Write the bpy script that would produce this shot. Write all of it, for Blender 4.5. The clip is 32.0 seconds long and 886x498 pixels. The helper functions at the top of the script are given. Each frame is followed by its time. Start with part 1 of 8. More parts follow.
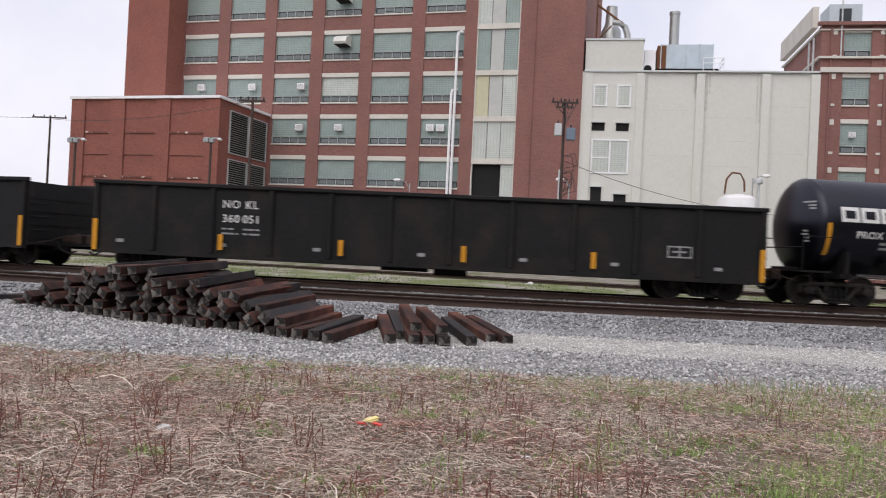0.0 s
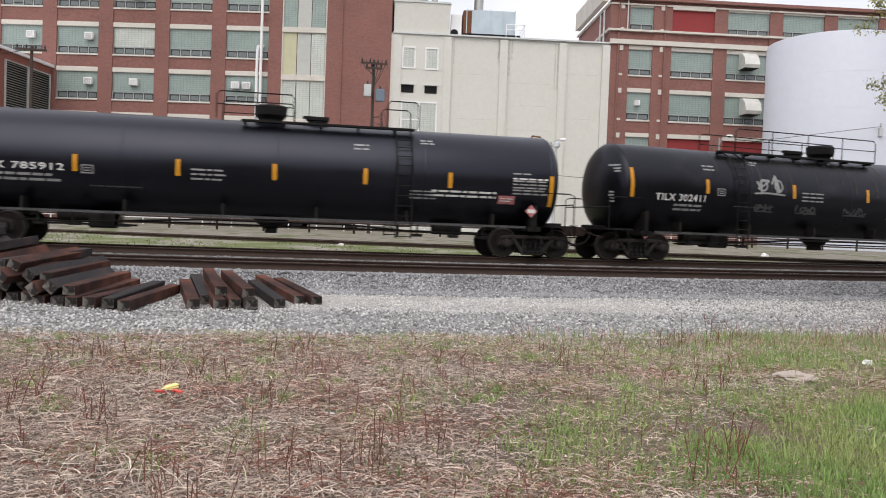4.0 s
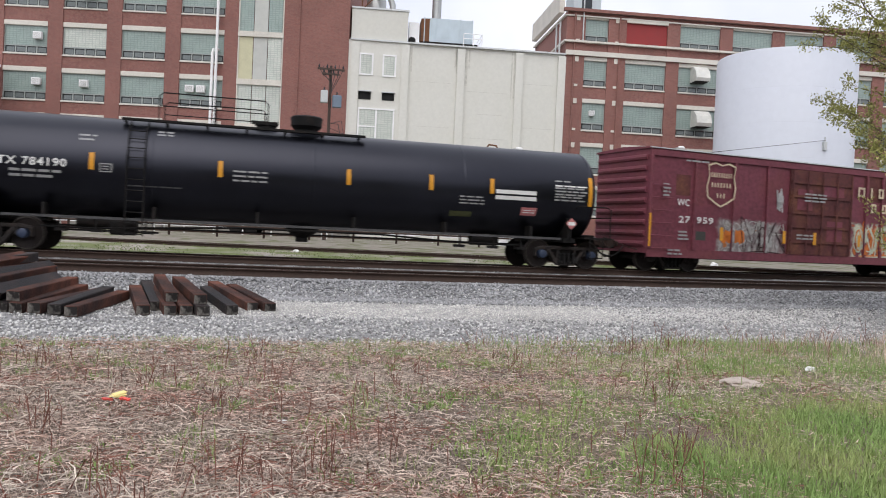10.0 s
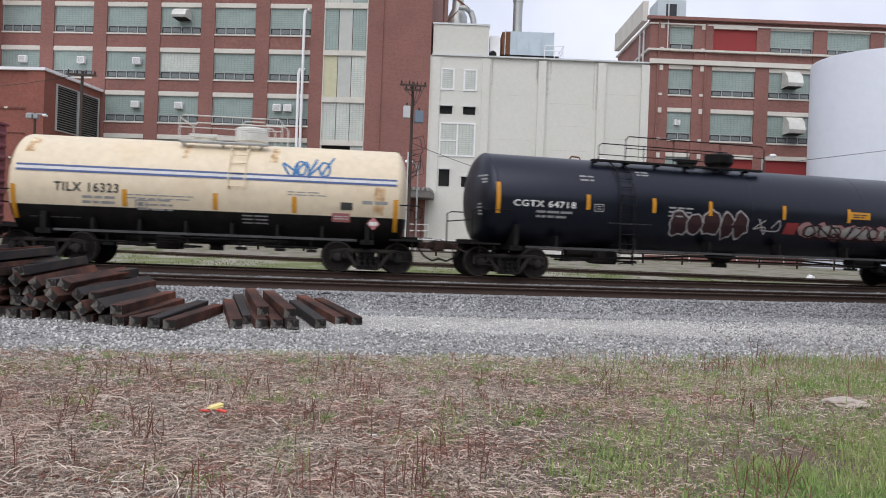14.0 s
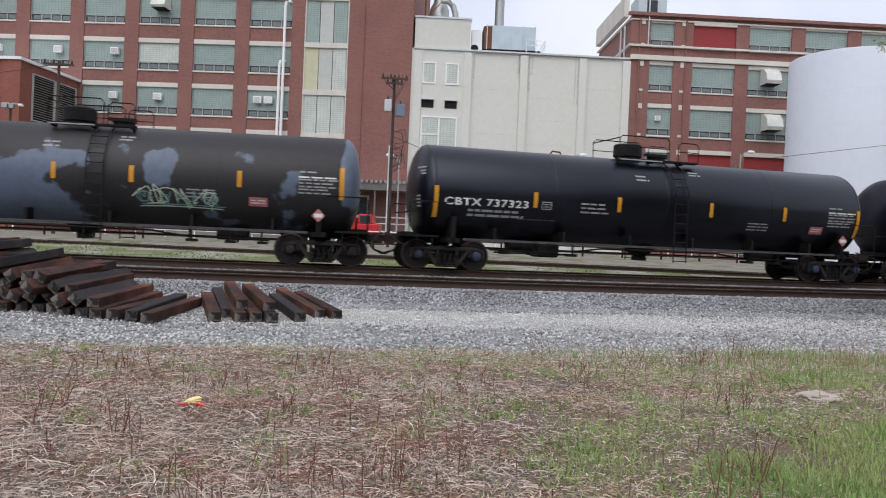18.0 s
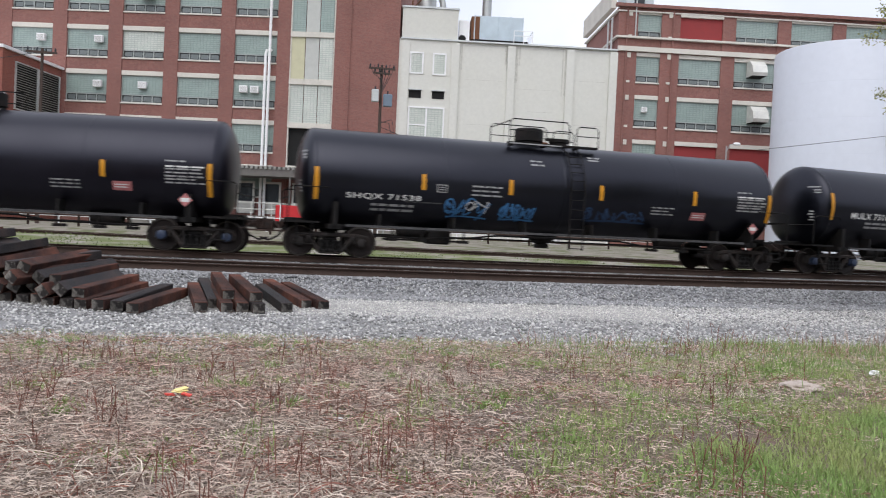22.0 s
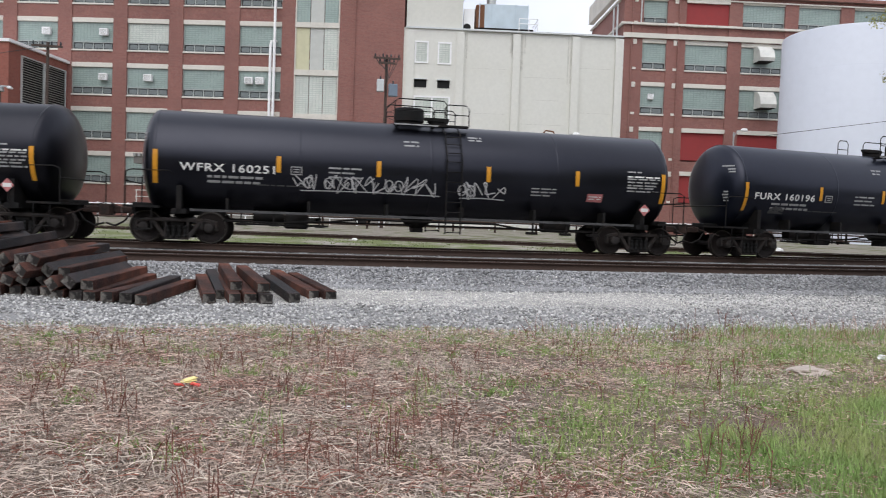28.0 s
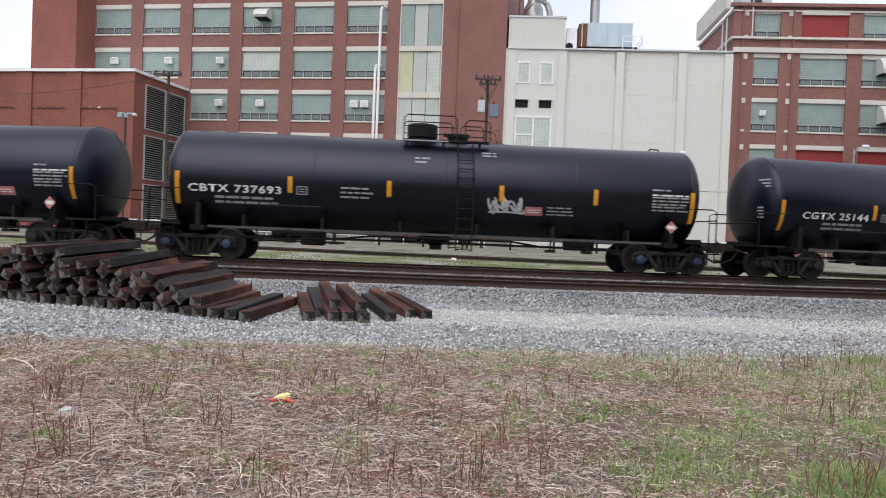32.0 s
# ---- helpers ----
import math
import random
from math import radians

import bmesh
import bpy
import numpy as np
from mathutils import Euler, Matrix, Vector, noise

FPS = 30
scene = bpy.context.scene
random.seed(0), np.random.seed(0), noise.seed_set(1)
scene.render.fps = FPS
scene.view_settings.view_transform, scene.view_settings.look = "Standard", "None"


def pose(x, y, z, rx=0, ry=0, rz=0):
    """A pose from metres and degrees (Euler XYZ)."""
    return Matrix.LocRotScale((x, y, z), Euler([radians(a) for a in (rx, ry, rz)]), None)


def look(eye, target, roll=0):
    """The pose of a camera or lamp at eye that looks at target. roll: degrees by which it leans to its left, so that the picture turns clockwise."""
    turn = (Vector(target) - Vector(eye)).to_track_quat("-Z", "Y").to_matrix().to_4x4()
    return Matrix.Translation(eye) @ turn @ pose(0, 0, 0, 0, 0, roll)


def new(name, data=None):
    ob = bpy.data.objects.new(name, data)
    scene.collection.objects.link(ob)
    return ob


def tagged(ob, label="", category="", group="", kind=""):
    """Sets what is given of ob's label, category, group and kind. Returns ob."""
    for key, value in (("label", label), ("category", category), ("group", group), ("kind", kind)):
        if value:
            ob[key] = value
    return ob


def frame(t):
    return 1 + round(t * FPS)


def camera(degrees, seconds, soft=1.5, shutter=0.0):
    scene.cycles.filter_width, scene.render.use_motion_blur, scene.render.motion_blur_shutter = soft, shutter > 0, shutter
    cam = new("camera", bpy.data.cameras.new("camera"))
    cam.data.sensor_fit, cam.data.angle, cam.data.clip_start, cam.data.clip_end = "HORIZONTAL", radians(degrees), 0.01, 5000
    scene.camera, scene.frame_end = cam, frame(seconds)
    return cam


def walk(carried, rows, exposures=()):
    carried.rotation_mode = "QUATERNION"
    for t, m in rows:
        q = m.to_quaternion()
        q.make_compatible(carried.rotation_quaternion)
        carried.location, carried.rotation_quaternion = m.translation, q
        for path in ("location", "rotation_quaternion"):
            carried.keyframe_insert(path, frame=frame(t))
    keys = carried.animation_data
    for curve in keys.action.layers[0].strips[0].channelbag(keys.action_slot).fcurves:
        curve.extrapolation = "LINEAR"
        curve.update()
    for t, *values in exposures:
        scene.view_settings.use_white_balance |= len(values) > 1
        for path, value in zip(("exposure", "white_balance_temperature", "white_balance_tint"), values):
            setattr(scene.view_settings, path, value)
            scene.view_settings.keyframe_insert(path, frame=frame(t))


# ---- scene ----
cam = camera(58.9, 32.0, soft=1.0, shutter=0.25)
# seconds, eye, yaw, pitch, roll
PATH = [
    (0, -0.064, 0.076, 1.673, 2.513, 0.409, -2.809),
    (0.5, -0.049, 0.069, 1.670, 0.151, 0.259, -2.629),
    (1, -0.044, 0.075, 1.663, -0.163, 0.730, -2.584),
    (1.5, -0.030, 0.097, 1.650, -2.480, 0.507, -2.628),
    (2, 0.010, 0.081, 1.648, -7.985, -0.637, -2.394),
    (2.5, 0.014, 0.060, 1.651, -10.159, -1.449, -2.403),
    (4.5, 0.037, 0.003, 1.658, -11.608, -1.804, -2.027),
    (5, 0.049, 0.006, 1.654, -12.574, -1.681, -1.984),
    (5.5, 0.051, -0.009, 1.653, -13.444, -1.648, -1.980),
    (6, 0.046, -0.022, 1.654, -14.048, -2.202, -2.153),
    (6.5, 0.036, -0.014, 1.652, -14.489, -2.367, -2.641),
    (7, 0.042, -0.017, 1.654, -14.800, -2.237, -2.758),
    (7.5, 0.044, -0.018, 1.652, -14.736, -2.199, -2.795),
    (8, 0.042, -0.030, 1.651, -14.676, -1.658, -2.722),
    (8.5, 0.038, -0.040, 1.657, -14.688, -1.304, -2.742),
    (9, 0.036, -0.037, 1.661, -14.551, -1.065, -2.687),
    (9.5, 0.033, -0.034, 1.654, -14.425, -1.011, -2.728),
    (10, 0.036, -0.027, 1.658, -14.281, -1.132, -2.610),
    (10.5, 0.016, -0.015, 1.669, -12.119, -1.070, -2.467),
    (11, 0.003, -0.000, 1.678, -9.147, -0.903, -2.210),
    (11.5, -0.004, 0.010, 1.680, -7.308, -0.502, -2.120),
    (12, -0.011, -0.007, 1.683, -7.372, -0.198, -2.023),
    (12.5, -0.015, -0.011, 1.684, -7.415, 0.076, -2.061),
    (13, -0.013, -0.017, 1.681, -7.837, 0.035, -2.074),
    (13.5, -0.016, -0.003, 1.678, -8.148, -0.285, -2.116),
    (15.5, -0.004, -0.011, 1.666, -9.443, -0.617, -2.314),
    (16, 0.002, -0.020, 1.674, -10.255, -1.025, -2.333),
    (16.5, -0.000, -0.019, 1.668, -11.028, -1.055, -2.365),
    (17, 0.010, -0.021, 1.675, -11.528, -0.729, -2.466),
    (17.5, 0.009, -0.015, 1.676, -11.303, -0.622, -2.520),
    (18, -0.007, -0.017, 1.677, -9.731, -0.822, -2.499),
    (18.5, -0.012, -0.006, 1.677, -8.373, -1.364, -2.424),
    (19, -0.015, -0.008, 1.673, -8.303, -1.535, -2.266),
    (19.5, -0.021, -0.012, 1.673, -8.382, -1.581, -2.321),
    (20, -0.018, -0.019, 1.678, -8.366, -1.467, -2.284),
    (20.5, -0.027, -0.001, 1.674, -8.426, -1.309, -2.408),
    (21, -0.024, -0.019, 1.671, -8.971, -1.157, -2.518),
    (21.5, -0.023, -0.022, 1.675, -9.443, -1.218, -2.562),
    (22, -0.014, -0.033, 1.676, -10.683, -1.452, -2.653),
    (22.5, 0.036, -0.042, 1.664, -14.558, -1.278, -2.694),
    (23, 0.076, -0.059, 1.658, -16.798, -1.225, -2.862),
    (23.5, 0.069, -0.047, 1.659, -17.938, -1.279, -2.918),
    (24, 0.045, -0.054, 1.666, -16.949, -1.014, -2.929),
    (24.5, 0.024, -0.047, 1.664, -14.643, -1.268, -2.923),
    (26.5, 0.019, -0.086, 1.677, -14.243, -1.630, -3.176),
    (27, 0.015, -0.077, 1.673, -14.581, -1.616, -3.198),
    (27.5, 0.008, -0.056, 1.668, -13.526, -2.035, -2.500),
    (28, -0.003, -0.048, 1.664, -10.179, -2.224, -2.050),
    (28.5, 0.002, -0.075, 1.681, -7.793, -1.770, -1.925),
    (29, 0.026, -0.067, 1.683, -7.857, -1.192, -1.853),
    (29.5, 0.032, -0.029, 1.679, -7.460, -0.996, -2.143),
    (30, 0.048, -0.003, 1.667, -6.413, -0.902, -2.618),
    (30.5, 0.063, -0.006, 1.679, -5.289, -1.084, -2.573),
    (31, 0.076, -0.002, 1.675, -4.817, -1.087, -2.425),
    (31.5, 0.093, -0.012, 1.676, -4.348, -1.058, -2.373),
    (32, 0.104, 0.014, 1.668, -2.773, -1.037, -2.262),]
walk(cam, [(t, pose(x, y, z, 90 + p, r, w)) for t, x, y, z, w, p, r in PATH],
     [(0.0, 0.30, 6750, 14.0), (2.0, 0.42, 6900, 14.0), (5.0, 0.52, 6900, 10.5), (9.0, 0.48, 6750, 10.5), (13.0, 0.54, 6500, 12.5), (13.6, 0.42, 6500, 11.5), (15.5, 0.23, 6500, 10.5), (17.0, 0.32, 6450, 10.5), (18.2, 0.34, 6450, 10.5), (19.2, 0.48, 6500, 10.5),
      (20.0, 0.58, 6500, 10.5), (21.5, 0.50, 6500, 10.5), (26.0, 0.48, 6550, 9.5), (32.0, 0.48, 6500, 10.5)])

# ---- light: an overcast spring day ----
world = bpy.data.worlds.new("sky")
scene.world = world
world.use_nodes = True
wn, wl = world.node_tree.nodes, world.node_tree.links
wn.clear()
sky = wn.new("ShaderNodeTexSky")
sky.sky_type, sky.sun_disc = "NISHITA", False
sky.sun_elevation, sky.sun_rotation = radians(52), radians(200)
sky.air_density, sky.dust_density, sky.ozone_density = 1.0, 4.0, 1.0
grey = wn.new("ShaderNodeHueSaturation")
grey.inputs["Saturation"].default_value = 0.22
cover = wn.new("ShaderNodeMix")
cover.data_type = "RGBA"
cover.inputs["Factor"].default_value = 0.7
wl.new(sky.outputs[0], grey.inputs["Color"])
wl.new(grey.outputs[0], cover.inputs["A"])
where = wn.new("ShaderNodeTexCoord")
cloud = wn.new("ShaderNodeTexNoise")
cloud.inputs["Scale"].default_value, cloud.inputs["Detail"].default_value = 2.6, 6
wl.new(where.outputs["Generated"], cloud.inputs["Vector"])
bank = wn.new("ShaderNodeMapRange")
bank.inputs["From Min"].default_value, bank.inputs["From Max"].default_value = 0.38, 0.62
wl.new(cloud.outputs["Fac"], bank.inputs["Value"])
tone = wn.new("ShaderNodeMix")
tone.data_type = "RGBA"
tone.inputs["A"].default_value, tone.inputs["B"].default_value = (6.9, 7.5, 9.2, 1), (9.2, 9.5, 10.6, 1)
wl.new(bank.outputs[0], tone.inputs["Factor"])
wl.new(tone.outputs["Result"], cover.inputs["B"])
back = wn.new("ShaderNodeBackground")
back.inputs["Strength"].default_value = 0.1
wl.new(cover.outputs["Result"], back.inputs["Color"])
out = wn.new("ShaderNodeOutputWorld")
wl.new(back.outputs[0], out.inputs["Surface"])

sun = new("sun", bpy.data.lights.new("sun", "SUN"))
sun.data.energy, sun.data.angle, sun.data.color = 0.9, radians(60), (1.0, 0.98, 0.95)
sun.matrix_world = look((-14, -30, 45), (0, 0, 0))

# ---- materials ----
def surf(name, base, rough=0.7, metal=0.0, var=0.25, scale=2.0, fine=30.0, bump=0.25, dist=0.01, second=None, spread=0.5, spec=0.4, each=0.0, hard=0.15):
    """A surface with stains (scale) and grain (fine), in the object's own metres. second: a colour that shows in patches over about
    the share spread of it. each: how far brightness differs from piece to piece."""
    m = bpy.data.materials.new(name)
    m.use_nodes = True
    n, l = m.node_tree.nodes, m.node_tree.links
    b = n["Principled BSDF"]
    b.inputs["Roughness"].default_value, b.inputs["Metallic"].default_value = rough, metal
    b.inputs["Specular IOR Level"].default_value = spec
    co = n.new("ShaderNodeTexCoord")
    big, small = n.new("ShaderNodeTexNoise"), n.new("ShaderNodeTexNoise")
    big.inputs["Scale"].default_value, big.inputs["Detail"].default_value = scale, 6
    small.inputs["Scale"].default_value, small.inputs["Detail"].default_value = fine, 4
    for t in (big, small):
        l.new(co.outputs["Object"], t.inputs["Vector"])
    last = None
    if second:
        ramp = n.new("ShaderNodeMapRange")
        ramp.inputs["From Min"].default_value, ramp.inputs["From Max"].default_value = 1 - spread - hard, 1 - spread + hard
        l.new(big.outputs["Fac"], ramp.inputs["Value"])
        mix = n.new("ShaderNodeMix")
        mix.data_type = "RGBA"
        mix.inputs["A"].default_value, mix.inputs["B"].default_value = (*base, 1), (*second, 1)
        l.new(ramp.outputs[0], mix.inputs["Factor"])
        last = mix.outputs["Result"]
    add = n.new("ShaderNodeMath")
    add.operation = "ADD"
    l.new(big.outputs["Fac"], add.inputs[0])
    l.new(small.outputs["Fac"], add.inputs[1])
    gain = n.new("ShaderNodeMapRange")
    gain.inputs["From Min"].default_value, gain.inputs["From Max"].default_value = 0.6, 1.4
    gain.inputs["To Min"].default_value, gain.inputs["To Max"].default_value = 1 - var, 1 + var
    l.new(add.outputs[0], gain.inputs["Value"])
    value = gain.outputs[0]
    if each:
        info = n.new("ShaderNodeObjectInfo")
        geo = n.new("ShaderNodeNewGeometry")
        both = n.new("ShaderNodeMath")
        both.operation = "ADD"
        l.new(info.outputs["Random"], both.inputs[0])
        l.new(geo.outputs["Random Per Island"], both.inputs[1])
        r = n.new("ShaderNodeMapRange")
        r.inputs["From Max"].default_value = 2
        r.inputs["To Min"].default_value, r.inputs["To Max"].default_value = 1 - each, 1 + each
        l.new(both.outputs[0], r.inputs["Value"])
        mu = n.new("ShaderNodeMath")
        mu.operation = "MULTIPLY"
        l.new(value, mu.inputs[0])
        l.new(r.outputs[0], mu.inputs[1])
        value = mu.outputs[0]
    vm = n.new("ShaderNodeVectorMath")
    vm.operation = "SCALE"
    if last:
        l.new(last, vm.inputs[0])
    else:
        vm.inputs[0].default_value = base
    l.new(value, vm.inputs["Scale"])
    l.new(vm.outputs[0], b.inputs["Base Color"])
    rg = n.new("ShaderNodeMapRange")
    rg.inputs["To Min"].default_value, rg.inputs["To Max"].default_value = max(rough - 0.12, 0.02), min(rough + 0.12, 1)
    l.new(big.outputs["Fac"], rg.inputs["Value"])
    l.new(rg.outputs[0], b.inputs["Roughness"])
    if bump:
        bp = n.new("ShaderNodeBump")
        bp.inputs["Strength"].default_value, bp.inputs["Distance"].default_value = bump, dist
        l.new(small.outputs["Fac"], bp.inputs["Height"])
        l.new(bp.outputs[0], b.inputs["Normal"])
    return m


def brick_surf(name, base, second, mortar):
    """Brickwork too far off to see each brick: courses of real size."""
    m = surf(name, base, 0.85, var=0.22, scale=0.35, fine=6, bump=0.1)
    n, l = m.node_tree.nodes, m.node_tree.links
    b = n["Principled BSDF"]
    co = n.new("ShaderNodeTexCoord")
    sep, com = n.new("ShaderNodeSeparateXYZ"), n.new("ShaderNodeCombineXYZ")
    l.new(co.outputs["Object"], sep.inputs[0])
    su = n.new("ShaderNodeMath")
    l.new(sep.outputs[0], su.inputs[0])
    l.new(sep.outputs[1], su.inputs[1])
    l.new(su.outputs[0], com.inputs[0])
    l.new(sep.outputs[2], com.inputs[1])
    br = n.new("ShaderNodeTexBrick")
    br.inputs["Scale"].default_value = 1.0
    br.inputs["Brick Width"].default_value, br.inputs["Row Height"].default_value = 0.22, 0.075
    br.inputs["Mortar Size"].default_value, br.inputs["Mortar Smooth"].default_value = 0.008, 0.3
    br.inputs["Color1"].default_value, br.inputs["Color2"].default_value = (*base, 1), (*second, 1)
    br.inputs["Mortar"].default_value = (*mortar, 1)
    l.new(com.outputs[0], br.inputs["Vector"])
    old = b.inputs["Base Color"].links[0].from_node
    l.new(br.outputs["Color"], old.inputs[0])
    return m


def glass_block_surf(name, base, line, size=0.3):
    """Corrugated or blocked glazing panels: a grid of fine joints."""
    m = surf(name, base, 0.35, var=0.16, scale=0.7, fine=9, bump=0.05)
    n, l = m.node_tree.nodes, m.node_tree.links
    b = n["Principled BSDF"]
    co = n.new("ShaderNodeTexCoord")
    sep, com = n.new("ShaderNodeSeparateXYZ"), n.new("ShaderNodeCombineXYZ")
    l.new(co.outputs["Object"], sep.inputs[0])
    l.new(sep.outputs[0], com.inputs[0])
    l.new(sep.outputs[2], com.inputs[1])
    br = n.new("ShaderNodeTexBrick")
    br.offset = 0
    br.inputs["Scale"].default_value = 1.0
    br.inputs["Brick Width"].default_value, br.inputs["Row Height"].default_value = size, size * 0.62
    br.inputs["Mortar Size"].default_value = 0.02
    br.inputs["Color1"].default_value = (*base, 1)
    br.inputs["Color2"].default_value = (base[0] * 0.9, base[1] * 0.95, base[2] * 0.93, 1)
    br.inputs["Mortar"].default_value = (*line, 1)
    l.new(com.outputs[0], br.inputs["Vector"])
    old = b.inputs["Base Color"].links[0].from_node
    l.new(br.outputs["Color"], old.inputs[0])
    return m


BRICK = brick_surf("red_brick", (0.265, 0.115, 0.095), (0.215, 0.092, 0.078), (0.26, 0.16, 0.14))
BRICK_BRIGHT = brick_surf("orange_brick", (0.27, 0.09, 0.066), (0.225, 0.074, 0.055), (0.25, 0.12, 0.095))
STONE = surf("pale_stone", (0.62, 0.59, 0.53), 0.85, var=0.14, scale=0.8, fine=10)
WHITE_WALL = surf("cream_painted_wall", (0.66, 0.655, 0.605), 0.85, var=0.06, scale=0.18, fine=4, bump=0.1, second=(0.61, 0.605, 0.55), spread=0.4)
STREAK = surf("rain_stained_render", (0.6, 0.59, 0.54), 0.9, var=0.25, scale=1.2, fine=5, bump=0.1, second=(0.42, 0.41, 0.37), spread=0.4)
WHITE_PAINT = surf("white_paint", (0.82, 0.82, 0.82), 0.6, var=0.06, scale=1.5)
GLAZING = glass_block_surf("green_glazing_panel", (0.31, 0.375, 0.35), (0.22, 0.28, 0.26))
PALE_GLAZING = glass_block_surf("pale_glazing_panel", (0.58, 0.6, 0.55), (0.4, 0.43, 0.4))
YELLOW_PANEL = surf("yellow_panel", (0.55, 0.53, 0.36), 0.7, var=0.1)
GREY_PANEL = surf("grey_panel", (0.5, 0.51, 0.48), 0.7, var=0.1)
RED_PANEL = surf("red_panel", (0.27, 0.035, 0.035), 0.7, var=0.1)
DARK_GLASS = surf("dark_glass", (0.035, 0.042, 0.048), 0.25, var=0.3, scale=1, bump=0, spec=0.3)
# near-black that paints in the shade of openings, and colours the wall vents
SHADE_AND_VENT_BLACK = surf("shade_and_vent_black", (0.012, 0.012, 0.012), 0.9, bump=0)
GALV = surf("galvanised_metal", (0.42, 0.43, 0.42), 0.45, 0.7, var=0.2, scale=1.5)
LIGHT_METAL = surf("pale_sheet_metal", (0.55, 0.57, 0.57), 0.5, 0.3, var=0.15, scale=1.2)
RUST = surf("rusty_steel", (0.16, 0.07, 0.035), 0.9, 0.1, var=0.4, scale=4, fine=40)
TANK_WHITE = surf("white_tank_paint", (0.63, 0.66, 0.73), 0.5, var=0.04, scale=0.15, fine=2, bump=0.05)
BLACK_PAINT = surf("black_tank_paint", (0.0022, 0.0025, 0.004), 0.34, 0.0, var=0.4, scale=0.5, fine=5, bump=0.05, spec=0.5, second=(0.004, 0.0045, 0.007), spread=0.45)
BLACK_WORN = surf("weathered_black_paint", (0.0035, 0.0035, 0.0045), 0.36, 0.0, var=0.45, scale=0.7, fine=5, bump=0.06, second=(0.02, 0.017, 0.015), spread=0.34, hard=0.1, spec=0.34)
BLACK_BLUE = surf("blue_black_paint", (0.0035, 0.005, 0.01), 0.34, 0.0, var=0.35, scale=0.6, fine=5, bump=0.04, spec=0.5)
PURPLE_BLACK = surf("faded_black_paint", (0.005, 0.004, 0.007), 0.36, 0.0, var=0.35, scale=0.6, fine=5, bump=0.04, spec=0.48)
GREY_BLUE = surf("peeling_grey_blue_paint", (0.115, 0.145, 0.2), 0.5, 0.0, var=0.2, scale=0.9, fine=5, bump=0.05, second=(0.022, 0.02, 0.021), spread=0.5, hard=0.03)


def worn_towards(m):
    """Lets the second colour of a surface take over where the paint has peeled: past the middle, along the crown, but for one patch."""
    n, l = m.node_tree.nodes, m.node_tree.links
    ramp = next(k for k in n if k.bl_idname == "ShaderNodeMapRange" and k.outputs[0].links[0].to_node.bl_idname == "ShaderNodeMix")
    noise_ = ramp.inputs["Value"].links[0].from_socket
    co = next(k for k in n if k.bl_idname == "ShaderNodeTexCoord")
    sep = n.new("ShaderNodeSeparateXYZ")
    l.new(co.outputs["Object"], sep.inputs[0])

    def grade(out_, lo, hi, to=1.0):
        r = n.new("ShaderNodeMapRange")
        for key, val in zip(("From Min", "From Max", "To Max"), (lo, hi, to)):
            r.inputs[key].default_value = val
        l.new(out_, r.inputs["Value"])
        return r.outputs[0]

    def join(op, p, q):
        k = n.new("ShaderNodeMath")
        k.operation = op
        l.new(p, k.inputs[0])
        l.new(q, k.inputs[1])
        return k.outputs[0]

    x, z = sep.outputs[0], sep.outputs[2]
    gone = join("MAXIMUM", grade(x, -0.4, 0.8), join("MULTIPLY", grade(x, -5.8, -4.0), grade(z, 2.6, 3.15)))
    kept = join("MULTIPLY", join("MULTIPLY", grade(x, 1.9, 2.2), grade(x, 2.95, 2.5)), join("MULTIPLY", grade(z, 1.9, 2.3), grade(z, 3.3, 3.0)))
    gone = join("SUBTRACT", join("SUBTRACT", gone, kept), join("MULTIPLY", grade(x, 7.45, 7.65), grade(z, 1.7, 2.1)))
    l.new(join("ADD", join("MULTIPLY", gone, grade(noise_, 0.0, 0.0001, 0.36)), grade(noise_, 0.25, 0.75, 0.64)), ramp.inputs["Value"])


worn_towards(GREY_BLUE)


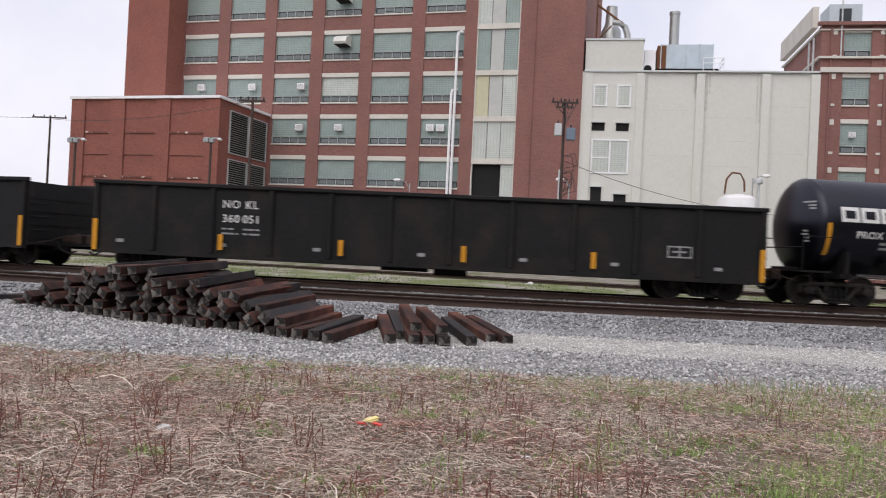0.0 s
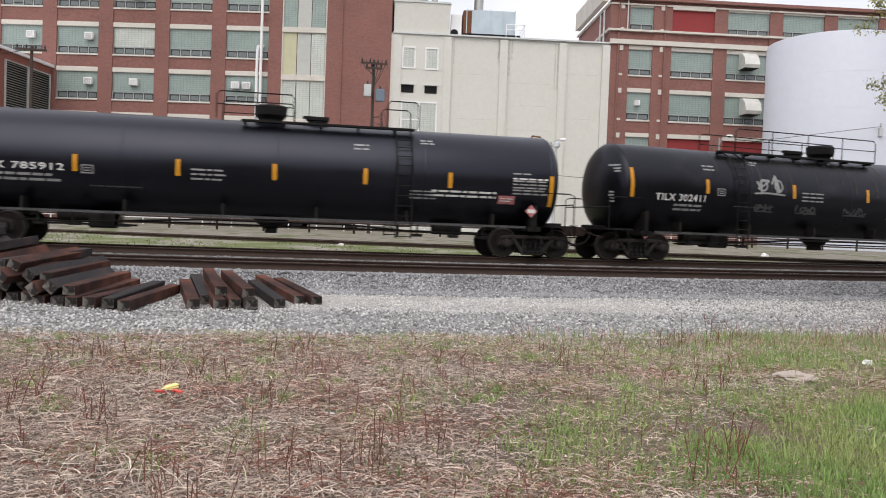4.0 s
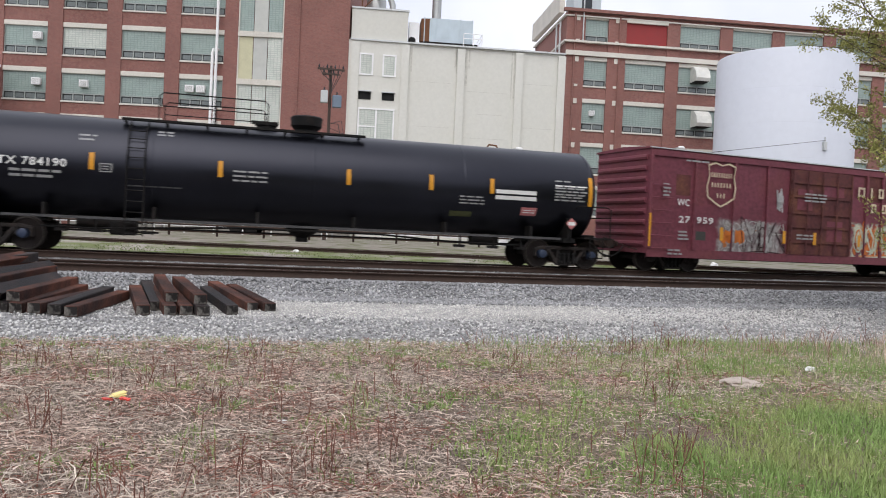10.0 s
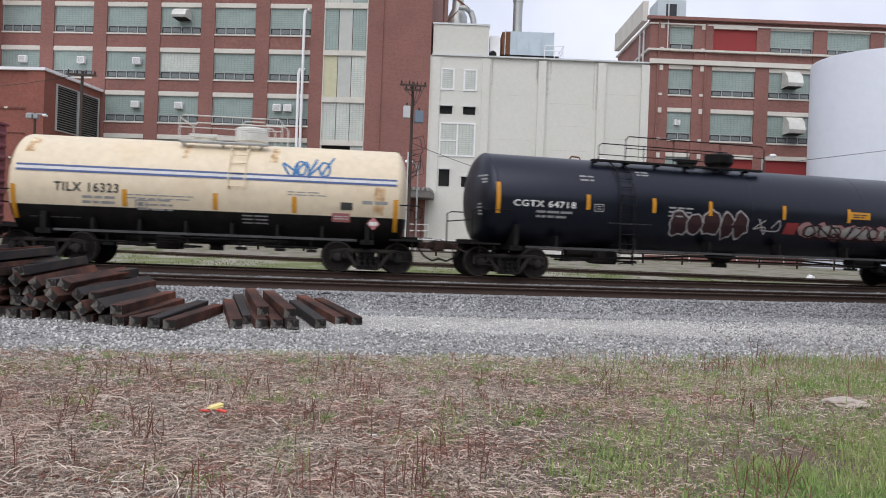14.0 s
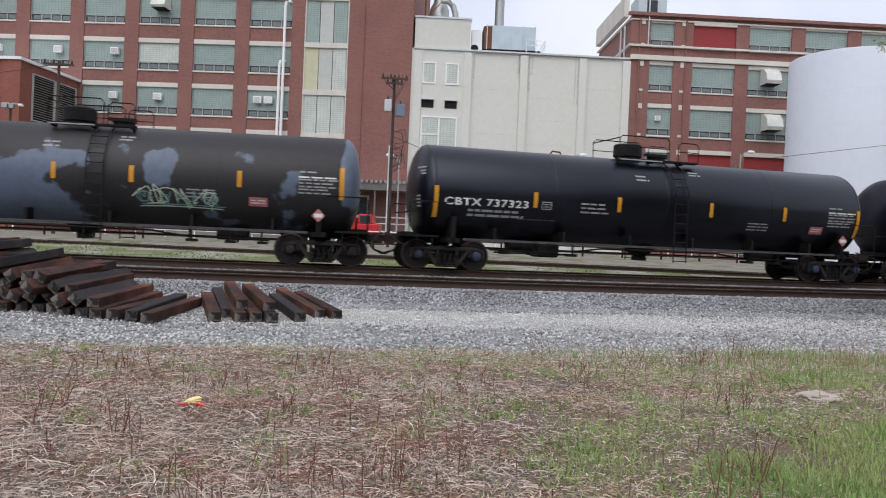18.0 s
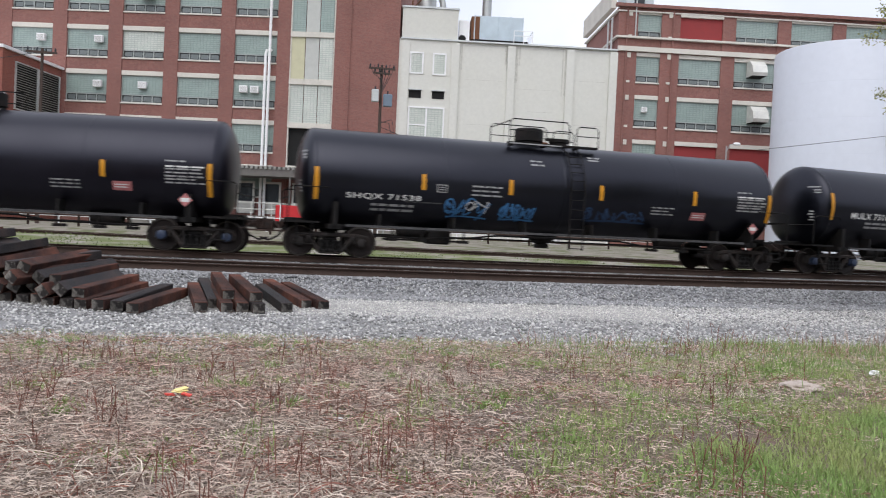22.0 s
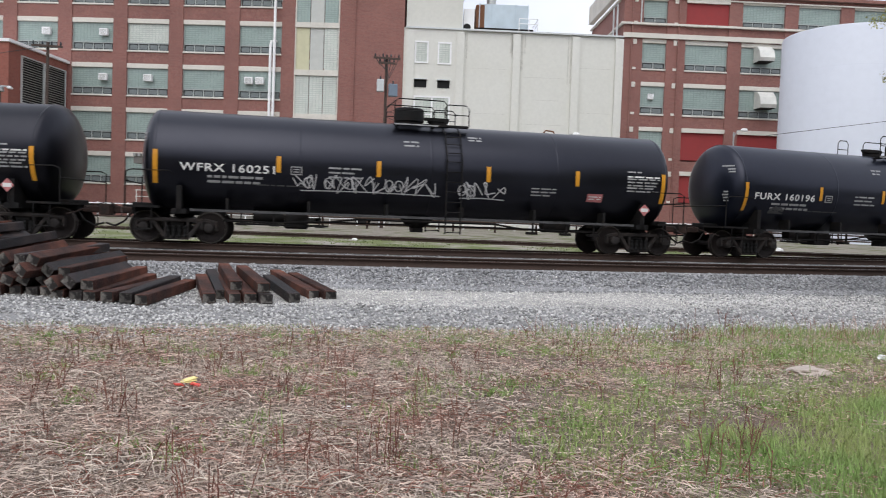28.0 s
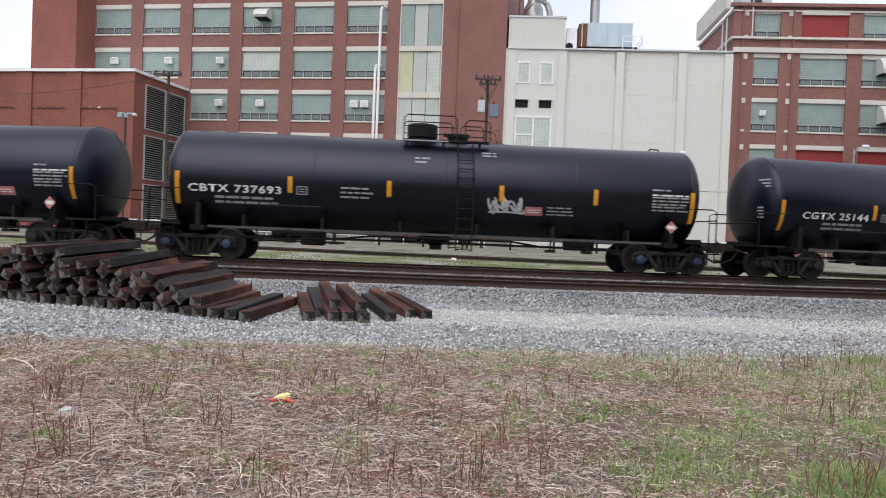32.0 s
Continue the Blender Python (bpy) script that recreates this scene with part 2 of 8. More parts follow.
def mural(name, ground, colours, size, low, high, xs):
    """Sprayed lettering shapes on a flat side: warped cells of several colours that break up into the ground colour at their rim."""
    m = surf(name, ground, 0.65, var=0.3, scale=0.8, fine=8, bump=0.1)
    n, l = m.node_tree.nodes, m.node_tree.links
    co = n.new("ShaderNodeTexCoord")
    nz = n.new("ShaderNodeTexNoise")
    nz.inputs["Scale"].default_value, nz.inputs["Detail"].default_value = 1.8, 5
    l.new(co.outputs["Object"], nz.inputs["Vector"])
    warp = n.new("ShaderNodeMix")
    warp.data_type, warp.blend_type = "RGBA", "LINEAR_LIGHT"
    warp.inputs["Factor"].default_value = 0.22
    l.new(co.outputs["Object"], warp.inputs["A"])
    l.new(nz.outputs["Color"], warp.inputs["B"])
    scale = n.new("ShaderNodeVectorMath")
    scale.operation = "MULTIPLY"
    scale.inputs[1].default_value = (size * 0.6, 0.0, size * 0.42)
    l.new(warp.outputs["Result"], scale.inputs[0])
    vo = n.new("ShaderNodeTexNoise")
    vo.inputs["Scale"].default_value, vo.inputs["Detail"].default_value, vo.inputs["Distortion"].default_value = 1.0, 2.0, 0.7
    l.new(scale.outputs[0], vo.inputs["Vector"])
    ra = n.new("ShaderNodeValToRGB")
    while len(ra.color_ramp.elements) < 2 * len(colours):
        ra.color_ramp.elements.new(0.5)
    for k, c in enumerate(colours):
        for m_, q in ((0, 0.06), (1, 0.84)):
            ra.color_ramp.elements[2 * k + m_].position = 0.3 + 0.4 * (k + q) / len(colours)
            ra.color_ramp.elements[2 * k + m_].color = (*c, 1)
    l.new(vo.outputs["Fac"], ra.inputs["Fac"])
    pos = n.new("ShaderNodeSeparateXYZ")
    l.new(co.outputs["Object"], pos.inputs[0])
    value = None
    speck = n.new("ShaderNodeTexNoise")
    speck.inputs["Scale"].default_value, speck.inputs["Detail"].default_value = 3.0, 8
    l.new(co.outputs["Object"], speck.inputs["Vector"])
    for out_, a, c in ((pos.outputs[2], high, high - 0.5), (pos.outputs[2], low, low + 0.15), (pos.outputs[0], xs[0], xs[0] + 0.6), (pos.outputs[0], xs[1], xs[1] - 1.2)):
        r = n.new("ShaderNodeMapRange")
        r.inputs["From Min"].default_value, r.inputs["From Max"].default_value = a, c
        l.new(out_, r.inputs["Value"])
        if value is None:
            value = r.outputs[0]
        else:
            mi = n.new("ShaderNodeMath")
            mi.operation = "MINIMUM"
            l.new(value, mi.inputs[0])
            l.new(r.outputs[0], mi.inputs[1])
            value = mi.outputs[0]
    add = n.new("ShaderNodeMath")
    l.new(value, add.inputs[0])
    l.new(speck.outputs["Fac"], add.inputs[1])
    cut = n.new("ShaderNodeMapRange")
    cut.inputs["From Min"].default_value, cut.inputs["From Max"].default_value = 0.86, 1.2
    l.new(add.outputs[0], cut.inputs["Value"])
    mix = n.new("ShaderNodeMix")
    mix.data_type = "RGBA"
    mix.inputs["A"].default_value = (*ground, 1)
    l.new(cut.outputs[0], mix.inputs["Factor"])
    l.new(ra.outputs["Color"], mix.inputs["B"])
    old = n["Principled BSDF"].inputs["Base Color"].links[0].from_node
    l.new(mix.outputs["Result"], old.inputs[0])
    return m


MINT, ORANGE, DULL = (0.4, 0.46, 0.36), (0.5, 0.14, 0.03), (0.15, 0.037, 0.053)
MURAL = mural("mint_and_orange_spray_paint", DULL, (DULL, ORANGE, (0.3, 0.06, 0.04), MINT, (0.48, 0.48, 0.36), MINT, DULL, ORANGE), 2.9, 0.62, 2.25, (1.5, 7.4))
MURAL_SILVER = mural("silver_spray_paint_letters", DULL, ((0.42, 0.15, 0.05), (0.3, 0.28, 0.27), (0.2, 0.17, 0.17), (0.36, 0.36, 0.35), (0.22, 0.19, 0.19), (0.33, 0.32, 0.31), (0.27, 0.22, 0.21)), 2.4, 0.62, 2.1, (-5.0, -1.2))
CREAM = surf("cream_tank_paint", (0.74, 0.63, 0.46), 0.42, 0.0, var=0.1, scale=0.8, fine=5, bump=0.04, second=(0.63, 0.5, 0.34), spread=0.32)
SILL = surf("scuffed_sill_edge", (0.06, 0.06, 0.062), 0.6, var=0.5, scale=2.5, fine=12)
GONDOLA = surf("sooty_gondola_paint", (0.008, 0.008, 0.0085), 0.72, 0.0, var=0.45, scale=0.9, fine=8, bump=0.15, second=(0.024, 0.0165, 0.013), spread=0.36, spec=0.3)
DOOR_RUST = surf("rust_stained_maroon", (0.1, 0.028, 0.028), 0.75, var=0.45, scale=1.3, fine=10, bump=0.15, second=(0.12, 0.045, 0.027), spread=0.42, hard=0.12)
MAROON = surf("faded_maroon_paint", (0.168, 0.041, 0.06), 0.65, 0.0, var=0.35, scale=0.8, fine=8, bump=0.1, second=(0.13, 0.036, 0.04), spread=0.42)
for _m in (BLACK_PAINT, BLACK_WORN, BLACK_BLUE, PURPLE_BLACK):
    _m.node_tree.nodes["Principled BSDF"].inputs["Specular Tint"].default_value = (0.8, 0.82, 1.0, 1)
UNDER = surf("black_underframe", (0.006, 0.0056, 0.0056), 0.7, 0.0, var=0.5, scale=3, fine=20, second=(0.014, 0.01, 0.0085), spread=0.4, spec=0.25)
CAST = surf("dusty_cast_steel", (0.02, 0.0165, 0.0155), 0.8, 0.0, var=0.5, scale=4, fine=30, second=(0.042, 0.028, 0.022), spread=0.35)
WHEEL = surf("dark_wheel_steel", (0.026, 0.02, 0.019), 0.6, 0.4, var=0.4, scale=5, fine=20)
TREAD = surf("worn_tread_steel", (0.12, 0.11, 0.1), 0.35, 0.9, var=0.2)
BLUE_CAP = surf("blue_bearing_cap", (0.03, 0.045, 0.085), 0.5, var=0.2)
YELLOW = surf("yellow_reflector", (0.62, 0.28, 0.02), 0.4, var=0.12, scale=8)
DECAL = surf("white_stencil", (0.68, 0.68, 0.66), 0.6, var=0.15, scale=6)
DECAL_GREY = surf("grey_stencil", (0.3, 0.3, 0.3), 0.7, var=0.25, scale=6)
DARK_TAG = surf("dark_maroon_spray_paint", (0.035, 0.012, 0.014), 0.7, var=0.3, scale=6)
DULL_TAG = surf("dull_grey_tag_paint", (0.07, 0.07, 0.072), 0.7, var=0.35, scale=6)
DECAL_YELLOW = surf("yellow_stencil", (0.6, 0.45, 0.08), 0.6, var=0.2, scale=6)
DECAL_BLACK = surf("black_stencil", (0.05, 0.05, 0.045), 0.7, var=0.2)
DECAL_BLUE = surf("blue_stripe", (0.08, 0.12, 0.28), 0.6, var=0.15)
DECAL_RED = surf("red_decal", (0.45, 0.16, 0.16), 0.6, var=0.2)
SPRAY_WHITE = surf("white_spray_paint", (0.5, 0.5, 0.5), 0.7, var=0.3, scale=9)
SPRAY_PALE = surf("pale_spray_outline", (0.38, 0.36, 0.36), 0.7, var=0.3, scale=9)
DULL_BLUE = surf("dull_blue_spray_paint", (0.02, 0.045, 0.1), 0.7, var=0.35, scale=9)
OLIVE_LABEL = surf("dull_olive_label", (0.06, 0.065, 0.025), 0.7, var=0.3, scale=6)
RUST_STAIN = surf("pale_rust_stain", (0.5, 0.3, 0.14), 0.7, var=0.3, scale=5, second=(0.72, 0.6, 0.42), spread=0.5)
DRIP = surf("brown_drip_stain", (0.02, 0.0165, 0.014), 0.6, var=0.4, scale=4, second=(0.035, 0.027, 0.02), spread=0.4)
SPRAY_TEAL = surf("teal_spray_paint", (0.14, 0.27, 0.26), 0.7, var=0.3, scale=9)
SPRAY_BLUE = surf("blue_spray_paint", (0.05, 0.17, 0.36), 0.7, var=0.3, scale=9)
SPRAY_PINK = surf("pink_spray_paint", (0.36, 0.2, 0.2), 0.7, var=0.3, scale=9)
SPRAY_MINT = surf("mint_spray_paint", (0.48, 0.56, 0.45), 0.7, var=0.25, scale=5)
SPRAY_ORANGE = surf("orange_spray_paint", (0.6, 0.17, 0.03), 0.7, var=0.25, scale=5)
SPRAY_SILVER = surf("silver_spray_paint", (0.36, 0.35, 0.33), 0.6, var=0.3, scale=5)
TIE_WOOD = surf("creosoted_wood", (0.011, 0.0085, 0.0087), 0.75, var=0.55, scale=1.5, fine=34, bump=0.6, dist=0.025, second=(0.088, 0.033, 0.021), spread=0.5, each=0.9, hard=0.2, spec=0.22)
TIE_BLACK = surf("tarred_wood", (0.010, 0.0095, 0.0105), 0.6, var=0.5, scale=1.8, fine=34, bump=0.6, dist=0.025, second=(0.035, 0.024, 0.021), spread=0.42, each=0.6, hard=0.2, spec=0.3)
TIE_END = surf("grey_end_grain", (0.16, 0.15, 0.135), 0.9, var=0.6, scale=9, fine=60, bump=0.5, second=(0.012, 0.010, 0.0095), spread=0.54, each=0.9, hard=0.12)
RAIL = surf("rusty_rail", (0.05, 0.031, 0.024), 0.85, 0.1, var=0.35, scale=2, fine=20)
DARK_RUST = surf("greasy_rust", (0.045, 0.022, 0.016), 0.85, 0.0, var=0.5, scale=5, fine=30, second=(0.012, 0.009, 0.008), spread=0.5)
BALLAST = surf("blue_grey_ballast", (0.235, 0.235, 0.238), 0.9, var=0.3, scale=0.8, fine=25, bump=0.3, each=0.9)
VENT_FRAME = surf("grey_green_window_bars", (0.33, 0.36, 0.345), 0.7, var=0.15, scale=1.5)
SASH_DARK = surf("black_sash", (0.03, 0.032, 0.034), 0.6, var=0.3, scale=3)
VENT_GLASS = surf("dusty_vent_glass", (0.17, 0.195, 0.195), 0.3, var=0.35, scale=1.2, bump=0)
CORBEL = surf("chipped_brick_corbel", (0.17, 0.066, 0.05), 0.85, var=0.3, scale=2.2, second=(0.62, 0.56, 0.5), spread=0.4, hard=0.03)
CASING = surf("pale_blue_casing", (0.5, 0.58, 0.63), 0.5, 0.1, var=0.18, scale=1.1)
POLE_BROWN = surf("dark_pole_wood", (0.07, 0.05, 0.042), 0.9, var=0.3, scale=2, fine=25)
BLUE_GREY = surf("blue_grey_box_paint", (0.16, 0.21, 0.27), 0.5, var=0.15)
RAIL_TOP = surf("polished_railhead", (0.3, 0.28, 0.26), 0.3, 0.9, var=0.15)
LAMP_GREY = surf("grey_lamp_metal", (0.35, 0.36, 0.36), 0.5, 0.3, var=0.15)
RED_TRUCK = surf("red_truck_paint", (0.5, 0.025, 0.03), 0.4, var=0.12)
CANOPY = surf("grey_canopy_metal", (0.16, 0.15, 0.14), 0.6, 0.2, var=0.25)
LOUVRE = surf("grey_louvre_metal", (0.3, 0.3, 0.28), 0.55, 0.3, var=0.2)
BARK = surf("grey_bark", (0.12, 0.095, 0.075), 0.95, var=0.4, scale=6, fine=40, bump=0.6)
NAME_TAN = surf("aged_cream_lettering", (0.56, 0.47, 0.33), 0.7, var=0.3, scale=3, fine=14)
LEAF = surf("spring_leaf", (0.27, 0.27, 0.08), 0.6, var=0.3, scale=3, bump=0, each=0.45)
GRASS = surf("green_grass_blade", (0.26, 0.39, 0.12), 0.7, var=0.25, scale=0.8, bump=0, each=0.45, second=(0.36, 0.38, 0.16), spread=0.42)
STRAW = surf("dry_straw", (0.66, 0.54, 0.455), 0.9, var=0.3, scale=0.9, bump=0, each=0.85, second=(0.5, 0.32, 0.26), spread=0.42)
STRAW_PALE = surf("bleached_straw", (0.72, 0.63, 0.53), 0.9, var=0.25, scale=2, bump=0, each=0.35)
STALK = surf("red_brown_stalk", (0.26, 0.115, 0.085), 0.9, var=0.3, scale=2, bump=0, each=0.4)
FINE_STONES = surf("pale_stone_chips", (0.5, 0.485, 0.46), 0.9, var=0.25, scale=0.8, fine=25, bump=0.2, each=0.7)
STONES = surf("grey_crushed_stone", (0.58, 0.57, 0.555), 0.9, var=0.25, scale=0.8, fine=25, bump=0.3, each=0.85)
SOIL_LUMP = surf("dry_pale_soil", (0.46, 0.39, 0.34), 0.95, var=0.2, scale=6, fine=40, bump=0.6)
YELLOW_CLOTH = surf("yellow_plastic", (0.85, 0.72, 0.3), 0.5, var=0.08, scale=9)
RED_CLOTH = surf("red_plastic", (0.75, 0.09, 0.07), 0.5, var=0.1, scale=9)
LITTER = surf("white_litter", (0.75, 0.75, 0.74), 0.6, var=0.1, scale=9)
WIRE = surf("black_cable", (0.03, 0.03, 0.03), 0.6, bump=0)
YARD_GRASS = surf("dull_yard_grass", (0.19, 0.24, 0.09), 0.8, var=0.3, scale=0.5, bump=0, each=0.4)
AWNING = surf("aged_white_metal", (0.62, 0.62, 0.58), 0.5, 0.1, var=0.2, scale=1.4)


# ---- small builders ----
def bm_box(bm, x0, x1, y0, y1, z0, z1, m=None):
    v = [bm.verts.new(p) for p in ((x0, y0, z0), (x1, y0, z0), (x1, y1, z0), (x0, y1, z0), (x0, y0, z1), (x1, y0, z1), (x1, y1, z1), (x0, y1, z1))]
    if m:
        for a in v:
            a.co = m @ a.co
    for f in ((0, 3, 2, 1), (4, 5, 6, 7), (0, 1, 5, 4), (1, 2, 6, 5), (2, 3, 7, 6), (3, 0, 4, 7)):
        bm.faces.new([v[i] for i in f])
    return v


def bm_rod(bm, a, b, r0, r1=None, n=8, caps=True):
    """A round bar from a to b."""
    r1 = r0 if r1 is None else r1
    a, b = Vector(a), Vector(b)
    q = (b - a).to_track_quat("Z", "Y").to_matrix()
    rings = []
    for p, r in ((a, r0), (b, r1)):
        rings.append([bm.verts.new(p + q @ Vector((r * math.cos(2 * math.pi * i / n), r * math.sin(2 * math.pi * i / n), 0))) for i in range(n)])
    for i in range(n):
        bm.faces.new((rings[0][i], rings[0][(i + 1) % n], rings[1][(i + 1) % n], rings[1][i]))
    if caps:
        bm.faces.new(rings[0][::-1])
        bm.faces.new(rings[1])


def bm_tube(bm, pts, r, n=6):
    """A bent round bar through the points, in one piece."""
    pts = [Vector(p) for p in pts]
    rings = []
    for i, p in enumerate(pts):
        d = (pts[min(i + 1, len(pts) - 1)] - pts[max(i - 1, 0)]).normalized()
        side = d.cross(Vector((0.13, 0.31, 0.94)) if abs(d.z) < 0.8 else Vector((0.1, 0.99, 0.07))).normalized()
        up = side.cross(d)
        rings.append([bm.verts.new(p + r * (math.cos(2 * math.pi * k / n) * side + math.sin(2 * math.pi * k / n) * up)) for k in range(n)])
    for g, h in zip(rings, rings[1:]):
        for k in range(n):
            bm.faces.new((g[k], g[(k + 1) % n], h[(k + 1) % n], h[k]))
    bm.faces.new(rings[0][::-1])
    bm.faces.new(rings[-1])


def bm_turn(bm, prof, axis="x", n=32, at=(0, 0, 0), caps=True):
    """A body turned from a profile of (along, radius) round an axis."""
    rings = []
    for s, r in prof:
        ring = []
        for i in range(n):
            a = 2 * math.pi * i / n
            c, d = r * math.cos(a), r * math.sin(a)
            p = {"x": (s, c, d), "y": (d, s, c), "z": (c, d, s)}[axis]
            ring.append(bm.verts.new(Vector(p) + Vector(at)))
        rings.append(ring)
    for g, h in zip(rings, rings[1:]):
        for i in range(n):
            bm.faces.new((g[i], g[(i + 1) % n], h[(i + 1) % n], h[i]))
    if caps:
        bm.faces.new(rings[0][::-1])
        bm.faces.new(rings[-1])


def mesh_of(bm, name, material, smooth=False, bevel=0.0):
    if bevel:
        bmesh.ops.bevel(bm, geom=bm.edges[:], offset=bevel, segments=1, affect="EDGES")
    bmesh.ops.recalc_face_normals(bm, faces=bm.faces[:])
    me = bpy.data.meshes.new(name)
    bm.to_mesh(me)
    bm.free()
    for m in material if isinstance(material, (list, tuple)) else (material,):
        me.materials.append(m)
    if smooth:
        me.shade_smooth()
        me.set_sharp_from_angle(angle=radians(35))
    return me


def part(name, bm, material, parent=None, label="", smooth=False, bevel=0.0):
    """Links a bmesh, or a mesh, as one object under a thing or a part."""
    me = mesh_of(bm, name, material, smooth, bevel) if isinstance(bm, bmesh.types.BMesh) else bm
    ob = new(name, me)
    ob.parent = parent
    return tagged(ob, label)


def thing(name, label, category, m=None, group="", kind=""):
    ob = tagged(new(name), label, category, group, kind)
    if m is not None:
        ob.matrix_world = m
    return ob


def raw(name, verts, faces, material, smooth=False, index=None):
    """A mesh from numpy arrays, for large sets."""
    verts, faces = np.asarray(verts, dtype=np.float32), np.asarray(faces, dtype=np.int32)
    me = bpy.data.meshes.new(name)
    k = faces.shape[1]
    me.vertices.add(len(verts))
    me.vertices.foreach_set("co", verts.ravel())
    me.loops.add(faces.size)
    me.loops.foreach_set("vertex_index", faces.ravel())
    me.polygons.add(len(faces))
    me.polygons.foreach_set("loop_start", np.arange(0, faces.size, k, dtype=np.int32))
    for m in material if isinstance(material, (list, tuple)) else (material,):
        me.materials.append(m)
    if index is not None:
        me.polygons.foreach_set("material_index", np.asarray(index, dtype=np.int32))
    me.update(calc_edges=True)
    if smooth:
        me.shade_smooth()
    return me


def text_mesh(body, size, material, bold=0.0):
    """Flat lettering of the built-in font, in x and y, its foot's middle at the origin."""
    cu = bpy.data.curves.new("lettering", "FONT")
    cu.body, cu.size, cu.align_x, cu.offset = body, size, "CENTER", bold
    cu.resolution_u, cu.space_character = 3, 1.12
    ob = new("lettering", cu)
    bpy.context.view_layer.update()
    me = bpy.data.meshes.new_from_object(ob.evaluated_get(bpy.context.evaluated_depsgraph_get()))
    bpy.data.objects.remove(ob)
    bpy.data.curves.remove(cu)
    me.materials.clear()
    me.materials.append(material)
    return me


# ---- the line of the railway: a gentle bend that swings away at both ends ----
BEND2, BEND3, X_LEFT, X_RIGHT = 0.005553, -0.0000514, -20.0, 32.0
SPEED, RAIL_TOP_Z = 9.63, 0.703


def swing(x):
    """How far the line has swung away at x, and its slope there."""
    c = min(max(x, X_LEFT), X_RIGHT)
    y, k = BEND2 * c * c + BEND3 * c ** 3, 2 * BEND2 * c + 3 * BEND3 * c * c
    return y + k * (x - c), k


_gx = np.linspace(-420, 420, 16801)
_gk = np.array([swing(v)[1] for v in _gx])
_gs = np.concatenate([[0], np.cumsum(np.sqrt(1 + ((_gk[1:] + _gk[:-1]) / 2) ** 2) * np.diff(_gx))])
_gs -= np.interp(0, _gx, _gs)


def on_line(s, y0):
    """The place on the line at s metres along it, and its heading in degrees."""
    x = float(np.interp(s, _gs, _gx))
    y, k = swing(x)
    return x, y0 + y, math.degrees(math.atan(k))


# ---- buildings behind the railway ----
BASE = 0.9


def window_kit(w, h, lintel, sash, panes, glaze, depth=0.14):
    """The meshes of one factory window: frame, lintel, sill, glazing panel and a pane, for an opening w wide and h high with its foot at z = 0."""
    kit = {}
    b = bmesh.new()
    t = 0.07
    top = h - lintel
    bm_box(b, -w / 2, -w / 2 + t, 0, depth, 0, top)
    bm_box(b, w / 2 - t, w / 2, 0, depth, 0, top)
    bm_box(b, -w / 2 + t, w / 2 - t, 0, depth, sash - 0.05, sash + 0.04)
    bm_box(b, -w / 2 + t, w / 2 - t, 0, depth, 0, 0.07)
    bm_box(b, -w / 2 + t, w / 2 - t, 0.01, depth, top - 0.05, top)
    step = (w - 2 * t) / panes
    for i in range(1, panes):
        x = -w / 2 + t + i * step
        bm_box(b, x - 0.06, x + 0.06, 0.012, depth, 0.07, sash - 0.05)
    kit["frame"] = mesh_of(b, "window_frame", VENT_FRAME)
    b = bmesh.new()
    bm_box(b, -w / 2 - 0.02, w / 2 + 0.02, -0.14, 0.16, h - lintel, h)
    kit["lintel"] = mesh_of(b, "lintel", STONE, bevel=0.02)
    b = bmesh.new()
    bm_box(b, -w / 2 - 0.04, w / 2 + 0.04, -0.2, 0.05, -0.14, 0.0)
    kit["sill"] = mesh_of(b, "window_sill", STONE, bevel=0.02)
    b = bmesh.new()
    bm_box(b, -w / 2 + t, w / 2 - t, 0.05, 0.09, sash + 0.04, top - 0.05)
    kit["glazing"] = mesh_of(b, "glazing_panel", glaze)
    b = bmesh.new()
    bm_box(b, 0.0, step - 0.12, 0.06, 0.08, 0.08, sash - 0.06)
    kit["pane"] = mesh_of(b, "pane", VENT_GLASS)
    b = bmesh.new()
    for x0, x1, z0, z1 in ((0, step - 0.12, 0.08, 0.13), (0, step - 0.12, sash - 0.12, sash - 0.06), (0, 0.05, 0.13, sash - 0.12), (step - 0.17, step - 0.12, 0.13, sash - 0.12)):
        bm_box(b, x0, x1, 0.02, 0.05, z0, z1)
    kit["sash"] = mesh_of(b, "sash", SASH_DARK)
    kit["panes"] = [-w / 2 + t + i * step + 0.06 for i in range(panes)]
    return kit


def add_window(kit, parent, x, y, z, glaze=None, lintel=True, open_pane=-1):
    win = part("window", kit["frame"], None, parent)
    win.location = (x, y, z)
    for key in ("lintel", "sill", "glazing"):
        if key != "lintel" or lintel:
            me = kit[key]
            if key == "glazing" and glaze:
                me = me.copy()
                me.materials[0] = glaze
            part(me.name.split(".")[0], me, None, win)
    for i, px in enumerate(kit["panes"]):
        p = part("pane", kit["pane"], None, win)
        p.location = (px, 0, 0)
        q = part("sash", kit["sash"], None, win)
        q.location = (px, 0, 0)
        if i == open_pane:
            q.rotation_euler = (radians(-35), 0, 0)
            q.location = (px, -0.05, 0.2)
    return win


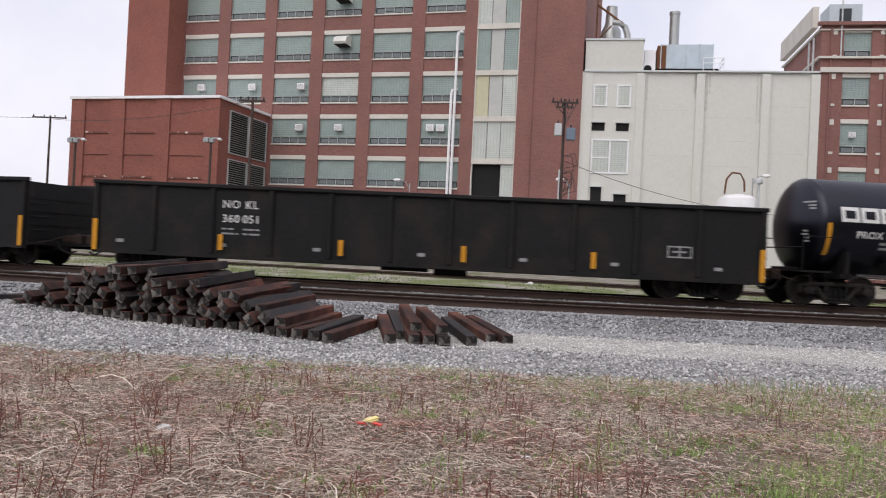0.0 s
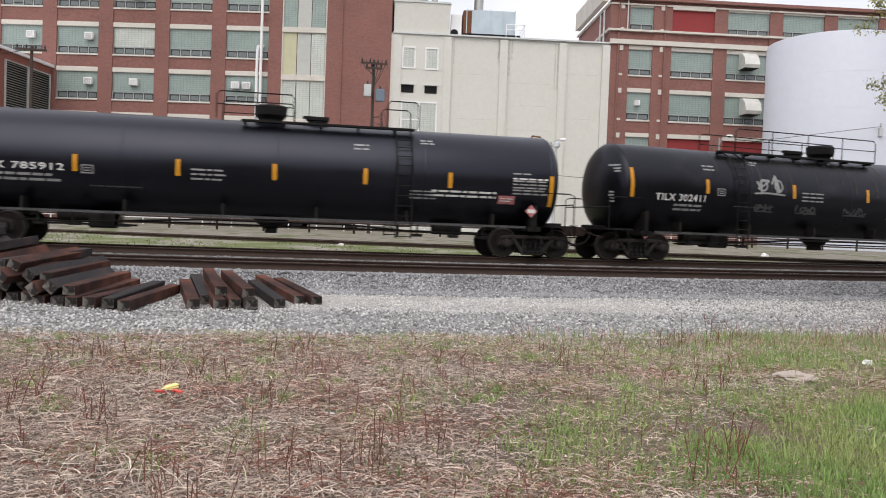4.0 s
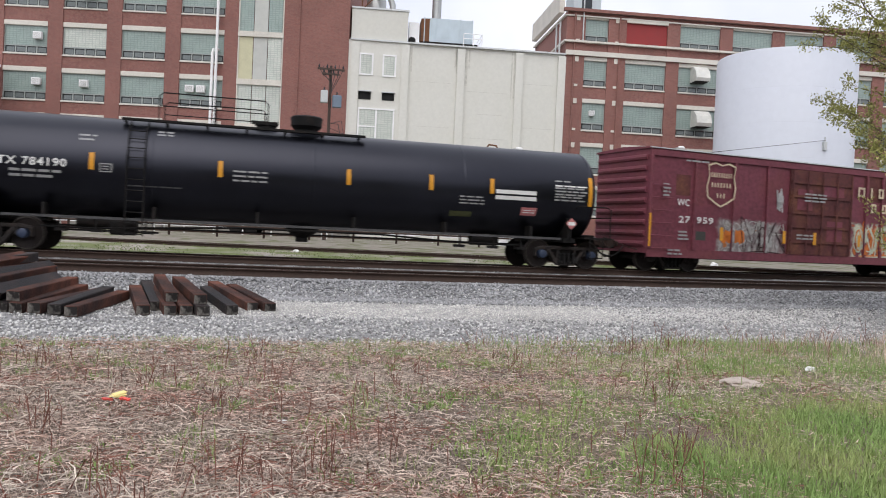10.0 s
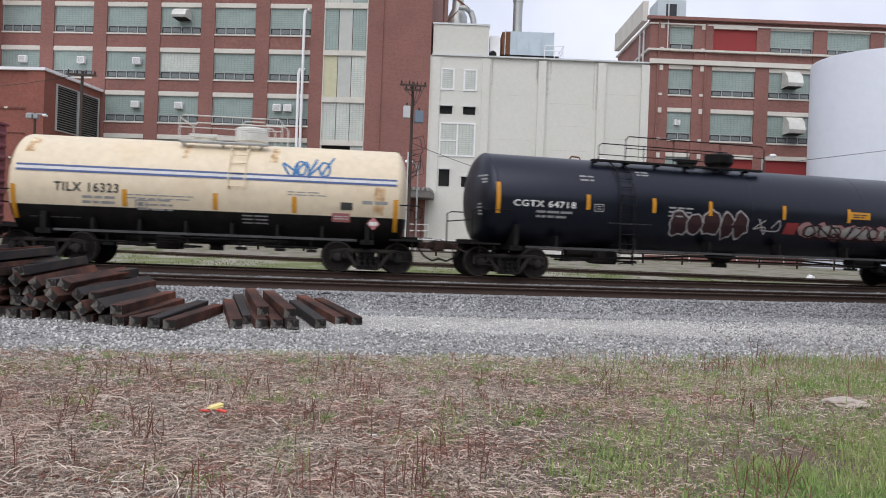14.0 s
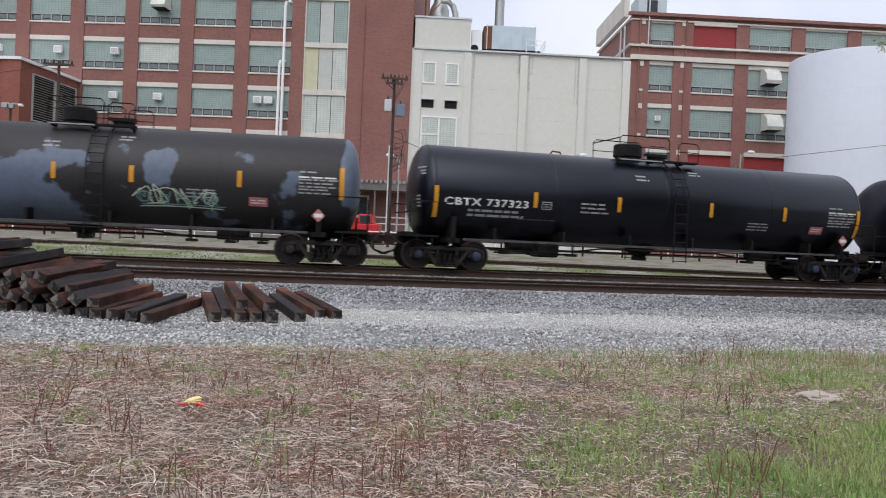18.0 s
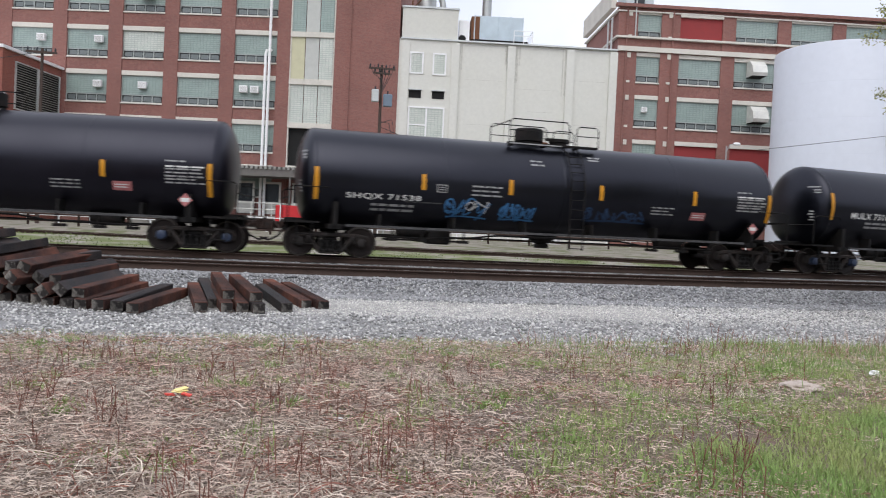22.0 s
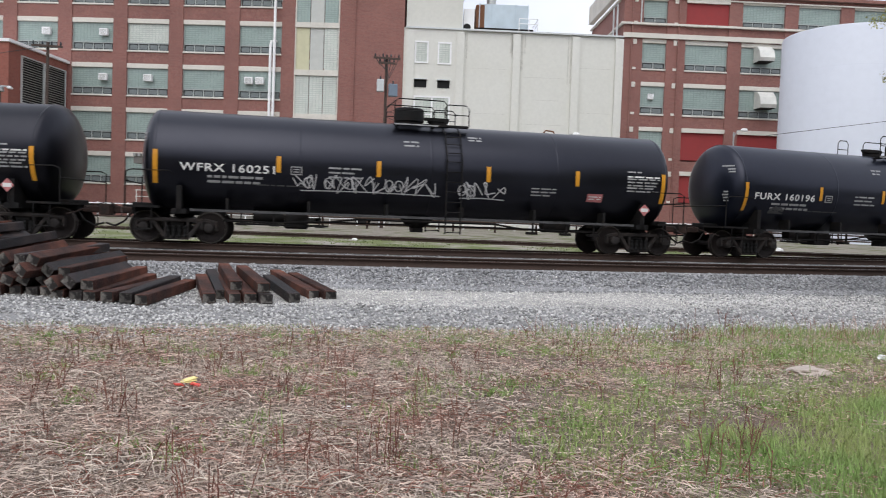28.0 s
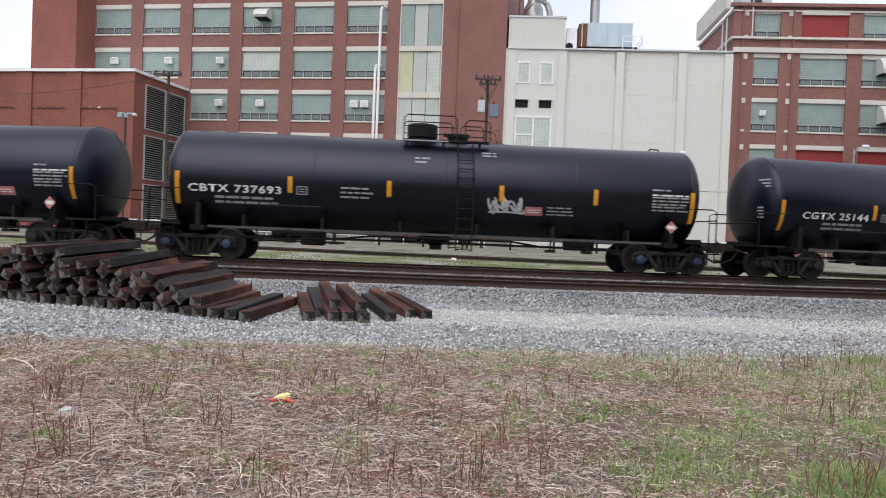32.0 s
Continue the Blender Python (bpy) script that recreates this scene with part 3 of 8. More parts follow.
def hood(parent, x, y, z, w=1.0, h=0.85, d=0.9):
    """A bent sheet-metal intake hood, the shade in its mouth painted as a black slab."""
    b = bmesh.new()
    prof = [(0, h), (-d * 0.45, h * 0.94), (-d * 0.85, h * 0.62), (-d, h * 0.2), (-d * 0.92, 0.0), (0, 0.0)]
    for s in (-1, 1):
        vs = [b.verts.new((s * w / 2, p[0], p[1])) for p in prof]
        b.faces.new(vs)
    b.verts.ensure_lookup_table()
    n = len(prof)
    for i in range(n - 2):
        b.faces.new((b.verts[i], b.verts[i + 1], b.verts[n + i + 1], b.verts[n + i]))
    o = part("intake_hood", b, AWNING, parent, "white bent-metal intake hood")
    o.location = (x, y, z)
    b = bmesh.new()
    bm_box(b, -w / 2 + 0.04, w / 2 - 0.04, -d * 0.9, -0.02, -0.02, 0.03)
    part("hood_mouth_shade", b, SHADE_AND_VENT_BLACK, o)
    return o


def unit(parent, x, y, z, w=0.75, h=0.62, d=0.4):
    b = bmesh.new()
    bm_box(b, -w / 2, w / 2, -d, 0, 0, h)
    o = part("air_conditioner", b, WHITE_PAINT, parent, "white window air conditioner", bevel=0.03)
    o.location = (x, y, z)
    b = bmesh.new()
    for k in range(5):
        bm_box(b, -w / 2 + 0.08, w / 2 - 0.08, -d - 0.01, -d + 0.01, 0.1 + k * 0.09, 0.13 + k * 0.09)
    part("grille", b, LOUVRE, o)
    return o


# the long brick factory
factory = thing("factory_building", "six-storey red brick factory with green glazed window bands", "building", pose(0, 72, 0, 0, 0, -13.22))
W0, PITCH, HALF = -4.24, 5.16, 1.93
SILLS = [3.85, 7.87, 11.87, 15.9, 20.07, 24.35]
OPEN_H = 2.86
b = bmesh.new()
bm_box(b, -32.04, 8.69, 0.4, 16, BASE - 0.5, 31.4)
edges = [-32.04] + [W0 - PITCH * k + s * HALF for k in range(5, -1, -1) for s in (-1, 1)] + [-1.12]
for a, c in zip(edges[0::2], edges[1::2]):
    bm_box(b, a, c, 0, 0.4, BASE - 0.5, 31.4)
bm_box(b, 2.91, 8.69, 0, 0.4, BASE - 0.5, 31.4)
bm_box(b, 4.2, 4.35, -0.12, 0, BASE - 0.5, 31.4)
for k in range(6):
    u0, u1 = W0 - PITCH * k - HALF, W0 - PITCH * k + HALF
    lows = [BASE - 0.5] + [z + OPEN_H for z in SILLS]
    for lo, hi in zip(lows, [z - 0.14 for z in SILLS] + [31.4]):
        bm_box(b, u0, u1, 0.1, 0.4, lo, hi)
bm_box(b, -1.12, 2.91, 0.1, 0.4, 27.3, 31.4)
part("wall", b, BRICK, factory)
b = bmesh.new()
bm_box(b, -32.3, 8.9, -0.3, 16.2, 31.4, 31.8)
part("roof_coping", b, STONE, factory)
b = bmesh.new()
bm_box(b, -36.8, -32.04, -2.8, 14, BASE - 0.5, 34)
part("stair_tower", b, BRICK_BRIGHT, factory, "blank red brick stair tower")
kit = window_kit(2 * HALF, OPEN_H, 0.42, 0.68, 4, GLAZING)
for r, z in enumerate(SILLS):
    for k in range(6):
        glaze = PALE_GLAZING if (r, k) == (3, 2) else None
        win = add_window(kit, factory, W0 - PITCH * k, 0.2, z, glaze, open_pane=1 if (r, k) in ((4, 4), (5, 1)) else -1)
for k, r, dx in ((0, 2, -0.95), (0, 2, 0.05), (4, 3, 0.9), (5, 3, 0.3), (3, 3, 1.1), (3, 2, 1.1), (2, 2, 0.1)):
    unit(factory, W0 - PITCH * k + dx, 0.18, SILLS[r] + 1.25)
hood(factory, W0 - PITCH * 2 + 0.3, 0.2, SILLS[4] + 1.2, 1.3, 1.0, 1.5)
hood(factory, W0 - PITCH * 2 + 0.2, 0.2, SILLS[5] + 1.2, 1.3, 1.0, 1.5)
# the panelled loading bay column
for x0, x1, y0, z0, z1 in ((-1.1, 2.9, -0.05, 22.55, 23.05), (-1.1, 2.9, -0.05, 18.3, 18.76), (-1.1, 2.9, -0.05, 14.05, 14.55), (-1.1, 2.9, -0.05, 10.15, 10.62), (-1.1, 2.9, -0.05, 6.5, 6.75),
                           (-1.1, -1.0, 0.0, 6.75, 27.3), (2.8, 2.9, 0.0, 6.75, 27.3)):
    b = bmesh.new()
    bm_box(b, x0, x1, y0, 0.3, z0, z1)
    part("panel_band", b, STONE, factory)
for z0, z1, cols in ((23.05, 27.3, (PALE_GLAZING, GREY_PANEL, GLAZING)), (18.76, 22.55, (GLAZING, GREY_PANEL, GLAZING)), (14.55, 18.3, (YELLOW_PANEL, GREY_PANEL, PALE_GLAZING)), (10.62, 14.05, (PALE_GLAZING, PALE_GLAZING, PALE_GLAZING))):
    for i, mt in enumerate(cols):
        b = bmesh.new()
        bm_box(b, -1.0 + i * 1.27, -1.0 + (i + 1) * 1.27 - 0.06, 0.12, 0.2, z0, z1)
        part("panel", b, mt, factory)
b = bmesh.new()
bm_box(b, 1.66, 2.8, 0.12, 0.2, 6.75, 10.15)
part("panel", b, PALE_GLAZING, factory)
# flat black sheet on the closed wall, painted as the doorway's shade
b = bmesh.new()
bm_box(b, -1.0, 1.66, 0.36, 0.39, 6.75, 10.15)
part("loading_opening_shade", b, SHADE_AND_VENT_BLACK, factory, "near-black sheet painted as the shade in the loading doorway")
# loading canopy, doors and dock below
b = bmesh.new()
bm_box(b, -14.0, 9.5, -3.6, 0.0, 5.5, 6.1)
part("canopy_fascia", b, CANOPY, factory)
b = bmesh.new()
for i in range(59):
    bm_box(b, -14.0 + i * 0.4, -14.0 + i * 0.4 + 0.22, -3.75, 0, 6.1, 6.35, Matrix.Identity(4))
part("canopy_roof", b, LOUVRE, factory, "ribbed grey canopy roof")
for u in (-12, -6, 0.2, 6.4):
    b = bmesh.new()
    bm_rod(b, (u, -3.4, BASE), (u, -3.4, 5.5), 0.09)
    part("canopy_post", b, CANOPY, factory)
for u in (-4.6, -2.2, 0.4, 2.4, 4.6):
    b = bmesh.new()
    bm_box(b, u - 0.8, u + 0.8, -0.08, 0.0, 2.3, 5.2)
    d = part("dock_door", b, AWNING, factory)
    b = bmesh.new()
    bm_box(b, u - 0.62, u + 0.62, -0.1, -0.085, 3.4, 5.0)
    part("dock_door_glass", b, DARK_GLASS, d)
b = bmesh.new()
bm_box(b, -14, 9.5, -3.2, -0.1, BASE - 0.4, 2.1)
part("loading_dock", b, surf("dock_concrete", (0.22, 0.21, 0.19), 0.9, var=0.2), factory)
b = bmesh.new()
for z in (2.65, 3.2):
    bm_tube(b, [(-14.0, -3.15, z), (9.4, -3.15, z)], 0.045)
part("dock_rail", b, AWNING, factory, "aged white dock railing")
for k in range(14):
    b = bmesh.new()
    bm_rod(b, (-13.9 + k * 1.79, -3.15, 2.1), (-13.9 + k * 1.79, -3.15, 3.22), 0.045)
    part("dock_rail_post", b, AWNING, factory)
# two white riser pipes with bent tops
for u, top, r in ((-2.85, 21.9, 0.13), (-3.2, 16.6, 0.13)):
    b = bmesh.new()
    bm_tube(b, [(u, -0.35, 1.0), (u, -0.35, top), (u + 0.08, -0.3, top + 0.35), (u + 0.25, -0.1, top + 0.5), (u + 0.4, 0.15, top + 0.4)], r, 8)
    part("riser_pipe", b, WHITE_PAINT, factory, "white riser pipe", smooth=True)
# the low brick wing
wing = thing("brick_wing", "low windowless red brick wing with louvred side", "building", pose(0, 72, 0, 0, 0, -13.22))
b = bmesh.new()
bm_box(b, -37.4, -22.0, -8.9, 0, BASE - 0.5, 14.5)
part("wall", b, BRICK_BRIGHT, wing)
for u in (-37.55, -33.2, -28.4, -23.35):
    b = bmesh.new()
    bm_box(b, u, u + 1.5, -9.06, -8.9, BASE - 0.5, 14.5)
    part("pier", b, BRICK_BRIGHT, wing)
b = bmesh.new()
bm_box(b, -37.7, -21.75, -9.2, 0, 14.5, 14.74)
part("coping", b, WHITE_PAINT, wing)
for z in (11.35, 9.4, 7.3, 4.6):
    for u0, u1 in ((-36.05, -33.2), (-31.7, -28.4), (-26.9, -23.35)):
        b = bmesh.new()
        bm_box(b, u0, u1, -9.0, -8.9, z, z + (0.16 if z != 9.4 else 0.05))
        part("ledge", b, CORBEL if z != 9.4 else BRICK, wing)
for z0, z1 in ((10.0, 13.7), (5.6, 9.3), (1.6, 5.0)):
    for v0, v1 in ((-7.1, -4.0), (-3.7, -0.5)):
        b = bmesh.new()
        for zz in np.arange(z0, z1, 0.2):
            bm_box(b, 0, 0.1, v0, v1, 0, 0.03, Matrix.Translation((-21.98, 0, zz)) @ pose(0, 0, 0, 0, 35, 0))
        o = part("louvre_panel", b, LOUVRE, wing, "grey metal louvres")
        b = bmesh.new()
        for a, c, e, f in ((v0 - 0.08, v0, z0 - 0.1, z1 + 0.1), (v1, v1 + 0.08, z0 - 0.1, z1 + 0.1), (v0, v1, z0 - 0.1, z0 - 0.02), (v0, v1, z1 + 0.02, z1 + 0.1)):
            bm_box(b, -22.0, -21.85, a, c, e, f)
        part("louvre_frame", b, LIGHT_METAL, o)
        # black sheet on the brick, stands for the shade between the slats
        b = bmesh.new()
        bm_box(b, -22.0, -21.985, v0, v1, z0, z1)
        part("louvre_back_shade", b, SHADE_AND_VENT_BLACK, o)
# the cream rendered block
cream = thing("cream_building", "cream rendered windowless industrial block", "building", pose(0, 71.3, 0, 0, 0, -7.97))
K = 1.00975
b = bmesh.new()
bm_box(b, 8.4, 13.7 * K, 0, 14, BASE - 0.5, 18.55)
bm_box(b, 13.7 * K, 28.0 * K, 0.12, 14, BASE - 0.5, 18.5)
part("wall", b, WHITE_WALL, cream)
b = bmesh.new()
bm_box(b, 8.75, 13.62 * K, 0.15, 12, 18.66, 21.35)
part("roof_block", b, WHITE_WALL, cream)
for k in range(15):
    b = bmesh.new()
    bm_box(b, 8.85 + k * 0.335, 8.93 + k * 0.335, 0.11, 0.148, 18.66, 21.33)
    part("siding_rib", b, WHITE_WALL, cream)
rnd = random.Random(44)
for k in range(16):
    x, w, h_ = rnd.choice((13.6, 14.0, 18.1, 19.0, 23.4, 27.6, rnd.uniform(14, 27))) * K + rnd.uniform(-0.3, 0.3), rnd.uniform(0.05, 0.16), rnd.uniform(0.8, 4.5)
    b = bmesh.new()
    bm_box(b, x - w, x + w, 0.1165, 0.1195, 18.45 - h_, 18.45)
    part("rain_streak", b, STREAK, cream, "grey rain streak on the render")
for k, (x0, x1, z) in enumerate(((14.4, 17.7, 15.2), (19.0, 22.9, 14.6), (24.2, 27.0, 15.6), (14.4, 17.6, 11.2), (19.0, 23.0, 10.4), (24.3, 27.1, 11.6), (20.1, 22.4, 12.6))):
    b = bmesh.new()
    bm_box(b, x0 * K, x1 * K, 0.1155, 0.1195, z, z + 0.035)
    part("render_joint", b, STREAK, cream)
for x in (8.6, 13.0, 18.0, 23.3, 27.2):
    b = bmesh.new()
    bm_box(b, x * K + 0.15, x * K + 0.85, -0.14, -0.002 if x < 13 else 0.118, BASE - 0.5, 18.35)
    part("pilaster", b, WHITE_WALL, cream)
b = bmesh.new()
bm_box(b, 8.7, 28.05 * K, -0.16, 14.1, 18.5, 18.64)
bm_box(b, 8.7, 13.7 * K, 0.05, 12.1, 21.35, 21.5)
part("roof_edge", b, LIGHT_METAL, cream)
for x0, x1, z0, z1 in ((9.47, 10.7, 15.44, 17.4), (11.5, 12.72, 15.4, 17.38), (9.5, 12.74, 9.5, 12.55)):
    b = bmesh.new()
    for a, c, e, f in ((x0, x0 + 0.14, z0, z1), (x1 - 0.14, x1, z0, z1), (x0 + 0.14, x1 - 0.14, z0, z0 + 0.14), (x0 + 0.14, x1 - 0.14, z1 - 0.14, z1)):
        bm_box(b, a * K, c * K, -0.08, 0.06, e, f)
    if x1 - x0 > 2:
        bm_box(b, 11.05 * K, 11.2 * K, -0.08, 0.06, z0 + 0.14, z1 - 0.14)
        bm_box(b, 9.64 * K, 11.05 * K, -0.07, 0.05, 10.85, 10.97)
    w = part("window", b, WHITE_PAINT, cream)
    b = bmesh.new()
    bm_box(b, (x0 + 0.1) * K, (x1 - 0.1) * K, -0.03, -0.005, z0 + 0.1, z1 - 0.1)
    part("glazing_panel", b, PALE_GLAZING, w)
for x0, x1, z0, z1 in ((9.5, 10.58, 13.3, 13.98), (11.56, 12.64, 13.3, 13.96), (9.62, 10.55, 6.8, 8.3), (11.62, 12.66, 6.8, 7.7)):
    b = bmesh.new()
    bm_box(b, x0 * K, x1 * K, -0.04, -0.01, z0, z1)
    v = part("wall_vent", b, SHADE_AND_VENT_BLACK, cream, "black wall vent")
    b = bmesh.new()
    bm_box(b, (x0 - 0.05) * K, (x1 + 0.05) * K, -0.3, 0, z1, z1 + 0.08)
    part("vent_hood", b, LIGHT_METAL, v)
# roof plant on the cream block
plant = thing("cooling_unit", "rust-streaked silver rooftop cooling unit with white rails", "roof plant", pose(0, 71.3, 0, 0, 0, -7.97))
b = bmesh.new()
bm_box(b, 15.3, 19.75, 1.0, 4.2, 19.05, 21.2)
for i in range(5):
    bm_box(b, 15.25 + i * 1.1, 15.33 + i * 1.1, 0.94, 1.0, 19.05, 21.25)
part("casing", b, CASING, plant)
b = bmesh.new()
bm_box(b, 15.0, 15.75, 0.95, 4.1, 19.06, 21.1)
part("end_panel", b, RUST, plant, "rusty end panel")
b = bmesh.new()
bm_box(b, 15.3, 20.2, 0.8, 4.4, 18.64, 19.03)
part("base_frame", b, UNDER, plant)
b = bmesh.new()
for z in (19.5, 19.95):
    bm_tube(b, [(18.9, 0.7, z), (20.6, 0.7, z), (20.6, 4.0, z)], 0.035)
for x in (18.9, 19.8, 20.6):
    bm_rod(b, (x, 0.7, 18.64), (x, 0.7, 19.95), 0.035)
part("guard_rail", b, WHITE_PAINT, plant)
stack = thing("steel_chimney", "tall galvanised steel chimney pipe on roof", "chimney", pose(0, 71.3, 0, 0, 0, -7.97))
b = bmesh.new()
bm_turn(b, [(18.64, 0.45), (25.2, 0.45), (25.2, 0.5), (25.45, 0.5)], "z", 20, (16.75, 5.5, 0))
part("pipe", b, GALV, stack, smooth=True)
duct = thing("roof_duct", "galvanised bent roof duct with rusty stair frame", "duct", pose(0, 71.3, 0, 0, 0, -7.97))
b = bmesh.new()
bm_turn(b, [(21.5, 0.9), (22.9, 0.9), (23.6, 0.55), (25.2, 0.5)], "z", 16, (10.9, 3.0, 0))
part("flue", b, GALV, duct, smooth=True)
b = bmesh.new()
bm_tube(b, [(11.0, 1.6, 23.4), (11.6, 1.5, 23.3), (12.1, 1.5, 22.9), (12.35, 1.5, 22.2), (12.35, 1.5, 21.5)], 0.28, 10)
part("elbow", b, GALV, duct, smooth=True)
b = bmesh.new()
bm_tube(b, [(9.6, 1.4, 21.5), (9.6, 1.4, 25.5)], 0.07)
bm_tube(b, [(9.6, 1.4, 24.9), (11.9, 1.4, 23.2)], 0.1)
bm_tube(b, [(9.6, 1.4, 21.6), (10.9, 1.4, 23.0)], 0.05)
part("stair_frame", b, RUST, duct)
vent = thing("roof_fan", "white roof fan housing with dark throat", "fan", pose(0, 71.3, 0, 0, 0, -7.97))
b = bmesh.new()
bm_box(b, 13.9, 14.85, 1.0, 2.0, 19.4, 20.7)
bm_box(b, 13.9, 14.85, 0.9, 2.1, 18.66, 19.38)
part("housing", b, WHITE_PAINT, vent)
# black disc on the solid housing, painted as the shade in the throat
b = bmesh.new()
bm_turn(b, [(0.86, 0.34), (0.9, 0.34)], "y", 16, (14.2, 0, 19.0))
part("throat", b, SHADE_AND_VENT_BLACK, vent)

# the brick factory by the white tank
mill = thing("brick_mill", "four-storey red brick mill with stone bands and red panels", "building", pose(0, 71.3, 0, 0, 0, -7.97))
X0, X1 = 28.0 * K, 86.0
b = bmesh.new()
bm_box(b, X0, X1, 0.4, 13, BASE - 0.5, 22.5)
cols = [(29.75, 31.92)] + [(33.62 + 5.1 * i, 37.5 + 5.1 * i) for i in range(10)]
edge = [28.0] + [v for c in cols for v in c] + [85.2]
for a, c in zip(edge[0::2], edge[1::2]):
    bm_box(b, a * K, c * K, 0, 0.4, BASE - 0.5, 22.5)
MROWS = [(3.9, 6.7), (7.75, 10.62), (11.8, 14.66), (15.84, 18.5), (19.95, 22.25)]
for a, c in cols:
    lows = [BASE - 0.5] + [r[1] for r in MROWS]
    for lo, hi in zip(lows, [r[0] - 0.14 for r in MROWS] + [22.5]):
        if hi > lo:
            bm_box(b, a * K, c * K, 0.1, 0.4, lo, hi)
part("wall", b, BRICK, mill)
for z, h, d in ((22.5, 0.28, 0.35), (22.1, 0.12, 0.12), (19.72, 0.18, 0.25), (18.55, 0.42, 0.2)):
    b = bmesh.new()
    bm_box(b, X0 - d * (z > 18.6), X1, -d, 0.12, z, z + h)
    part("stone_band", b, BRICK if z == 22.5 else STONE, mill)
b = bmesh.new()
bm_box(b, X0 - 0.25, X0 - 0.02, 0.12, 13, 22.1, 22.25)
bm_box(b, X0 - 0.25, X0 - 0.02, 0.12, 13, 19.72, 19.9)
part("stone_band", b, STONE, mill)
big = window_kit(3.88 * K, 2.86, 0.38, 0.62, 4, GLAZING)
small = window_kit(2.17 * K, 2.75, 0.36, 0.62, 2, GLAZING)
for r, (z0, z1) in enumerate(MROWS):
    for i, (a, c) in enumerate(cols):
        u = (a + c) / 2 * K
        red = (r == 4 and i == 1) or (r == 1 and i in (1, 2, 3)) or (r == 0 and i)
        if red:
            b = bmesh.new()
            bm_box(b, a * K, c * K, 0.14, 0.2, z0, z1 - 0.38)
            p = part("red_panel", b, RED_PANEL, mill, "dark red boarded window panel")
            b = bmesh.new()
            bm_box(b, a * K - 0.02, c * K + 0.02, -0.1, 0.2, z1 - 0.38, z1)
            part("lintel", b, STONE, p)
        else:
            w = add_window(small if i == 0 else big, mill, u, 0.2, z0, lintel=True)
            w.scale = (1, 1, (z1 - z0) / (2.75 if i == 0 else 2.86))
    for s in (28.9, 32.55):
        for z in (z0 - 0.1, z1 - 0.5):
            b = bmesh.new()
            bm_box(b, s * K, s * K + 0.32, -0.06, 0.05, z, z + 0.2 + 0.25 * (z > z0))
            part("stone_block", b, STONE, mill)
hood(mill, 40.6 * K, 0.2, 16.75, 1.35, 1.5, 1.5)
hood(mill, 40.9 * K, 0.2, 12.6, 1.45, 1.6, 1.5)
unit(mill, 30.7 * K, 0.3, 13.1, 0.5, 0.5)
for u in (28.75, 32.95):
    b = bmesh.new()
    bm_rod(b, (u * K, -0.12, BASE), (u * K, -0.12, 22.4), 0.07)
    part("downpipe", b, BRICK, mill)
b = bmesh.new()
bm_tube(b, [(29.5 * K, -0.15, 19.9), (29.5 * K, -0.15, 25.0)], 0.06)
bm_tube(b, [(X0 - 0.3, 1.2, 18.6), (X0 - 0.3, 1.2, 21.8), (X0 - 0.3, 2.6, 21.9), (X0 - 0.3, 2.6, 18.6)], 0.09)
part("conduit", b, LIGHT_METAL, mill)
b = bmesh.new()
bm_box(b, X0 - 0.4, X0 + 0.1, 1.5, 13, 22.79, 24.6)
part("side_parapet", b, STONE, mill, "pale stone side parapet")
pent = thing("roof_turret", "pale blue rooftop stair turret", "turret", pose(0, 71.3, 0, 0, 0, -7.97))
b = bmesh.new()
bm_box(b, 29.9, 32.6, 4.0, 7.0, 22.5, 25.6)
part("wall", b, surf("pale_blue_render", (0.5, 0.57, 0.6), 0.7, var=0.08), pent)
b = bmesh.new()
bm_box(b, 30.7, 31.7, 3.95, 3.998, 23.4, 25.2)
part("turret_window", b, DARK_GLASS, pent)

# the great white storage tank
silo = thing("storage_tank", "large white cylindrical storage tank with a thin side rail", "storage tank", pose(41.2, 54.0, 0))
b = bmesh.new()
bm_turn(b, [(BASE - 0.3, 5.18), (16.35, 5.18), (16.5, 5.12)], "z", 96)
part("shell", b, TANK_WHITE, silo, smooth=True)
b = bmesh.new()
bm_turn(b, [(16.45, 5.1), (16.7, 3.0), (16.9, 0.4)], "z", 96, caps=False)
part("roof", b, TANK_WHITE, silo, smooth=True)
for z in (3.2, 5.8, 8.4, 11.0, 13.6):
    b = bmesh.new()
    bm_turn(b, [(z, 5.18), (z + 0.01, 5.183), (z + 0.02, 5.183), (z + 0.03, 5.18)], "z", 96, caps=False)
    part("seam", b, TANK_WHITE, silo)
b = bmesh.new()
bm_box(b, -0.5, -0.2, -5.32, -5.12, 9.0, 9.6)
bm_rod(b, (-0.35, -5.25, 9.5), (-0.35, -5.25, 9.95), 0.05)
part("cable_bracket", b, LIGHT_METAL, silo)

# small white process vessel near the cream block
vessel = thing("process_vessel", "small white domed vessel with a bent pipe", "storage tank", pose(19.3, 60.0, 0))
b = bmesh.new()
bm_turn(b, [(BASE, 1.55), (6.5, 1.55), (6.95, 1.4), (7.2, 0.9), (7.3, 0.3)], "z", 32)
part("shell", b, WHITE_PAINT, vessel, smooth=True)
b = bmesh.new()
bm_turn(b, [(5.9, 1.6), (6.05, 1.6)], "z", 32)
part("band", b, LIGHT_METAL, vessel)
b = bmesh.new()
bm_tube(b, [(-1.3, -0.9, 7.2), (-1.2, -0.9, 8.3), (-0.8, -0.9, 8.8), (-0.2, -0.9, 8.75), (0.1, -0.9, 8.2), (0.15, -0.9, 7.4)], 0.07)
part("bent_pipe", b, RUST, vessel)
b = bmesh.new()
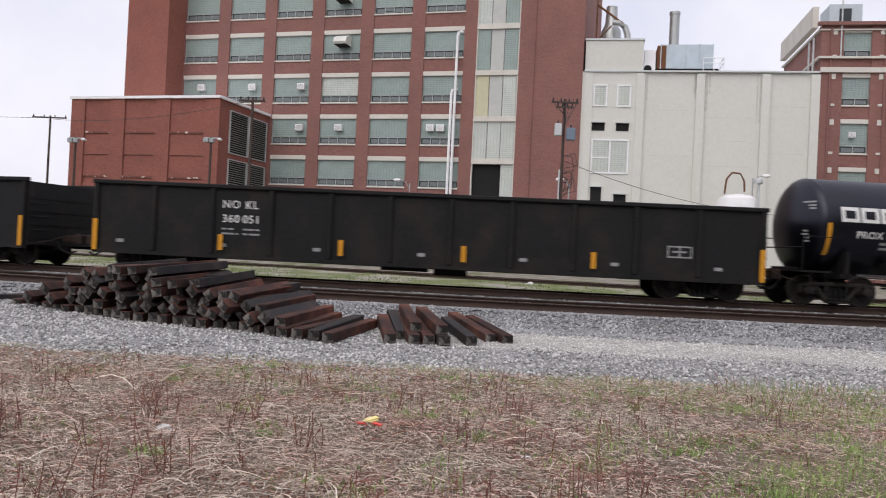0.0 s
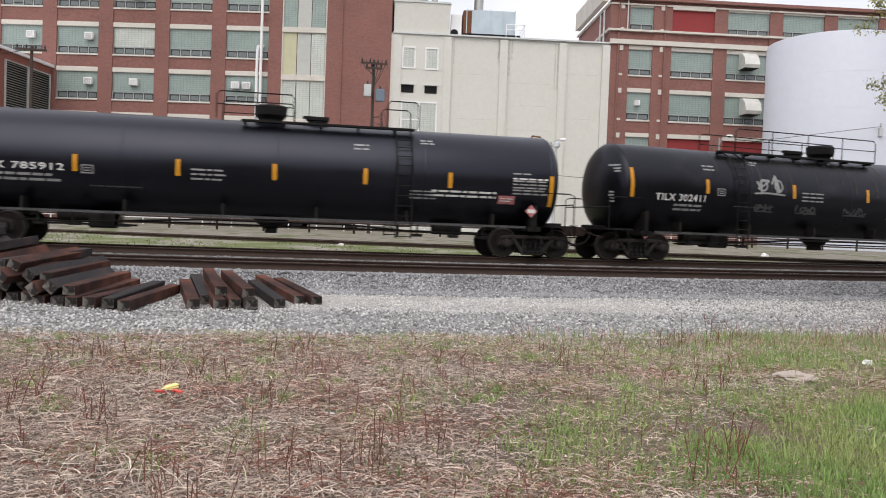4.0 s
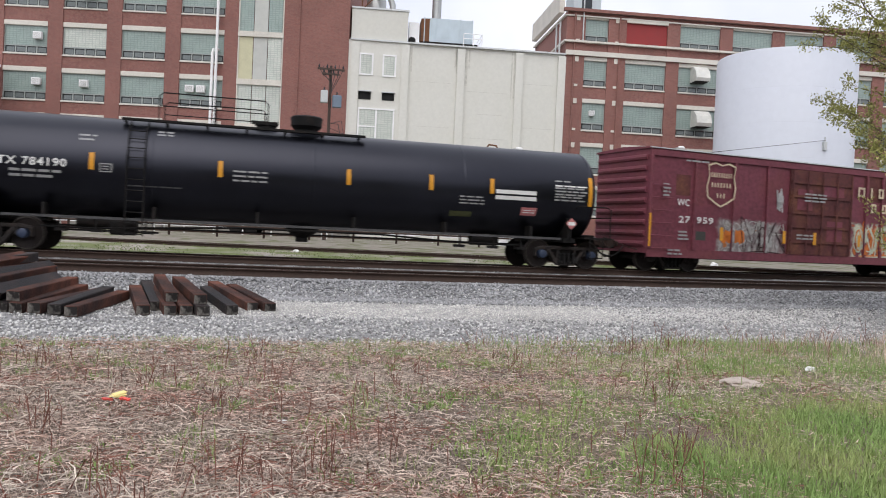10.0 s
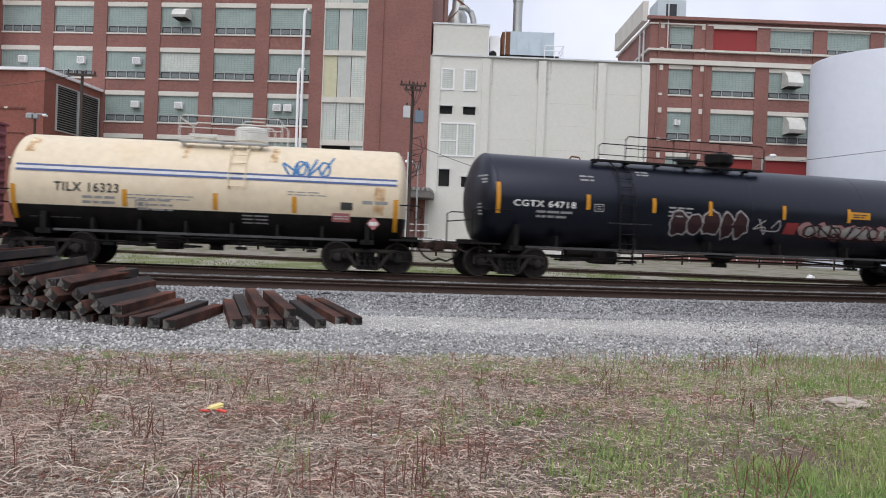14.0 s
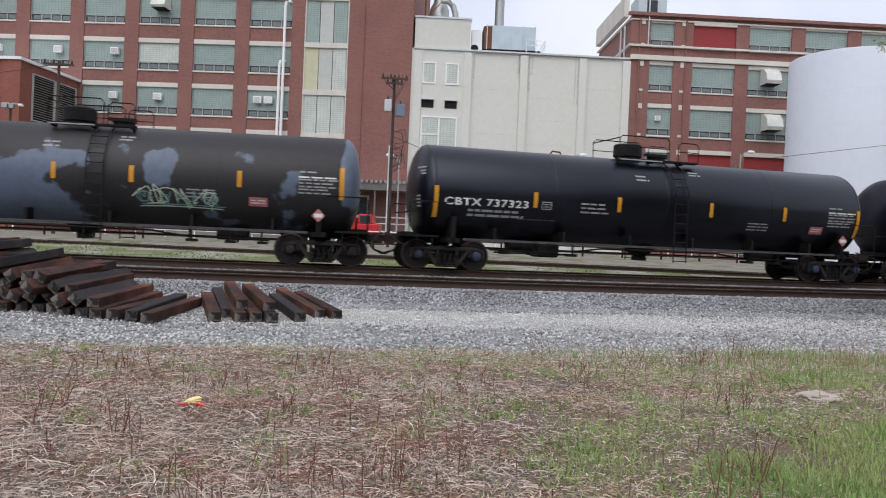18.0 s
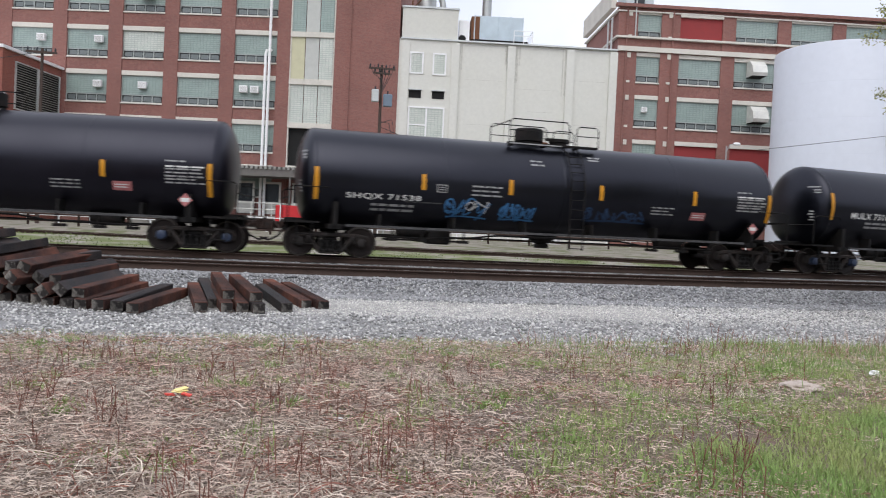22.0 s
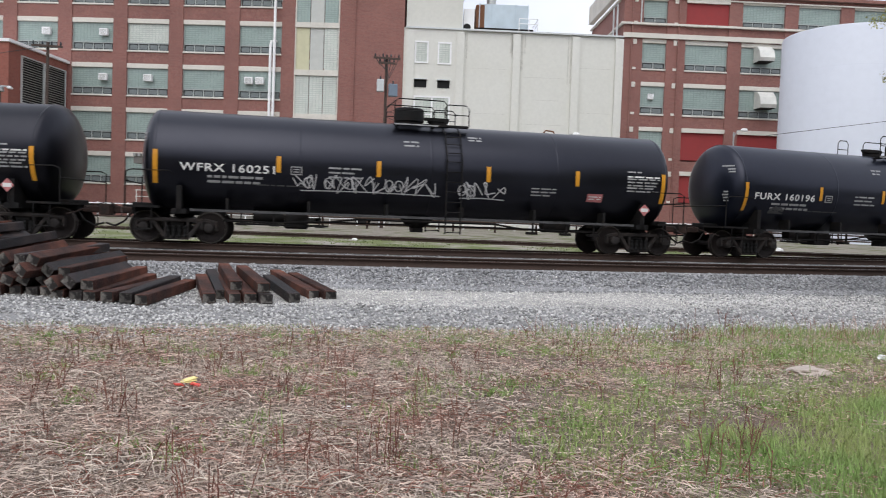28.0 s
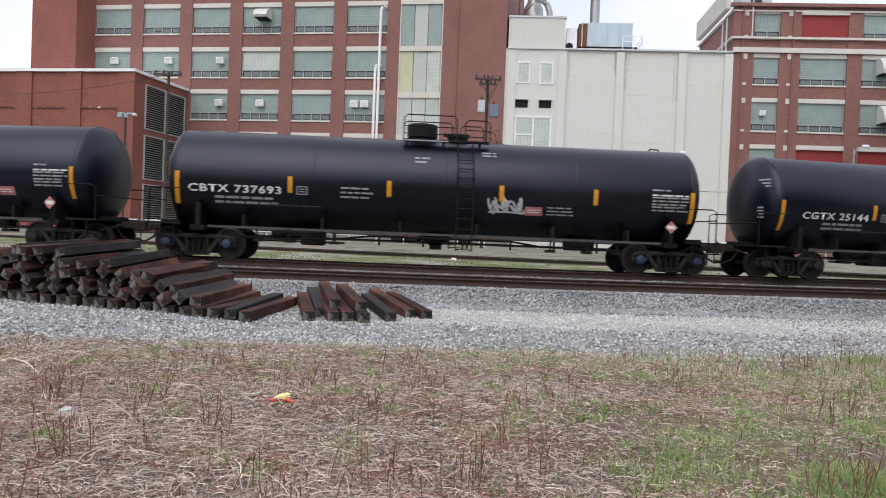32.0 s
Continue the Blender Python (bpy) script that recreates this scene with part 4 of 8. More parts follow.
bm_rod(b, (1.0, -1.4, 1.0), (1.0, -1.4, 8.3), 0.09)
bm_turn(b, [(7.9, 0.1), (8.05, 0.3), (8.3, 0.28), (8.45, 0.1)], "z", 12, (1.0, -1.4, 0))
part("vent_pipe", b, LIGHT_METAL, vessel)


# ---- ground, one sheet from the camera's feet to the horizon ----
SIDING = (36.4, 0.27)


def land(x, y):
    """Height of the ground: flat grass, gravel, two raised trackbeds along the bend, and a slightly higher yard."""
    d = y - swing(x)[0]
    g = 0.04 * noise.noise((x * 0.35, y * 0.35, 0)) + 0.02 * noise.noise((x * 1.1, y * 1.1, 3))
    pts = ((-400, 0), (13.0, 0.0), (17.5, 0.1), (18.5, 0.402), (21.4, 0.402), (22.7, 0.495), (25.8, 0.495), (26.8, 0.42), (40, 0.84), (46, 0.9), (3000, 0.9))
    for (a, p), (c, q) in zip(pts, pts[1:]):
        if d <= c:
            z = p + (q - p) * (d - a) / (c - a)
            break
    e = abs(y + SIDING[1] * x - SIDING[0])
    if d > 26.8 and e < 3.0:
        z += (0.6 - z) * min(max((3.0 - e) / 1.6, 0), 1)
    calm = 1.0 if d < 17 else 0.3
    return z + g * calm


def ground_sheet():
    xs = np.concatenate([[-2500, -800, -300, -150, -90, -60], np.arange(-45, 60.1, 0.75), [75, 100, 160, 320, 900, 2500]])
    ys = np.concatenate([[-1500, -300, -80, -25, -10, -3], np.arange(0, 30, 0.3), np.arange(30, 62, 1.5), [70, 90, 140, 300, 900, 2500]])
    n, k = len(xs), len(ys)
    v = np.array([(x, y, land(x, y)) for y in ys for x in xs])
    i = np.arange((k - 1) * (n - 1))
    a = i // (n - 1) * n + i % (n - 1)
    f = np.stack([a, a + 1, a + n + 1, a + n], 1)
    m = bpy.data.materials.new("ground_cover")
    m.use_nodes = True
    nd, l = m.node_tree.nodes, m.node_tree.links
    bs = nd["Principled BSDF"]
    bs.inputs["Roughness"].default_value, bs.inputs["Specular IOR Level"].default_value = 0.95, 0.15
    co = nd.new("ShaderNodeTexCoord")
    sep = nd.new("ShaderNodeSeparateXYZ")
    l.new(co.outputs["Object"], sep.inputs[0])

    def noise_at(scale, detail=5):
        t = nd.new("ShaderNodeTexNoise")
        t.inputs["Scale"].default_value, t.inputs["Detail"].default_value = scale, detail
        l.new(co.outputs["Object"], t.inputs["Vector"])
        return t.outputs["Fac"]

    def calc(op, p, q):
        t = nd.new("ShaderNodeMath")
        t.operation = op
        for s, val in zip(t.inputs, (p, q)):
            if isinstance(val, (int, float)):
                s.default_value = val
            else:
                l.new(val, s)
        return t.outputs[0]

    def ramp(val, lo, hi):
        t = nd.new("ShaderNodeMapRange")
        t.inputs["From Min"].default_value, t.inputs["From Max"].default_value = lo, hi
        l.new(val, t.inputs["Value"])
        return t.outputs[0]

    def blend(fac, p, q):
        t = nd.new("ShaderNodeMix")
        t.data_type = "RGBA"
        l.new(fac, t.inputs["Factor"])
        for s, val in ((t.inputs["A"], p), (t.inputs["B"], q)):
            if isinstance(val, tuple):
                s.default_value = (*val, 1)
            else:
                l.new(val, s)
        return t.outputs["Result"]

    x, y = sep.outputs[0], sep.outputs[1]
    # distance from the bend
    bend = calc("ADD", calc("MULTIPLY", calc("MULTIPLY", x, x), BEND2), calc("MULTIPLY", calc("MULTIPLY", calc("MULTIPLY", x, x), x), BEND3))
    d = calc("SUBTRACT", y, bend)
    wob = calc("MULTIPLY", calc("SUBTRACT", noise_at(0.45, 4), 0.5), 2.6)
    fine = noise_at(22, 3)
    soil = blend(fine, (0.05, 0.039, 0.031), (0.19, 0.15, 0.12))
    straw = blend(ramp(noise_at(60, 3), 0.45, 0.75), soil, (0.3, 0.23, 0.19))
    straw = blend(ramp(noise_at(1.6, 4), 0.58, 0.75), straw, blend(fine, (0.1, 0.06, 0.05), (0.3, 0.2, 0.17)))
    # greener towards the right of the camera, and in a thin strip before the gravel
    right = ramp(calc("ADD", calc("SUBTRACT", calc("MULTIPLY", x, 1.0), calc("MULTIPLY", y, 0.35)), calc("MULTIPLY", wob, 1.0)), -0.3, 2.2)
    strip = calc("MULTIPLY", ramp(calc("ADD", y, wob), 9.0, 10.4), 0.45)
    green = calc("MAXIMUM", calc("MULTIPLY", right, 0.75), strip)
    near = blend(calc("MULTIPLY", green, ramp(noise_at(1.1, 4), 0.4, 0.62)), straw, blend(fine, (0.11, 0.11, 0.055), (0.36, 0.33, 0.2)))
    gravel = blend(noise_at(38, 2), (0.1, 0.1, 0.102), (0.46, 0.455, 0.45))
    # a paler, finer trodden way between the heaps and the shoulder
    way = calc("MULTIPLY", ramp(calc("ADD", d, calc("MULTIPLY", wob, 0.5)), 13.6, 15.2), ramp(calc("ADD", d, calc("MULTIPLY", wob, 0.4)), 17.1, 15.8))
    way = calc("MULTIPLY", calc("MULTIPLY", way, ramp(x, -2.5, 0.5)), ramp(noise_at(3.2, 5), 0.34, 0.52))
    gravel = blend(way, gravel, blend(noise_at(55, 3), (0.2, 0.195, 0.185), (0.62, 0.6, 0.57)))
    gravel = blend(ramp(calc("ADD", d, calc("MULTIPLY", wob, 0.2)), 16.6, 17.3), gravel, blend(noise_at(26, 2), (0.05, 0.052, 0.056), (0.3, 0.3, 0.31)))
    c = blend(ramp(calc("ADD", y, calc("MULTIPLY", wob, 0.45)), 11.1, 12.0), near, gravel)
    bed = blend(noise_at(30, 2), (0.08, 0.072, 0.067), (0.36, 0.345, 0.33))
    c = blend(ramp(d, 18.5, 18.8), c, bed)
    yard = blend(ramp(noise_at(0.55, 6), 0.44, 0.6), blend(noise_at(9, 4), (0.11, 0.145, 0.055), (0.22, 0.24, 0.11)), blend(noise_at(4, 4), (0.24, 0.21, 0.18), (0.46, 0.43, 0.38)))
    c = blend(ramp(calc("ADD", d, calc("MULTIPLY", wob, 0.3)), 26.2, 27.0), c, yard)
    lot = blend(noise_at(1.5, 5), (0.16, 0.145, 0.115), (0.34, 0.31, 0.27))
    lot = blend(ramp(noise_at(0.8, 6), 0.5, 0.6), lot, blend(noise_at(7, 4), (0.09, 0.11, 0.05), (0.2, 0.2, 0.12)))
    past = calc("SUBTRACT", calc("ADD", y, calc("MULTIPLY", x, SIDING[1])), SIDING[0])
    c = blend(ramp(calc("ADD", past, calc("MULTIPLY", wob, 0.9)), -0.6, 1.4), c, lot)
    l.new(c, bs.inputs["Base Color"])
    bp = nd.new("ShaderNodeBump")
    bp.inputs["Strength"].default_value, bp.inputs["Distance"].default_value = 0.8, 0.05
    l.new(noise_at(24, 4), bp.inputs["Height"])
    l.new(bp.outputs[0], bs.inputs["Normal"])
    tagged(new("ground", raw("ground", v, f, m, True)), "dry grass, pale gravel and cinder yard ground", "ground", kind="structure")


ground_sheet()


def woods():
    """An added dark belt in the shape of trees, unseen behind the camera, that closes the place and darkens
    reflections.
    """
    g = random.Random(77)
    b = bmesh.new()
    xs = np.arange(-150, 151, 3.0)
    hs = [13.5 + 3.5 * noise.noise((x * 0.06, 1.5, 0)) + 1.6 * noise.noise((x * 0.4, 4.5, 0)) for x in xs]
    ys = [-34 + 5 * noise.noise((x * 0.1, 9.5, 0)) - 0.0012 * x * x * -1 for x in xs]
    lo = [[b.verts.new((x, y - d, -0.2)) for x, y in zip(xs, ys)] for d in (0, 5)]
    hi = [[b.verts.new((x, y - d, h)) for x, y, h in zip(xs, ys, hs)] for d in (0.8, 4.5)]
    for i in range(len(xs) - 1):
        for p, q in ((lo[0], hi[0]), (hi[0], hi[1]), (hi[1], lo[1])):
            b.faces.new((p[i], p[i + 1], q[i + 1], q[i]))
    tagged(part("backdrop", b, surf("unseen_backdrop_green", (0.05, 0.06, 0.03), 0.95, var=0.5, scale=0.4, fine=2.0, bump=1.0, dist=0.5)), "unseen dark tree-belt backdrop added to darken reflections", "woods", kind="structure")


# unseen belt, added so that the tank sides mirror something dark
woods()


# ---- tracks ----
def track(y0, top, name, label, x0=-60.0, x1=90.0, curve=True, sleepers=True, slope=0.0):
    line = thing(name, label, "railway track", kind="structure")
    prof = [(-0.07, -0.18), (0.07, -0.18), (0.07, -0.165), (0.012, -0.145), (0.012, -0.045), (0.036, -0.035), (0.036, 0.0), (-0.036, 0.0), (-0.036, -0.035), (-0.012, -0.045), (-0.012, -0.145), (-0.07, -0.165)]
    for side in (-0.7525, 0.7525):
        verts, faces, idx = [], [], []
        xs = np.arange(x0, x1 + 0.1, 1.0)
        for x in xs:
            y, k = swing(x) if curve else (slope * x, slope)
            q = math.atan(k)
            for a, z in prof:
                o = side + a
                verts.append((x - o * math.sin(q), y0 + y + o * math.cos(q), top + z))
        n = len(prof)
        for i in range(len(xs) - 1):
            for j in range(n):
                faces.append((i * n + j, i * n + (j + 1) % n, (i + 1) * n + (j + 1) % n, (i + 1) * n + j))
                idx.append(1 if j == 6 else 0)
        part("rail", raw("rail", verts, faces, [RAIL, RAIL_TOP], index=idx), None, line)
    if sleepers:
        b = bmesh.new()
        bm_box(b, -0.115, 0.115, -1.3, 1.3, -0.15, 0.0)
        me = mesh_of(b, "sleeper", TIE_WOOD, bevel=0.012)
        for s in np.arange(-26, 42, 0.56):
            x, y, a = on_line(s, y0) if curve else (s, y0, 0)
            o = part("sleeper", me, None, line)
            o.matrix_local = pose(x, y + 0.05 * math.sin(s * 9.1), top - 0.215, 0, 0, a + math.sin(s * 5.3))
    return line


track(24.15, RAIL_TOP_Z, "track_far", "rusty running rails on dark sleepers under the train")
track(19.95, 0.61, "track_near", "rust-brown empty track in grey ballast")
track(SIDING[0], 0.75, "track_siding", "old rusty siding rails in grass", x0=-40.0, x1=30.0, curve=False, sleepers=False, slope=-SIDING[1])


# ---- yard fences and pipe rails beyond ----
def pipe_fence(y0, x0, x1, posts, rails, r, mt, label, high):
    f = thing("pipe_fence", label, "fence")
    for x in np.arange(x0, x1 + 0.1, posts):
        b = bmesh.new()
        g = land(x, y0)
        bm_rod(b, (x, y0, g - 0.2), (x, y0, g + high), r * 1.3)
        part("post", b, mt, f)
    for h in rails:
        b = bmesh.new()
        bm_tube(b, [(x, y0 - r * 2, land(x, y0) + h) for x in np.arange(x0, x1 + 0.1, posts)], r)
        part("rail", b, mt, f)


pipe_fence(46.5, -30, 62, 2.6, (0.25, 0.62), 0.05, RAIL, "dark rusty pipe fence along the yard", 0.72)
pipe_fence(58.0, -20, 40, 2.0, (0.5, 1.0), 0.04, WHITE_PAINT, "white pipe railing by the loading yard", 1.1)


# ---- poles, lamps and cables ----
def utility_pole(x, y, top, label, arms, cans):
    p = thing("utility_pole", label, "utility pole", pose(x, y, 0))
    b = bmesh.new()
    bm_rod(b, (0, 0, 0.4), (0, 0, top), 0.12, 0.085, 12)
    part("pole", b, POLE_BROWN, p, smooth=True)
    for z, w in arms:
        b = bmesh.new()
        bm_box(b, -w / 2, w / 2, -0.2, -0.1, z - 0.06, z + 0.06)
        a = part("crossarm", b, POLE_BROWN, p)
        for k in range(4):
            c = bmesh.new()
            u = -w / 2 + 0.1 + k * (w - 0.2) / 3
            bm_turn(c, [(z + 0.06, 0.03), (z + 0.14, 0.06), (z + 0.22, 0.04), (z + 0.28, 0.02)], "z", 8, (u, -0.15, 0))
            part("insulator", c, DARK_GLASS, a)
    for u, z in cans:
        b = bmesh.new()
        bm_box(b, u - 0.22 - 0.06 * (u > 0), u + 0.22 + 0.06 * (u > 0), -0.45, -0.1, z, z + 0.78)
        c = part("transformer", b, BLUE_GREY if u > 0 else LIGHT_METAL, p, "blue-grey pole box" if u > 0 else "pale grey pole box", bevel=0.04)
        b = bmesh.new()
        bm_rod(b, (u, -0.25, z + 0.78), (u, -0.25, z + 0.97), 0.05)
        part("bushing", b, DARK_GLASS, c)
    return p


up = utility_pole(5.0, 50.0, 11.9, "weathered wooden pole with two transformers and cable tangle", ((11.65, 1.7), (11.35, 1.1)), ((-0.38, 9.5), (0.42, 9.25)))
random.seed(5)
b = bmesh.new()
for k in range(9):
    x = random.uniform(0.25, 0.75)
    z = random.uniform(6.4, 8.3)
    bm_tube(b, [(0.1, -0.2, z + random.uniform(0, 0.6)), (x, -0.3, z + 0.4), (x + random.uniform(-0.3, 0.2), -0.3, z - 0.4), (0.1, -0.2, z - random.uniform(0.3, 0.8))], 0.025, 5)
part("cable_tangle", b, WIRE, up)
for k in range(7):
    b = bmesh.new()
    u, z = -0.75 + 0.25 * k, 11.7 + 0.12 * (k % 3)
    bm_tube(b, [(u, -0.15, z), (u * 0.7 + 0.05, -0.2, 11.25 - 0.1 * (k % 2)), (0.05, -0.16, 10.9 - 0.12 * k)], 0.02, 5)
    part("drop_wire", b, WIRE, up)
b = bmesh.new()
bm_rod(b, (-0.16, -0.1, 1.0), (-0.16, -0.1, 7.4), 0.05)
part("riser_conduit", b, LIGHT_METAL, up)
utility_pole(-15.0, 50.0, 11.2, "weathered wooden pole by the brick wing", ((10.95, 1.7),), ())
utility_pole(-39.6, 70.0, 12.6, "tall wooden power pole against the sky", ((12.4, 3.2),), ())


def lamp_post(x, y, top, arm, label, thick=0.07):
    p = thing("lamp_post", label, "lamp post", pose(x, y, 0))
    b = bmesh.new()
    bm_rod(b, (0, 0, 0.4), (0, 0, top), thick, thick * 0.8, 10)
    part("post", b, LAMP_GREY, p, smooth=True)
    b = bmesh.new()
    bm_tube(b, [(0, 0, top - 0.5), (arm * 0.4, 0, top + 0.1), (arm, 0, top + 0.25)], 0.035)
    part("arm", b, LAMP_GREY, p)
    b = bmesh.new()
    bm_turn(b, [(-0.3, 0.04), (-0.2, 0.12), (0.15, 0.14), (0.3, 0.05)], "x", 10, (arm + 0.2 * math.copysign(1, arm), 0, top + 0.22))
    part("lamp_head", b, WHITE_PAINT, p, smooth=True)


def flood_post(x, y, top, label):
    p = thing("flood_light", label, "flood light", pose(x, y, 0))
    b = bmesh.new()
    bm_rod(b, (0, 0, 0.4), (0, 0, top), 0.11, 0.09, 10)
    part("post", b, POLE_BROWN, p, smooth=True)
    b = bmesh.new()
    bm_box(b, -0.55, 0.75, -0.05, 0.05, top - 0.12, top - 0.02)
    part("crossbar", b, LAMP_GREY, p)
    for u, w, mt in ((-0.35, 0.2, LAMP_GREY), (0.1, 0.16, LAMP_GREY), (0.7, 0.14, WHITE_PAINT)):
        b = bmesh.new()
        bm_box(b, u - w, u + w, -0.3, 0.12, top - 0.45 + 0.2 * (u > 0.5), top - 0.1)
        part("lamp_head", b, mt, p, bevel=0.04)


flood_post(-32.1, 60.5, 9.5, "dark post with flood lights beside the brick wing")
flood_post(-21.1, 60.0, 9.9, "dark post with flood lights before the brick wing")
lamp_post(-6.1, 66.5, 7.6, -0.9, "curved yard lamp before the factory")
lamp_post(6.4, 58.0, 7.4, -0.5, "short yard lamp near the pole")
lamp_post(20.5, 60.5, 8.6, 0.8, "curved lamp by the small vessel")
lamp_post(33.8, 58.0, 9.4, 0.7, "curved white lamp by the mill")
for p, q, sag in (((5.0, 50.0, 8.0), (26.0, 62.0, 6.0), 0.9), ((-39.6, 70, 12.4), (-80, 64, 12.6), 0.6), ((-39.6, 70, 12.3), (-15, 50, 11.0), 0.6), ((40.85, 48.7, 9.7), (30.5, 48.2, 8.0), 0.0)):
    b = bmesh.new()
    p, q = Vector(p), Vector(q)
    bm_tube(b, [p.lerp(q, i / 12) - Vector((0, 0, sag * 4 * (i / 12) * (1 - i / 12))) for i in range(13)], 0.018, 5)
    tagged(part("overhead_cable", b, WIRE), "thin dark overhead cable", "cable")


# ---- red truck at the dock ----
def red_truck():
    t = thing("red_truck", "bright red flatbed truck parked at the loading dock", "truck", pose(2.2, 62.5, BASE, 0, 0, -13))
    b = bmesh.new()
    bm_box(b, -3.6, 1.6, -1.1, 1.1, 0.75, 2.05)
    part("body", b, RED_TRUCK, t, bevel=0.05)
    b = bmesh.new()
    bm_box(b, 1.75, 3.4, -1.05, 1.05, 0.6, 1.6)
    bm_box(b, 1.8, 2.9, -0.98, 0.98, 1.6, 2.35)
    c = part("cab", b, RED_TRUCK, t, bevel=0.08)
    b = bmesh.new()
    bm_box(b, 1.95, 2.75, -1.0, -0.985, 1.65, 2.2)
    part("side_window", b, DARK_GLASS, c)
    b = bmesh.new()
    bm_box(b, -3.7, 3.3, -0.9, 0.9, 0.5, 0.72)
    part("chassis", b, UNDER, t)
    for x in (-2.6, -1.4, 2.6):
        for y in (-0.95, 0.95):
            b = bmesh.new()
            bm_turn(b, [(-0.14, 0.42), (-0.1, 0.48), (0.1, 0.48), (0.14, 0.42)], "y", 20, (x, y, 0.48))
            part("wheel", b, UNDER, t)
    for x in (-3.2, -1.0, 1.2):
        b = bmesh.new()
        bm_rod(b, (x, -1.15, 0.8), (x, -1.15, 2.1), 0.05)
        part("stake", b, WHITE_PAINT, t)


red_truck()


# ---- rolling stock: each car's space has x along the train, -y towards the camera, z = 0 on the railhead ----
R_WHEEL = 0.457


def _wheelset():
    b = bmesh.new()
    bm_rod(b, (0, -1.02, 0), (0, 1.02, 0), 0.085, n=10)
    for s in (-1, 1):
        prof = [(s * 0.68, R_WHEEL + 0.025), (s * 0.70, R_WHEEL + 0.028), (s * 0.715, R_WHEEL), (s * 0.80, R_WHEEL - 0.006), (s * 0.805, R_WHEEL - 0.05), (s * 0.78, R_WHEEL - 0.075), (s * 0.75, 0.2), (s * 0.80, 0.14), (s * 0.82, 0.1)]
        bm_turn(b, prof, "y", 28)
    axle = mesh_of(b, "wheelset", WHEEL, True)
    b = bmesh.new()
    bm_turn(b, [(-0.803, R_WHEEL - 0.004), (-0.812, R_WHEEL - 0.008), (-0.812, R_WHEEL - 0.03), (-0.803, R_WHEEL - 0.034)], "y", 28, caps=False)
    return axle, mesh_of(b, "wheel_rim", TREAD, True)


def _side_frame():
    b = bmesh.new()

    def bar(p, q, wa, wb=None, d=0.085):
        u = Vector((q[0] - p[0], q[1] - p[1])).normalized()
        n = Vector((-u.y, u.x))
        wb = wa if wb is None else wb
        vs = []
        for y in (-d, d):
            for (x, z), w, sgn in ((p, wa, 1), (q, wb, 1), (q, wb, -1), (p, wa, -1)):
                vs.append(b.verts.new((x + n.x * w * sgn, y, z + n.y * w * sgn)))
        for a in ((0, 1, 2, 3), (7, 6, 5, 4), (0, 4, 5, 1), (1, 5, 6, 2), (2, 6, 7, 3), (3, 7, 4, 0)):
            b.faces.new([vs[c] for c in a])

    bar((-0.74, 0.655), (0.74, 0.655), 0.055)
    bar((-0.34, 0.16), (0.34, 0.16), 0.06)
    for s in (-1, 1):
        bar((s * 0.74, 0.66), (s * 1.1, 0.6), 0.06, 0.045)
        bar((s * 0.66, 0.62), (s * 0.32, 0.17), 0.055, 0.06)
        bar((s * 0.3, 0.17), (s * 0.3, 0.66), 0.04)
        bar((s * 1.09, 0.62), (s * 1.09, 0.36), 0.035)
        bar((s * 0.69, 0.62), (s * 0.69, 0.4), 0.04)
    frame_ = mesh_of(b, "side_frame", CAST, bevel=0.02)
    b = bmesh.new()
    for s in (-1, 1):
        for y in (-0.09, 0.09):
            bm_box(b, s * 0.66 - 0.17, s * 0.66 + 0.17, y - 0.004, y + 0.004, 0.42, 0.6, Matrix.Identity(4))
    springs = mesh_of(b, "pedestal_plate", UNDER)
    b = bmesh.new()
    bm_turn(b, [(-0.16, 0.1), (-0.14, 0.13), (0.08, 0.14)], "y", 14, (0, 0, 0.457))
    return frame_, springs, mesh_of(b, "bearing_cap", CAST, True)


WHEELSET, RIM = _wheelset()
SIDE_FRAME, SPRINGS, CAPS = _side_frame()
CAPS_BLUE = CAPS.copy()
CAPS_BLUE.materials[0] = BLUE_CAP
MOVING = []
_b = bmesh.new()
bm_rod(_b, (-0.23, 0, 0), (0.23, 0, 0), 0.016, n=6)
RUNG = mesh_of(_b, "rung", UNDER)
RUNG_PALE = RUNG.copy()
RUNG_PALE.materials[0] = CREAM
_b = bmesh.new()
bm_turn(_b, [(0.17, 0.05), (0.2, 0.062), (0.27, 0.05), (0.33, 0.062), (0.4, 0.05), (0.46, 0.062), (0.5, 0.05)], "z", 8)
COIL = mesh_of(_b, "spring", UNDER)


